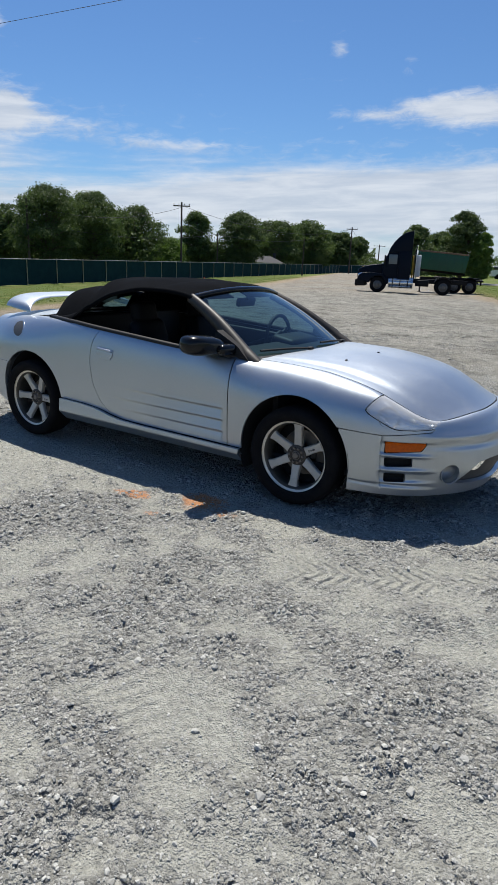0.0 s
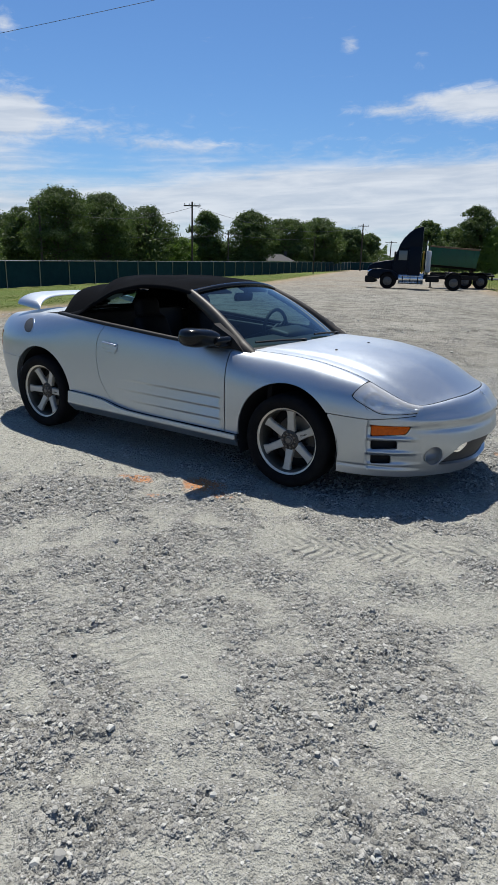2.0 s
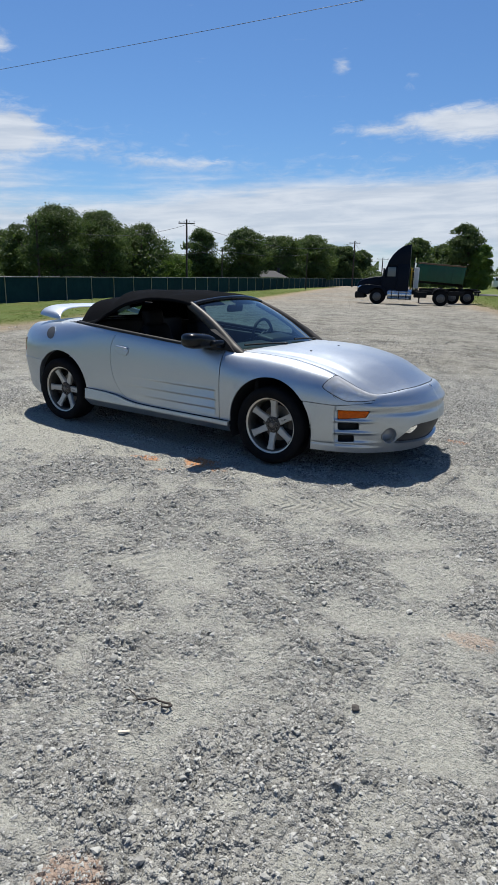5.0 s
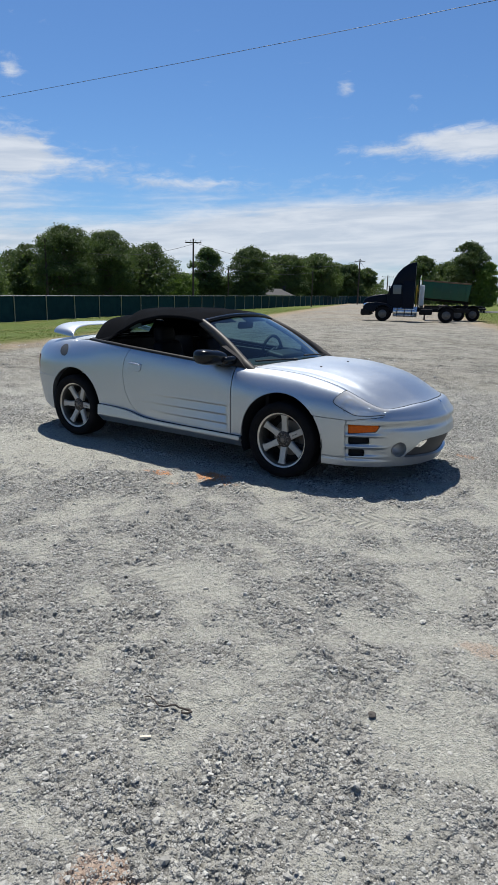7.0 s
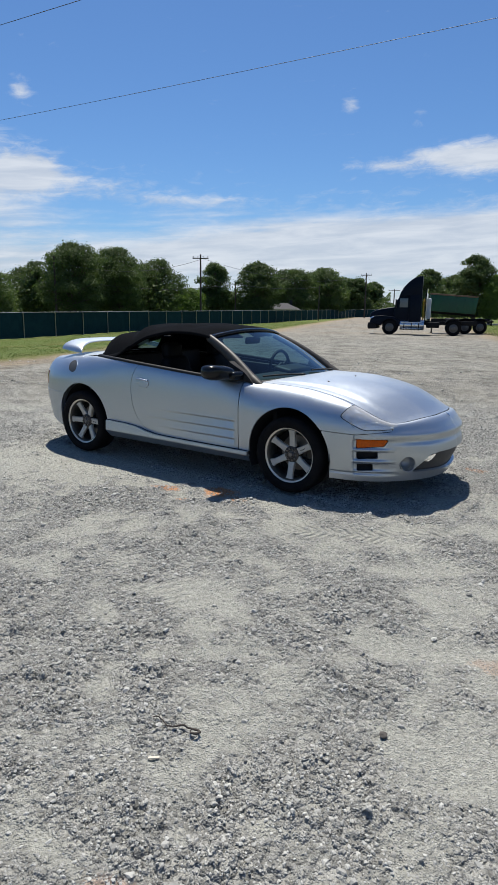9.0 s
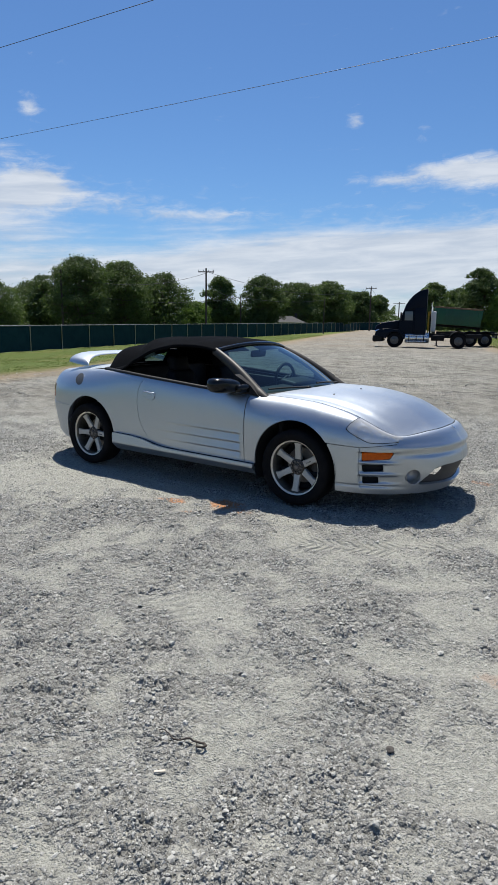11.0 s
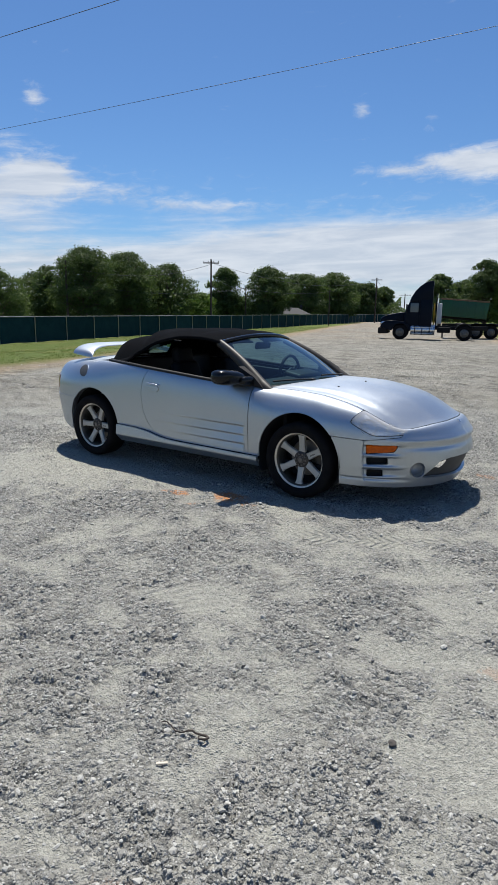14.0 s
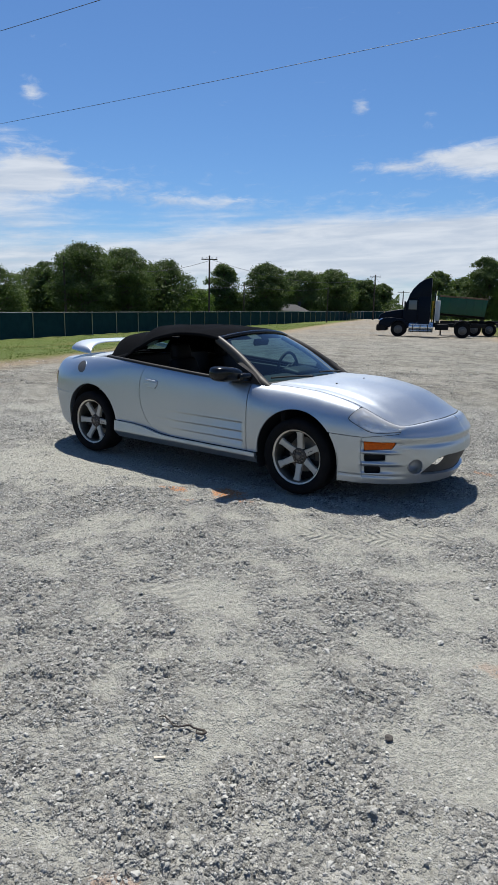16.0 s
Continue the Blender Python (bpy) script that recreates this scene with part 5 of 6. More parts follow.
# ---- fence, trees, poles, house ----
def leaf_material(name, a, b):
    """Leaves that let part of the light through."""
    m = bpy.data.materials.new(name)
    m.use_nodes = True
    n = Nodes(m.node_tree)
    pos = n.add("ShaderNodeTexCoord").outputs["Object"]
    one = n.add("ShaderNodeNewGeometry").outputs["Random Per Island"]
    c = n.mix(n.step(n.math("ADD", n.math("MULTIPLY", n.noise(pos, 0.5, 4.0), 0.7), n.math("MULTIPLY", one, 0.3)), 0.3, 0.7), a, b)
    front = n.add("ShaderNodeBsdfPrincipled", {"Base Color": c, "Roughness": 0.6, "Specular IOR Level": 0.2})
    through_ = n.add("ShaderNodeBsdfTranslucent", [n.mix(1.0, c, (1.1, 1.2, 0.7), "MULTIPLY")])
    both = n.add("ShaderNodeMixShader", [0.36, front.outputs[0], through_.outputs[0]])
    n.add("ShaderNodeOutputMaterial", [both.outputs[0]])
    return m


M.update(
    galvanised=material("galvanised", (0.30, 0.31, 0.31), 0.5, 0.6, scale=12),
    screen=material("fence_screen", (0.007, 0.029, 0.037), 0.9, second=(0.012, 0.042, 0.049), scale=1.5, amount=0.8, bump=0.006, bump_scale=60, piece=0.12, spec=0.06),
    bark=material("bark", (0.10, 0.08, 0.06), 0.9, scale=5, bump=0.02, bump_scale=20),
    leaf_dark=leaf_material("leaf_dark", (0.050, 0.082, 0.030), (0.100, 0.140, 0.050)),
    leaf_mid=leaf_material("leaf_mid", (0.058, 0.095, 0.034), (0.115, 0.160, 0.056)),
    leaf_light=leaf_material("leaf_light", (0.085, 0.145, 0.028), (0.13, 0.20, 0.045)),
    pole_wood=material("pole_wood", (0.060, 0.048, 0.040), 0.9, scale=6),
    wire=material("wire", (0.05, 0.055, 0.065), 0.6),
    siding=material("house_siding", (0.62, 0.62, 0.60), 0.7, scale=2),
    shingle=material("roof_shingle", (0.050, 0.050, 0.052), 0.9, scale=3),
    window_dark=material("window_dark", (0.03, 0.035, 0.04), 0.15),
    orange=material("orange_plastic", (0.70, 0.14, 0.02), 0.5),
    white_paint=material("white_paint", (0.78, 0.78, 0.76), 0.4, scale=3, amount=0.3),
)
EYE0 = (3.08, -4.25)


def away(azimuth, distance):
    """A place on the ground, by compass turn from the car's left and by distance from where the walk begins."""
    turn = radians(azimuth - 0.4)
    x, y = EYE0[0] + distance * math.sin(turn), EYE0[1] + distance * math.cos(turn)
    return x, y, float(land(x, y))


POST0, SPAN, FENCE_H = (-35.51, 25.87), 3.5, 1.83
fence = thing("fence", "chain-link fence covered with dark green privacy screen, grey steel posts", "fence")
fence_line = [(POST0[0] - 0.239 * SPAN * k, POST0[1] + 0.971 * SPAN * k) for k in range(-5, 33)]
turn_from = fence_line[-1]
fence_line += [(turn_from[0] + 0.52 * SPAN * k, turn_from[1] + 0.85 * SPAN * k) for k in range(1, 9)]
v, fc = lathe([(0.038, -0.3), (0.038, FENCE_H), (0.045, FENCE_H + 0.01), (0.03, FENCE_H + 0.05), (0.0, FENCE_H + 0.07)], 10, "z")
post_me = mesh_of("post", v, fc, M["galvanised"])
for (x0, y0), (x1, y1) in zip(fence_line, fence_line[1:]):
    z0, z1 = float(land(x0, y0)), float(land(x1, y1))
    part("post", post_me, None, fence, at=Matrix.Translation((x0, y0, z0)))
    # screen with a sagging hem and slight billow, hung behind the post
    n_ = 9
    side = Vector((-(y1 - y0), x1 - x0, 0)).normalized() * 0.06
    vs, fs = [], []
    bulge = random.uniform(-0.05, 0.05)
    for layer in (0.0, 0.012):
        for i in range(n_):
            t = i / (n_ - 1)
            for j in range(4):
                h = (0.05 + 0.02 * math.sin(9 * t + x0), 0.7, 1.3, FENCE_H - 0.02 - 0.03 * math.sin(math.pi * t))[j]
                w = bulge * math.sin(math.pi * t) * math.sin(math.pi * j / 3) + layer
                vs.append((lerp(x0, x1, t) + side.x * (1 + w * 16), lerp(y0, y1, t) + side.y * (1 + w * 16), lerp(z0, z1, t) + h))
    m_ = n_ * 4
    for i in range(n_ - 1):
        for j in range(3):
            a_ = i * 4 + j
            fs += [(a_, a_ + 4, a_ + 5, a_ + 1), (m_ + a_ + 1, m_ + a_ + 5, m_ + a_ + 4, m_ + a_)]
    part("screen_panel", mesh_of("screen_panel", vs, fs, M["screen"]), None, fence)
    bm = bmesh.new()
    rod(bm, (x0, y0, z0 + FENCE_H), (x1, y1, z1 + FENCE_H), 0.024, sides=8)
    part("top_rail", bm, M["galvanised"], fence)


def tree(x, y, z, height, spread, leaf, seed, label, crown_from=0.10, count=15000, leaf_size=0.135):
    """A broadleaf tree: tapered trunk, limbs, and a crown of many small leaves in uneven clumps."""
    rng = np.random.default_rng(seed)
    ob = thing("tree", label, "tree", Matrix.Translation((x, y, z)), "trees along the lot")
    r0 = 0.035 * height
    bend = rng.normal(0, 0.03 * height, 2)
    trunk = [(bend[0] * t ** 2, bend[1] * t ** 2, height * 0.72 * t - 0.2) for t in np.linspace(0, 1, 9)]
    vs, fs = tube(trunk, np.linspace(r0, r0 * 0.25, 9), 9, up=(0.3, 1, 0))
    vs, fs = list(map(tuple, vs)), list(fs)
    lobes = []
    n_l = int(46 + 14 * rng.random())
    lean = rng.uniform(-0.10, 0.10, 2) * spread
    for i in range(n_l):
        t = rng.uniform(0.02, 1.0)
        h = height * (crown_from + (1 - crown_from) * t)
        wide = spread * 0.5 * math.sqrt(max(0.05, 1 - abs(2 * t - 0.84) ** 2.4 / (1.42 if t > 0.42 else 1.0)))
        a = rng.uniform(0, 2 * math.pi)
        size = spread * rng.uniform(0.07, 0.19)
        rr = max(0.0, wide - 0.45 * size) * rng.uniform(0.25, 1.08) ** 0.5
        c = np.array([bend[0] * t + lean[0] * t + rr * math.cos(a), bend[1] * t + lean[1] * t + rr * math.sin(a), h - 0.75 * size * t])
        lobes.append((c, size))
        root = np.array([bend[0] * (0.7 * t) ** 2, bend[1] * (0.7 * t) ** 2, c[2] * 0.62])
        mid = (root + c) / 2 + np.array([0, 0, 0.12 * rr])
        pv, pf = tube([root, mid, c], [r0 * 0.32, r0 * 0.2, r0 * 0.06], 5, up=(0.31, 0.2, 0.9))
        fs += [tuple(q + len(vs) for q in f) for f in pf]
        vs += list(map(tuple, pv))
    lobes += [(np.array([0, 0, height * lerp(crown_from + 0.12, 0.80, k)]), spread * 0.25) for k in (0.15, 0.5, 0.85)]
    part("trunk", mesh_of("trunk", vs, fs, M["bark"]), None, ob)
    weight = np.array([s ** 2 for _, s in lobes])
    pick = rng.choice(len(lobes), count, p=weight / weight.sum())
    d = rng.normal(size=(count, 3))
    d /= np.linalg.norm(d, axis=1)[:, None]
    d[:, 2] = np.where(d[:, 2] < -0.35, -d[:, 2] * 0.7, d[:, 2])
    rad = rng.uniform(0.20, 1.0, count) ** 0.45 * (1 + 0.16 * rng.normal(size=count).clip(-1.5, 1.6))
    cen = np.array([lobes[i][0] for i in pick]) + d * (np.array([lobes[i][1] for i in pick]) * rad)[:, None] * np.array([1.15, 1.15, 0.85])
    # the same number again spread through the whole crown, so that no gap opens between the clumps
    fill = rng.random(count) < 0.20
    tf, af = rng.uniform(0.02, 0.97, count), rng.uniform(0, 2 * np.pi, count)
    wf = spread * 0.5 * np.sin(np.pi * np.minimum(1, 0.16 + 0.78 * tf ** 0.9)) ** 0.7
    uneven = 0.95 + 0.10 * np.sin(3 * af + 9 * tf + seed) + 0.09 * np.sin(7 * af - 17 * tf + 2 * seed) + 0.07 * np.sin(13 * af + 31 * tf)
    rf = wf * uneven * rng.uniform(0.10, 0.86, count) ** 0.5
    body = np.stack([bend[0] * tf + rf * np.cos(af), bend[1] * tf + rf * np.sin(af), height * (crown_from + (0.97 - crown_from) * tf)], -1)
    cen = np.where(fill[:, None], body, cen)
    d = np.where(fill[:, None], np.stack([np.cos(af), np.sin(af), 1.6 * tf - 0.5], -1), d)
    nrm = d + rng.normal(0, 0.50, (count, 3)) + np.array([0, 0, 0.30])
    nrm /= np.linalg.norm(nrm, axis=1)[:, None]
    t1 = np.cross(nrm, rng.normal(size=(count, 3)))
    t1 /= np.linalg.norm(t1, axis=1)[:, None]
    t2 = np.cross(nrm, t1)
    sz = leaf_size * rng.uniform(0.5, 1.3, count)[:, None]
    quad = np.stack([cen - t1 * sz, cen - t2 * sz * 0.55 + nrm * sz * 0.25, cen + t1 * sz, cen + t2 * sz * 0.55 + nrm * sz * 0.25], 1).reshape(-1, 3)
    me = bpy.data.meshes.new("crown")
    fast_mesh(me, quad, np.arange(4 * count).reshape(-1, 4))
    me.materials.append(leaf)
    part("crown", me, None, ob)
    return ob


def planted(az, dist, top_el, width_deg, leaf, seed, label, **more):
    x, y, z = away(az, dist)
    height = 1.52 + dist * math.tan(radians(top_el)) - z
    tree(x, y, z, height, dist * math.radians(width_deg), leaf, seed, label, leaf_size=0.00165 * dist, **more)


OAK, BROAD, YOUNG = "tall dark green broadleaf tree behind the fence", "rounded green broadleaf tree beyond the fence", "light green young tree beyond the fence"
planted(-60.5, 72, 4.4, 6.5, M["leaf_dark"], 21, OAK)
planted(-57.0, 70, 3.3, 5.4, M["leaf_mid"], 22, BROAD)
planted(-54.0, 90, 3.2, 4.5, M["leaf_dark"], 20, OAK)
planted(-50.0, 74, 5.35, 6.6, M["leaf_dark"], 1, OAK, count=34000)
planted(-46.0, 78, 5.2, 5.4, M["leaf_mid"], 2, OAK, count=28000)
planted(-42.6, 84, 4.2, 5.4, M["leaf_dark"], 3, OAK, count=22000)
planted(-39.6, 92, 1.75, 3.4, M["leaf_light"], 4, YOUNG, count=9000)
planted(-37.0, 100, 3.85, 3.3, M["leaf_mid"], 5, BROAD)
planted(-34.0, 100, 4.05, 4.5, M["leaf_dark"], 6, BROAD, count=22000)
planted(-30.3, 130, 3.6, 4.6, M["leaf_dark"], 7, BROAD)
planted(-27.3, 137, 3.75, 4.0, M["leaf_mid"], 8, BROAD)
planted(-24.9, 172, 2.75, 3.0, M["leaf_dark"], 9, BROAD)
planted(-23.1, 180, 2.4, 2.0, M["leaf_mid"], 10, BROAD, count=11000)
planted(-18.3, 92, 3.5, 3.2, M["leaf_mid"], 11, BROAD)
planted(-16.4, 100, 3.0, 3.0, M["leaf_dark"], 12, BROAD)
planted(-14.6, 86, 4.5, 3.8, M["leaf_dark"], 13, OAK, count=22000)
planted(-13.3, 84, 3.0, 2.2, M["leaf_light"], 14, YOUNG)
planted(-48.2, 86, 4.55, 4.6, M["leaf_mid"], 31, BROAD)
planted(-44.2, 92, 3.75, 4.4, M["leaf_light"], 32, YOUNG)
planted(-52.6, 82, 3.9, 4.2, M["leaf_dark"], 33, OAK)
planted(-32.2, 150, 3.0, 3.6, M["leaf_mid"], 34, BROAD)
planted(-28.8, 160, 3.2, 3.4, M["leaf_dark"], 35, BROAD)
planted(-26.0, 175, 2.9, 3.0, M["leaf_mid"], 36, BROAD)
planted(-9.5, 150, 2.6, 3.6, M["leaf_mid"], 15, BROAD)
planted(-5.5, 90, 4.4, 4.5, M["leaf_dark"], 16, OAK)

# undergrowth and far woods that close the gaps under the crowns
rng = np.random.default_rng(77)
cen = []
for az0, az1, d0, d1, top_el, n_ in ((-63, -41.5, 78, 100, 2.6, 18000), (-41.5, -36, 98, 112, 1.3, 9000), (-36, -29, 134, 160, 1.5, 14000), (-29, -22.2, 170, 200, 1.35, 12000), (-22.4, -19.5, 190, 230, 0.55, 5000), (-19.5, -3, 142, 165, 1.3, 14000)):
    az = rng.uniform(az0, az1, n_)
    dd = rng.uniform(d0, d1, n_)
    x, y = EYE0[0] + dd * np.sin(np.radians(az)), EYE0[1] + dd * np.cos(np.radians(az))
    wave = 0.72 + 0.28 * np.sin(az * 2.1 + 1) * np.sin(az * 0.9) + 0.1 * np.sin(az * 7)
    hi = 1.52 + dd * math.tan(radians(top_el)) * wave
    lo = land(x, y)
    cen.append(np.stack([x, y, lo + (hi - lo) * rng.uniform(0, 1, n_) ** 0.8], -1))
cen = np.concatenate(cen)
n_ = len(cen)
nrm = rng.normal(size=(n_, 3)) + np.array([0.3, -0.7, 0.5])
nrm /= np.linalg.norm(nrm, axis=1)[:, None]
t1 = np.cross(nrm, rng.normal(size=(n_, 3)))
t1 /= np.linalg.norm(t1, axis=1)[:, None]
t2 = np.cross(nrm, t1)
sz = rng.uniform(0.12, 0.27, n_)[:, None]
me = bpy.data.meshes.new("undergrowth")
fast_mesh(me, np.stack([cen - t1 * sz, cen - t2 * sz * 0.6, cen + t1 * sz, cen + t2 * sz * 0.6], 1).reshape(-1, 3), np.arange(4 * n_).reshape(-1, 4))
me.materials.append(M["leaf_dark"])
tagged(part("undergrowth", me), "dense dark green undergrowth and far woods behind the fence", "shrubs", kind="stuff")


def utility_pole(az, dist, top_el, arm=0.0, arm_turn=0.0, r=0.14):
    x, y, z = away(az, dist)
    h = 1.52 + dist * math.tan(radians(top_el)) - z
    ob = thing("utility_pole", "dark wooden utility pole" + (" with a crossarm and insulators" if arm else " standing alone"), "utility pole", Matrix.Translation((x, y, z)), "utility poles")
    bm = bmesh.new()
    rod(bm, (0, 0, -0.3), (0, 0, h), r, r * 0.7, 12)
    part("pole", bm, M["pole_wood"], ob)
    if arm:
        beam = pose(0, 0, h - 0.45, 0, 0, arm_turn)
        bm = bmesh.new()
        box(bm, (arm, 0.10, 0.13), bevel=0.01)
        cross = part("crossarm", bm, M["pole_wood"], ob, at=beam)
        for k in (-0.46, -0.16, 0.16, 0.46):
            v, fc = lathe([(0.02, 0.06), (0.02, 0.12), (0.06, 0.16), (0.05, 0.24), (0.02, 0.27), (0.0, 0.27)], 10, "z")
            part("insulator", mesh_of("insulator", v, fc, M["galvanised"]), None, cross, at=Matrix.Translation((k * arm, 0, 0)))
    return Vector((x, y, z + h))


tops = [utility_pole(-51.4, 71, 4.1), utility_pole(-38.7, 80, 4.55, 2.0, 34), utility_pole(-35.55, 88, 2.2, r=0.10), utility_pole(-28.0, 104, 2.0, r=0.10), utility_pole(-23.95, 140, 3.1, 2.3, 20, 0.17), utility_pole(-21.5, 205, 1.75, 3.6, 20, 0.2)]


def hanging_wire(name, a, b, sag, r, label):
    a, b = Vector(a), Vector(b)
    line = [tuple(a.lerp(b, t) - Vector((0, 0, 4 * sag * t * (1 - t)))) for t in np.linspace(0, 1, 41)]
    v, fc = tube(line, r, 6)
    return tagged(part(name, mesh_of(name, v, fc, M["wire"])), label, "cable")


for i, j, drop, sag in ((0, 1, 0.6, 1.2), (1, 4, 0.4, 2.0), (1, 2, 1.9, 0.5), (2, 3, 0.2, 0.5), (4, 5, 0.4, 2.0), (0, 2, 2.2, 1.0)):
    hanging_wire("overhead_cable", tops[i] - Vector((0, 0, drop)), tops[j] - Vector((0, 0, drop if j != 2 else 0.2)), sag, 0.022, "thin dark cable strung between utility poles")
hanging_wire("service_cable", (-34.0, 3.55, 6.48), (30.0, 8.1, 6.63), 0.55, 0.0045, "thin dark cable crossing high over the lot")
hanging_wire("service_cable", (-34.0, -0.4, 6.48), (30.0, 4.8, 6.63), 0.55, 0.0045, "thin dark cable crossing high over the lot")

# house beyond the fence
hx, hy, hz = away(-31.4, 119)
hz -= 0.05
house = thing("house", "small white house with a grey hipped shingle roof, beyond the fence", "house", Matrix.Translation((hx, hy, hz)) @ pose(0, 0, 0, 0, 0, 27) @ Matrix.Scale(0.88, 4))
bm = bmesh.new()
box(bm, (7.0, 6.0, 2.5), (0, 0, 1.25))
wall = part("wall", bm, M["siding"], house)
bm = bmesh.new()
vs = [bm.verts.new(c) for c in ((-4, -3.5, 2.45), (4, -3.5, 2.45), (4, 3.5, 2.45), (-4, 3.5, 2.45), (-1.3, 0, 3.75), (1.3, 0, 3.75))]
for f in ((0, 1, 5, 4), (1, 2, 5), (2, 3, 4, 5), (3, 0, 4), (3, 2, 1, 0)):
    bm.faces.new([vs[k] for k in f])
part("roof", bm, M["shingle"], house, smooth=False)
for k in (-2.5, -1.5, -0.5, 0.6, 1.7, 2.7):
    bm = bmesh.new()
    box(bm, (0.75, 0.06, 1.3), (k, -3.0, 1.6), bevel=0.01)
    part("window", bm, M["window_dark"], house)
bm = bmesh.new()
box(bm, (0.5, 0.5, 1.2), (2.0, 0.5, 3.8))
part("chimney", bm, M["shingle"], house)

# traffic cone on the verge
cx, cy = -29.45, 38.86
cz = float(land(cx, cy))
cone = thing("traffic_cone", "small orange traffic cone standing in the grass", "traffic cone", Matrix.Translation((cx, cy, cz)))
v, fc = lathe([(0.15, 0.03), (0.03, 0.50), (0.025, 0.52), (0.0, 0.52)], 16, "z")
part("cone", mesh_of("cone", v, fc, M["orange"]), None, cone)
bm = bmesh.new()
box(bm, (0.36, 0.36, 0.03), (0, 0, 0.015), bevel=0.008)
part("base", bm, M["orange"], cone)

# white van far off by the road
vx, vy, vz = away(-10.8, 135)
van = thing("box_van", "white box van parked far off beside the road", "van", Matrix.Translation((vx, vy, vz)) @ pose(0, 0, 0, 0, 0, 20) @ Matrix.Scale(1.15, 4))
bm = bmesh.new()
box(bm, (4.2, 2.2, 2.3), (0.8, 0, 1.75), bevel=0.05)
box(bm, (1.7, 2.1, 1.7), (-2.1, 0, 1.25), bevel=0.15, segments=3)
part("body", bm, M["white_paint"], van)
bm = bmesh.new()
box(bm, (0.9, 2.12, 0.6), (-2.2, 0, 1.75), bevel=0.05)
part("window", bm, M["window_dark"], van)
for wx in (-1.8, 1.9):
    for wy in (-0.95, 0.95):
        v, fc = lathe([(0.0, -0.12), (0.38, -0.12), (0.40, -0.06), (0.40, 0.06), (0.38, 0.12), (0.0, 0.12)], 20)
        part("wheel", mesh_of("wheel", v, fc, M["rubber"]), None, van, at=Matrix.Translation((wx, wy, 0.40)))

# road that passes behind the verge
ra, rb = Vector(away(-15.5, 88)), Vector(away(2, 70))
n_, w_ = 24, 3.2
d_ = (rb - ra).normalized()
nx_ = Vector((-d_.y, d_.x, 0))
vs = []
for i in range(n_ + 1):
    p = ra.lerp(rb, i / n_)
    for k in (-w_, w_):
        q = p + nx_ * k
        vs.append((q.x, q.y, float(land(q.x, q.y)) + 0.05))
M["asphalt"] = material("asphalt", (0.16, 0.155, 0.15), 0.9, scale=1.5, amount=0.5)
tagged(part("road", mesh_of("road", vs, [(2 * i, 2 * i + 2, 2 * i + 3, 2 * i + 1) for i in range(n_)], M["asphalt"])), "pale worn asphalt road beyond the verge", "road", kind="structure")

# ---- lorry and trailer ----
M.update(
    truck_paint=material("truck_paint", (0.005, 0.009, 0.018), 0.30, scale=2, rough_var=0.12, spec=0.06),
    truck_black=material("truck_black", (0.010, 0.010, 0.011), 0.6, spec=0.15),
    tank=material("polished_tank", (0.62, 0.63, 0.64), 0.25, 0.9, scale=4, amount=0.5, rough_var=0.2),
    steel_wheel=material("steel_wheel", (0.10, 0.10, 0.098), 0.4, 0.5, scale=8),
    yellow=material("yellow_paint", (0.55, 0.36, 0.03), 0.5),
    skip_green=material("container_green", (0.006, 0.085, 0.040), 0.5, second=(0.012, 0.06, 0.032), scale=1.2, amount=0.8, bump=0.01, bump_scale=4),
    rust=material("rust", (0.11, 0.065, 0.038), 0.9, second=(0.20, 0.14, 0.09), scale=4, amount=0.9),
    truck_glass=material("truck_glass", (0.12, 0.15, 0.16), 0.06, scale=1, amount=0.3),
)
front, rear = Vector(away(-21.3, 46.0)), Vector(away(-15.9, 46.0))
fwd = (front - rear).normalized()
WB = (front - rear).length
truck_at = Matrix.Translation(front) @ Vector(fwd).to_track_quat("X", "Z").to_matrix().to_4x4()
truck = thing("semi_truck", "dark navy sleeper-cab semi truck without a trailer, parked on the gravel", "truck", truck_at)

v, fc = lathe([(0.0, -0.10), (0.28, -0.11), (0.30, -0.15), (0.45, -0.15), (0.51, -0.11), (0.52, 0.0), (0.51, 0.11), (0.45, 0.15), (0.0, 0.13)], 36)
lorry_tyre = mesh_of("wheel", v, fc, M["rubber"], sharp=50)
v, fc = lathe([(0.0, -0.20), (0.10, -0.20), (0.13, -0.16), (0.22, -0.145), (0.265, -0.13), (0.285, -0.155), (0.295, -0.150)], 30)
lorry_rim = mesh_of("rim", v, fc, M["steel_wheel"], sharp=40)


def lorry_wheel(parent, x, y, z=0.52):
    w = part("wheel", lorry_tyre, None, parent, at=Matrix.Translation((x, y, z)) @ pose(0, 0, 0, 0, 0, 180 if y > 0 else 0))
    part("rim", lorry_rim, None, w, "dull steel disc rim")


for x in (0.0, -WB):
    for y in (-1.02, 1.02):
        lorry_wheel(truck, x, y)
for y in (-0.68, 0.68):
    lorry_wheel(truck, -WB, y)


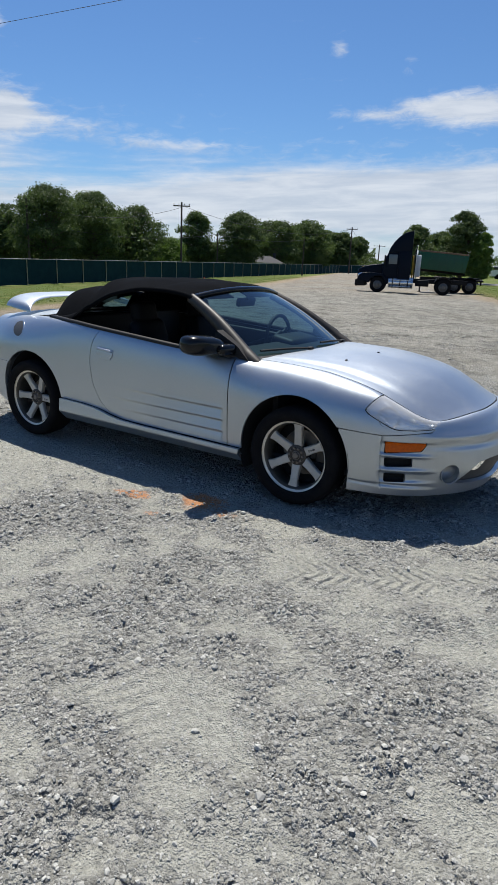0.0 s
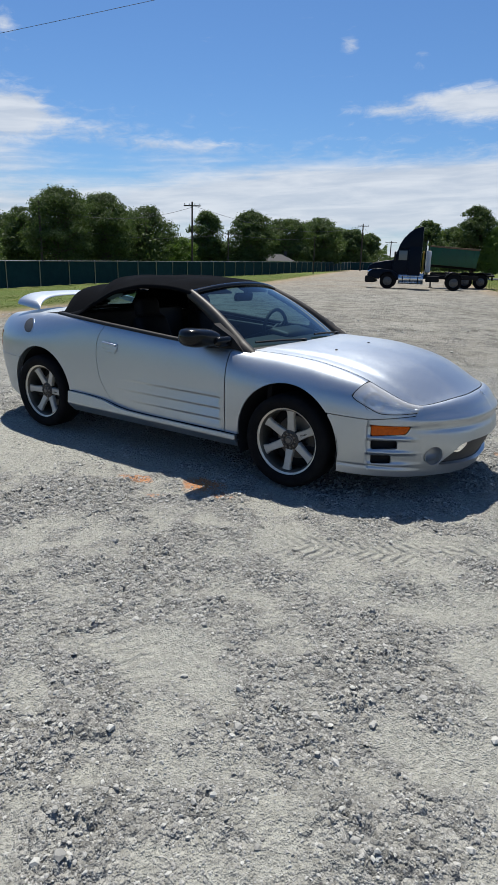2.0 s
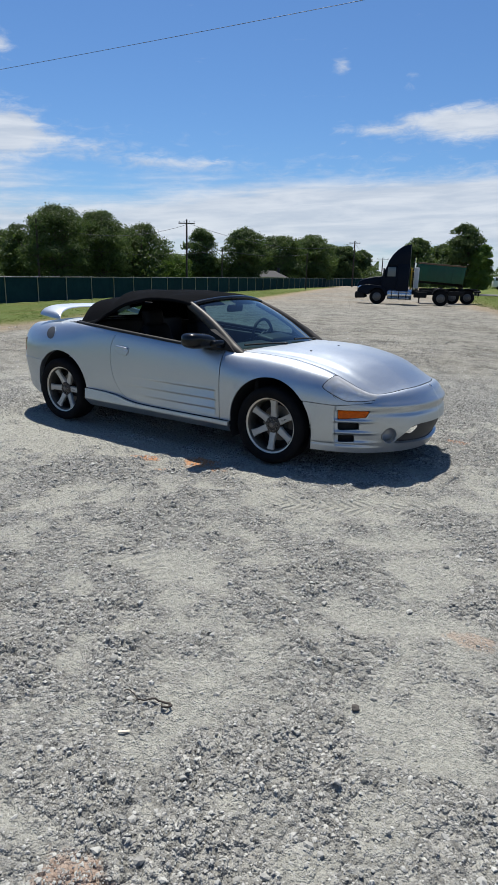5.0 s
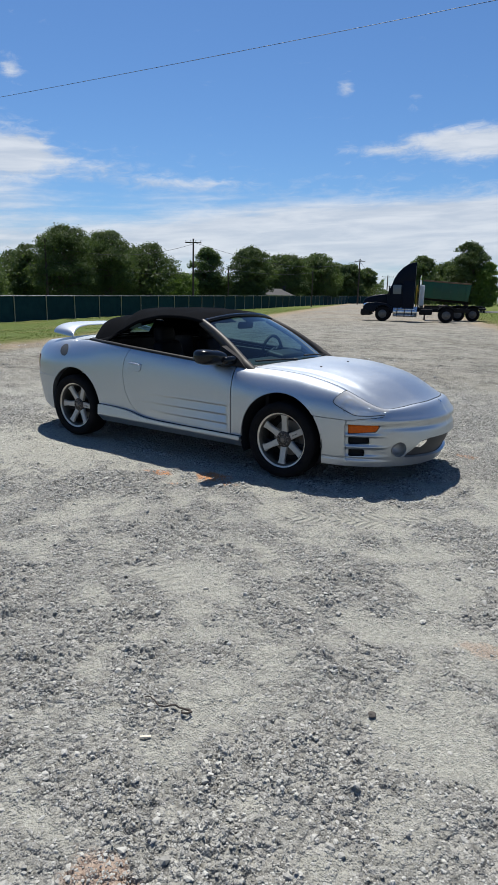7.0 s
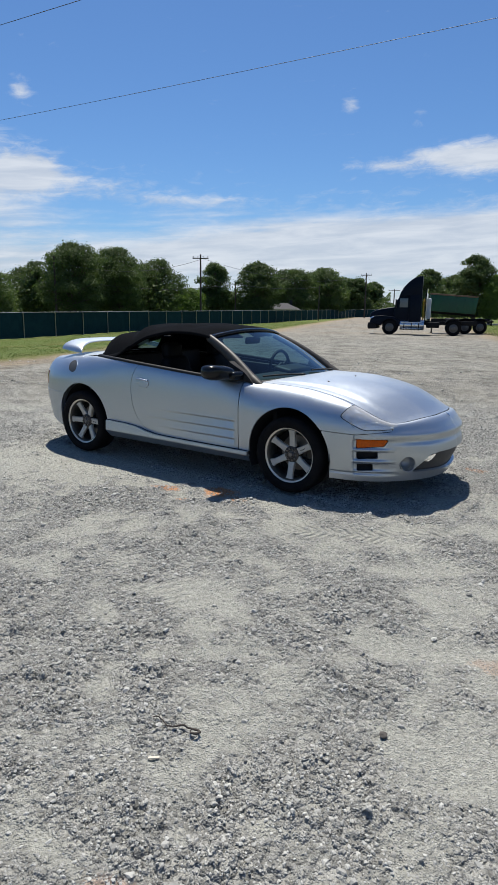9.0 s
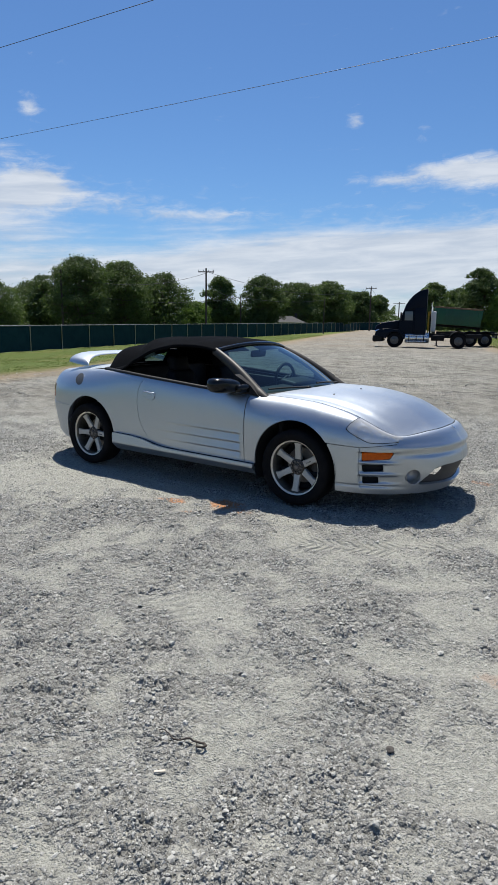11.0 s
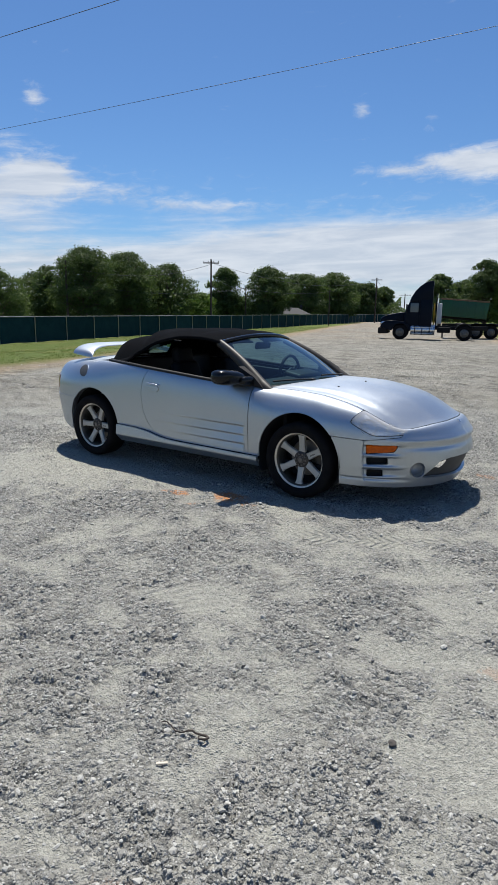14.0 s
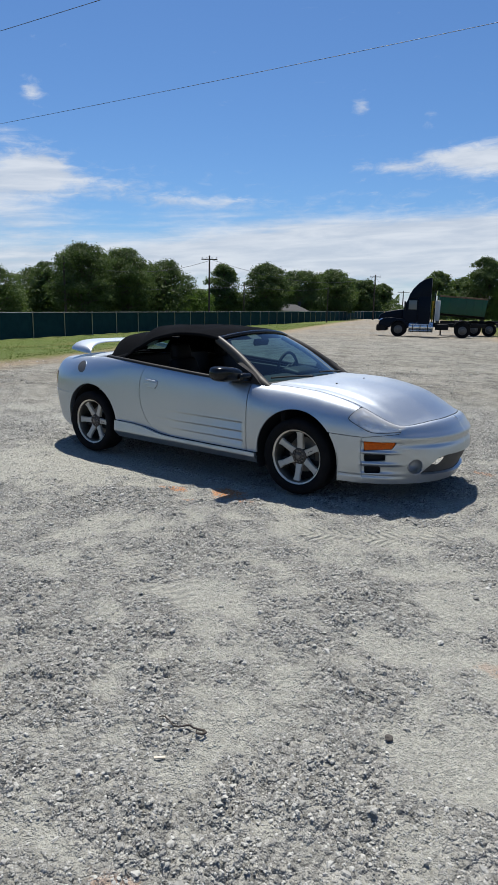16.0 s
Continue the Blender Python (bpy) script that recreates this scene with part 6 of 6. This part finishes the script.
def slab(outline, half, bevel=0.06, taper=1.0):
    """A solid with the given side outline (x, z), of that half width, with rounded edges."""
    bm = bmesh.new()
    a_ = [bm.verts.new((x, -half, z)) for x, z in outline]
    b_ = [bm.verts.new((x, half, z)) for x, z in outline]
    n_ = len(outline)
    bm.faces.new(a_), bm.faces.new(b_[::-1])
    for i in range(n_):
        bm.faces.new((a_[i], b_[i], b_[(i + 1) % n_], a_[(i + 1) % n_]))
    bmesh.ops.recalc_face_normals(bm, faces=bm.faces[:])
    if bevel:
        bmesh.ops.bevel(bm, geom=bm.edges[:], offset=bevel, segments=3, affect="EDGES", profile=0.5)
    return bm


def arc(cx, cz, r, a0, a1, n_=10):
    return [(cx + r * math.cos(radians(lerp(a0, a1, k / n_))), cz + r * math.sin(radians(lerp(a0, a1, k / n_)))) for k in range(n_ + 1)]


# bonnet with round wings over the front wheels
part("hood", slab([(1.40, 0.75), (1.45, 1.25), (1.35, 1.55), (0.9, 1.74), (0.3, 1.86), (-0.30, 1.93), (-0.30, 0.75)], 0.72, 0.10), M["truck_paint"], truck)
for sy in (-1, 1):
    part("wing", slab([(1.40, 0.85)] + [(1.30, 1.12), (1.05, 1.28), (0.5, 1.33), (-0.25, 1.25), (-0.62, 1.0), (-0.70, 0.62)] + arc(0.0, 0.52, 0.60, 175, 10), 0.17, 0.03), M["truck_paint"], truck, at=Matrix.Translation((0, sy * 1.03, 0)))
    bm = bmesh.new()
    box(bm, (0.34, 0.28, 0.24), (1.20, sy * 1.0, 1.12), (0, 20, 0), bevel=0.06, segments=3)
    part("headlamp", bm, M["chrome"], truck, "silver headlamp")
part("bumper", slab([(1.48, 0.38), (1.55, 0.50), (1.52, 0.84), (0.95, 0.84), (0.80, 0.42)], 1.15, 0.06), M["truck_black"], truck)
bm = bmesh.new()
box(bm, (0.22, 0.30, 0.14), (1.10, -0.72, 1.60), (0, -20, 0), bevel=0.02)
part("emblem", bm, M["yellow"], truck)
# cab and sleeper with a raked roof fairing
part("cab", slab([(-0.25, 0.75), (-0.25, 1.90), (-0.55, 2.62), (-0.62, 2.80), (-1.35, 2.85), (-1.35, 0.62), (-0.40, 0.62)], 1.08, 0.07), M["truck_paint"], truck)
part("sleeper", slab([(-1.28, 0.85), (-1.28, 2.80), (-2.10, 2.80), (-2.10, 0.85)], 1.20, 0.05), M["truck_paint"], truck)
part("roof_fairing", slab([(-0.56, 2.66), (-0.66, 2.95), (-0.88, 3.33), (-1.20, 3.68), (-1.55, 3.93), (-1.90, 4.05), (-2.10, 4.06), (-2.10, 2.76), (-0.60, 2.62)], 1.19, 0.05), M["truck_paint"], truck)
for sy in (-1, 1):
    bm = bmesh.new()
    box(bm, (0.56, 0.03, 0.62), (-0.90, sy * 1.085, 2.22), bevel=0.012)
    part("side_window", bm, M["truck_glass"], truck)
    bm = bmesh.new()
    box(bm, (0.10, 0.20, 0.62), (-0.38, sy * 1.30, 2.15), bevel=0.03, segments=3)
    part("door_mirror", bm, M["truck_black"], truck)
    bm = bmesh.new()
    rod(bm, (-0.3, sy * 1.05, 2.42), (-0.36, sy * 1.30, 2.42), 0.02)
    rod(bm, (-0.3, sy * 1.05, 1.92), (-0.36, sy * 1.30, 1.92), 0.02)
    part("mirror_bracket", bm, M["chrome"], truck)
    bm = bmesh.new()
    rod(bm, (-0.72, sy * 0.95, 0.70), (-2.35, sy * 0.95, 0.70), 0.34, sides=28)
    tank = part("fuel_tank", bm, M["tank"], truck, "polished round fuel tank")
    for tx in (-1.0, -1.5, -2.0):
        bm = bmesh.new()
        rod(bm, (tx - 0.03, sy * 0.95, 0.70), (tx + 0.03, sy * 0.95, 0.70), 0.348, sides=28)
        part("strap", bm, M["truck_black"], tank)
    bm = bmesh.new()
    box(bm, (1.4, 0.10, 0.04), (-1.5, sy * 1.22, 0.46), bevel=0.01)
    box(bm, (1.4, 0.08, 0.04), (-1.5, sy * 1.24, 0.88), bevel=0.01)
    part("step", bm, M["tank"], truck)
bm = bmesh.new()
box(bm, (0.04, 1.7, 0.72), (-0.42, 0, 2.28), (0, -23, 0), bevel=0.012)
part("windscreen", bm, M["truck_glass"], truck)
# behind the cab: stack, air box, ladder
bm = bmesh.new()
rod(bm, (-2.42, -0.86, 0.95), (-2.42, -0.86, 2.9), 0.10, sides=16)
rod(bm, (-2.42, -0.86, 2.9), (-2.46, -0.86, 3.25), 0.065, sides=12)
part("exhaust_stack", bm, M["chrome"], truck)
bm = bmesh.new()
box(bm, (0.36, 0.34, 1.45), (-2.58, -0.92, 1.85), bevel=0.05, segments=3)
part("heat_shield", bm, M["white_paint"], truck)
bm = bmesh.new()
box(bm, (0.10, 0.16, 1.6), (-2.22, -1.02, 1.75), bevel=0.02)
part("grab_panel", bm, M["yellow"], truck)
for sy in (-1, 1):
    bm = bmesh.new()
    box(bm, (7.2, 0.10, 0.28), (-2.3, sy * 0.42, 0.86), bevel=0.01)
    part("frame_rail", bm, M["truck_black"], truck)
    bm = slab(arc(-WB, 0.55, 0.62, 155, 25) + arc(-WB, 0.55, 0.66, 25, 155), 0.30, 0.0)
    part("mudguard", bm, M["truck_black"], truck, at=Matrix.Translation((0, sy * 0.86, 0)))
bm = bmesh.new()
box(bm, (1.0, 0.95, 0.10), (-WB + 0.1, 0, 1.14), (0, -4, 0), bevel=0.03)
part("fifth_wheel", bm, M["iron"], truck)
for x in (0.0, -WB):
    bm = bmesh.new()
    rod(bm, (x, -0.9, 0.52), (x, 0.9, 0.52), 0.08)
    part("axle", bm, M["iron"], truck)
bm = bmesh.new()
box(bm, (0.9, 1.5, 0.4), (-2.95, 0, 0.72), bevel=0.06)
part("battery_box", bm, M["truck_black"], truck)

# hook-lift trailer with an open green container, parked behind the lorry
t_front, t_rear = Vector(away(-17.65, 51.5)), Vector(away(-13.35, 51.5))
t_fwd = (t_front - t_rear).normalized()
TL = (t_front - t_rear).length
trailer_at = Matrix.Translation(t_front) @ t_fwd.to_track_quat("X", "Z").to_matrix().to_4x4()
trailer = thing("container_trailer", "low black steel trailer with two axles, parked behind the truck", "trailer", trailer_at)
for sy in (-1, 1):
    bm = bmesh.new()
    box(bm, (TL + 0.5, 0.12, 0.26), (-TL / 2 - 0.1, sy * 0.5, 1.02), bevel=0.01)
    part("frame_rail", bm, M["truck_black"], trailer)
for x in (-TL + 1.45, -TL + 0.36):
    for y in (-1.0, 1.0):
        lorry_wheel(trailer, x, y)
    bm = bmesh.new()
    rod(bm, (x, -0.9, 0.52), (x, 0.9, 0.52), 0.08)
    part("axle", bm, M["iron"], trailer)
    bm = slab(arc(x, 0.55, 0.60, 160, 20) + arc(x, 0.55, 0.64, 20, 160), 1.18, 0.0)
    part("mudguard", bm, M["truck_black"], trailer)
bm = bmesh.new()
box(bm, (0.5, 2.0, 0.12), (-TL - 0.35, 0, 0.95), bevel=0.02)
box(bm, (0.12, 0.3, 0.5), (-TL - 0.5, -0.8, 0.85), bevel=0.02)
part("tail_beam", bm, M["truck_black"], trailer)
bm = bmesh.new()
rod(bm, (0.1, 0.0, 1.0), (0.1, 0.0, 0.02), 0.06)
box(bm, (0.3, 0.3, 0.03), (0.1, 0, 0.02))
part("landing_leg", bm, M["iron"], trailer)

skip = thing("roll_off_container", "dark green open steel container with a rusty rim on a trailer", "container", trailer_at @ pose(-TL / 2 + 0.55, 0, 1.63, 0, -4.6, 0))
CL, CW, CH = 3.45, 1.15, 1.28
bm = bmesh.new()
for sy in (-1, 1):
    box(bm, (CL, 0.06, CH), (0, sy * CW, CH / 2), bevel=0.01)
box(bm, (0.06, 2 * CW, CH), (CL / 2, 0, CH / 2), (0, 6, 0), bevel=0.01)
box(bm, (0.06, 2 * CW, CH), (-CL / 2, 0, CH / 2), (0, -4, 0), bevel=0.01)
box(bm, (CL, 2 * CW, 0.06), (0, 0, 0.03), bevel=0.01)
part("shell", bm, M["skip_green"], skip)
for sy in (-1, 1):
    for x in np.linspace(-CL / 2 + 0.25, CL / 2 - 0.25, 6):
        bm = bmesh.new()
        box(bm, (0.07, 0.03, CH - 0.1), (x, sy * (CW + 0.038), CH / 2), bevel=0.008)
        part("rib", bm, M["skip_green"], skip)
    bm = bmesh.new()
    box(bm, (CL + 0.08, 0.13, 0.12), (0, sy * CW, CH), bevel=0.02)
    part("rim_beam", bm, M["rust"], skip)
    bm = bmesh.new()
    box(bm, (CL, 0.14, 0.16), (0, sy * 0.5, -0.10), bevel=0.01)
    part("skid", bm, M["truck_black"], skip)

# ---- loose stones, rock, twig, grass ----
M.update(
    stone=material("crushed_stone", (0.345, 0.344, 0.318), 0.94, second=(0.275, 0.274, 0.252), scale=60, amount=0.7, island=0.36),
    twig=material("twig", (0.06, 0.05, 0.042), 0.9, scale=30),
    rock=material("rock", (0.075, 0.068, 0.060), 0.9, scale=25, bump=0.02, bump_scale=60),
    blade=leaf_material("grass_blade", (0.070, 0.118, 0.022), (0.125, 0.155, 0.040)),
)
TIPS = np.array([(1, 0, 0), (-1, 0, 0), (0, 1, 0), (0, -1, 0), (0, 0, 1), (0, 0, -1)], float)
SHARDS = np.array([(0, 2, 4), (2, 1, 4), (1, 3, 4), (3, 0, 4), (2, 0, 5), (1, 2, 5), (3, 1, 5), (0, 3, 5)])
GOLD = (1 + 5 ** 0.5) / 2
BALL = np.array([(s1 * a_, s2 * b_, 0) for a_, b_ in ((1, GOLD),) for s1 in (-1, 1) for s2 in (-1, 1)] + [(0, s1, s2 * GOLD) for s1 in (-1, 1) for s2 in (-1, 1)] + [(s2 * GOLD, 0, s1) for s1 in (-1, 1) for s2 in (-1, 1)], float) / 1.9


def hull_faces(points):
    """The triangles of a small convex solid."""
    out = []
    n_ = len(points)
    for a_ in range(n_):
        for b_ in range(a_ + 1, n_):
            for c_ in range(b_ + 1, n_):
                nn = np.cross(points[b_] - points[a_], points[c_] - points[a_])
                d = (points - points[a_]) @ nn
                if (d < 1e-6).all():
                    out.append((a_, b_, c_))
                elif (d > -1e-6).all():
                    out.append((a_, c_, b_))
    return np.array(out)


BALL_FACES = hull_faces(BALL)
BALL_FACES = BALL_FACES[BALL[BALL_FACES][..., 2].mean(1) > -0.45]     # what lies in the ground is left out


def scatter(seed, r0, r1, per_m2, lo, hi, bias):
    """Places and sizes of stones in a sector of the lot, thicker where the gravel is loose."""
    rng = np.random.default_rng(seed)
    a0, a1 = radians(-100), radians(30)
    n_ = int(per_m2 * 0.5 * (r1 ** 2 - r0 ** 2) * (a1 - a0))
    rr = np.sqrt(rng.uniform(r0 ** 2, r1 ** 2, n_))
    aa = rng.uniform(a0, a1, n_)
    x, y = 3.9 + rr * np.sin(aa), -5.2 + rr * np.cos(aa)
    clump = value_noise(x, y, 14.0, seed + 40)
    keep = rng.random(n_) < np.clip(stony_at(x, y) * (1 - bias) + bias, 0, 1) * (0.35 + 0.9 * clump) * np.clip(np.minimum((aa - a0) / radians(38), (a1 - aa) / radians(38)), 0, 1) ** 2
    x, y = x[keep], y[keep]
    return x, y, lo + (hi - lo) * rng.random(len(x)) ** 2.2


def stone_mesh(name, sets, seed, corners, sides, lift):
    rng = np.random.default_rng(seed)
    x, y, size = (np.concatenate(c) for c in zip(*sets))
    n_ = len(x)
    shape = size[:, None] * rng.uniform(0.55, 1.0, (n_, 3)) * np.array([1.0, 0.86, 0.60])
    p = (corners[None] + rng.normal(0, 0.12, (n_, len(corners), 3))) * (0.82 + 0.3 * rng.random((n_, len(corners), 1))) * shape[:, None] * 0.6
    tilt = rng.normal(0, 0.35, n_)
    turn = rng.uniform(0, 2 * np.pi, n_)
    c, s = np.cos(tilt)[:, None], np.sin(tilt)[:, None]
    px, pz = p[..., 0] * c - p[..., 2] * s, p[..., 0] * s + p[..., 2] * c
    c, s = np.cos(turn)[:, None], np.sin(turn)[:, None]
    qx, qy = px * c - p[..., 1] * s, px * s + p[..., 1] * c
    v = np.stack([qx + x[:, None], qy + y[:, None], pz + (height_at(x, y) + lift * size)[:, None]], -1)
    quads = (np.arange(n_)[:, None, None] * len(corners) + sides[None]).reshape(-1, sides.shape[1])
    me = bpy.data.meshes.new(name)
    fast_mesh(me, v.reshape(-1, 3), quads)
    me.materials.append(M["stone"])
    return me


tagged(part("gravel_chips", stone_mesh("gravel_chips", [scatter(1, 1.1, 3.4, 12000, 0.006, 0.014, 0.14), scatter(7, 3.4, 6.0, 8000, 0.008, 0.019, 0.12)], 11, TIPS, SHARDS[:4], 0.05)), "small loose grey gravel chips on the packed dust", "gravel", kind="stuff")
tagged(part("gravel", stone_mesh("gravel", [scatter(2, 1.1, 4.6, 3900, 0.009, 0.020, 0.04)], 12, BALL, BALL_FACES, 0.04)), "loose angular grey crushed stone", "gravel", kind="stuff")
tagged(part("outer_gravel", stone_mesh("outer_gravel", [scatter(3, 4.6, 8.5, 2600, 0.014, 0.032, 0.10), scatter(4, 8.5, 16, 420, 0.016, 0.036, 0.16)], 14, TIPS, SHARDS[:6], 0.06)), "loose angular grey crushed stone farther off", "gravel", kind="stuff")
tagged(part("clods", stone_mesh("clods", [scatter(9, 4.5, 9, 10, 0.03, 0.05, 0.25), scatter(10, 9, 20, 14, 0.03, 0.07, 0.4)], 17, BALL, BALL_FACES, 0.02)), "low clods of packed pale grey dust and stone", "gravel", kind="stuff")
tagged(part("coarse_gravel", stone_mesh("coarse_gravel", [scatter(5, 1.1, 8.5, 130, 0.020, 0.040, 0.05)], 13, BALL, BALL_FACES, 0.05)), "scattered larger angular grey stones", "gravel", kind="stuff")

# a dark lump in place of a shaded hole, and a bent twig on the dust
bm = bmesh.new()
bmesh.ops.create_icosphere(bm, subdivisions=3, radius=0.015)
for w in bm.verts:
    w.co *= 1 + 0.6 * noise.noise(w.co * 60)
    w.co.z *= 0.50
rock = part("rock", bm, M["rock"], at=Matrix.Translation((3.16, -3.25, float(height_at(3.16, -3.25)) + 0.009)))
tagged(rock, "small dark lump in place of a shaded hole in pale dust", "rock")
line = [(2.44 + 0.15 * t, -3.700 + 0.045 * t ** 2 + 0.010 * math.sin(9 * t), 0) for t in np.linspace(0, 1, 16)]
line += [(2.607, -3.640, 0), (2.622, -3.648, 0.003), (2.621, -3.668, 0.005), (2.604, -3.680, 0.006), (2.594, -3.668, 0.005)]
line = [(a_, b_, float(height_at(a_, b_)) + 0.015 + c_) for a_, b_, c_ in line]
v, fc = tube(line, np.r_[np.linspace(0.002, 0.004, 16), 0.005, 0.005, 0.005, 0.004, 0.003], 8)
tagged(part("twig", mesh_of("twig", v, fc, M["twig"])), "thin bent dark twig lying on gravel", "twig")

# a pale splinter of wood beside the twig
bm = bmesh.new()
box(bm, (0.040, 0.010, 0.006), bevel=0.002)
sx_, sy_ = 2.57, -3.835
splinter = part("wood_splinter", bm, material("splinter", (0.60, 0.54, 0.44), 0.8, scale=60), at=Matrix.Translation((sx_, sy_, float(height_at(sx_, sy_)) + 0.010)) @ pose(0, 0, 0, 4, 0, 40))
tagged(splinter, "small pale splinter of wood on gravel", "wood splinter")

# grass along the verges
rng = np.random.default_rng(31)


def blades(n_, x, y, lo, hi):
    h = rng.uniform(lo, hi, n_)
    a_ = rng.uniform(0, 2 * np.pi, n_)
    w = 0.012 + 0.12 * h
    lean = rng.normal(0, 0.35, (n_, 2)) * h[:, None]
    z = land(x, y)
    base = np.stack([x, y, z], -1)
    side = np.stack([np.cos(a_) * w, np.sin(a_) * w, 0 * w], -1)
    tip = base + np.c_[lean, h]
    mid_ = base + np.c_[lean * 0.35, h * 0.55]
    return np.stack([base - side, base + side, mid_ + side * 0.7, tip], 1)


k1, k2 = 44000, 7000
along_, out_ = rng.uniform(0, 1, k1) ** 1.3 * 90 - 24, rng.uniform(0, 1, k1) ** 1.3 * 14 + 0.9
x1 = EDGE_A[0] + EDGE_N[0] * out_ - 0.367 * along_
y1 = EDGE_A[1] + EDGE_N[1] * out_ + 0.930 * along_
along_, out_ = rng.uniform(-8, 34, k2), rng.uniform(0, 1, k2) ** 1.3 * 9 + 0.1
x2, y2 = EDGE_B[0] + EDGE_M[0] * out_ - 0.36 * along_, EDGE_B[1] + EDGE_M[1] * out_ + 0.93 * along_
quad = np.concatenate([blades(k1, x1, y1, 0.012, 0.03), blades(k2, x2, y2, 0.03, 0.07)])
me = bpy.data.meshes.new("grass")
fast_mesh(me, quad.reshape(-1, 3), np.arange(len(quad) * 4).reshape(-1, 4))
me.materials.append(M["blade"])
tagged(part("grass", me), "green mown grass with dry patches along the verge", "grass", kind="stuff")
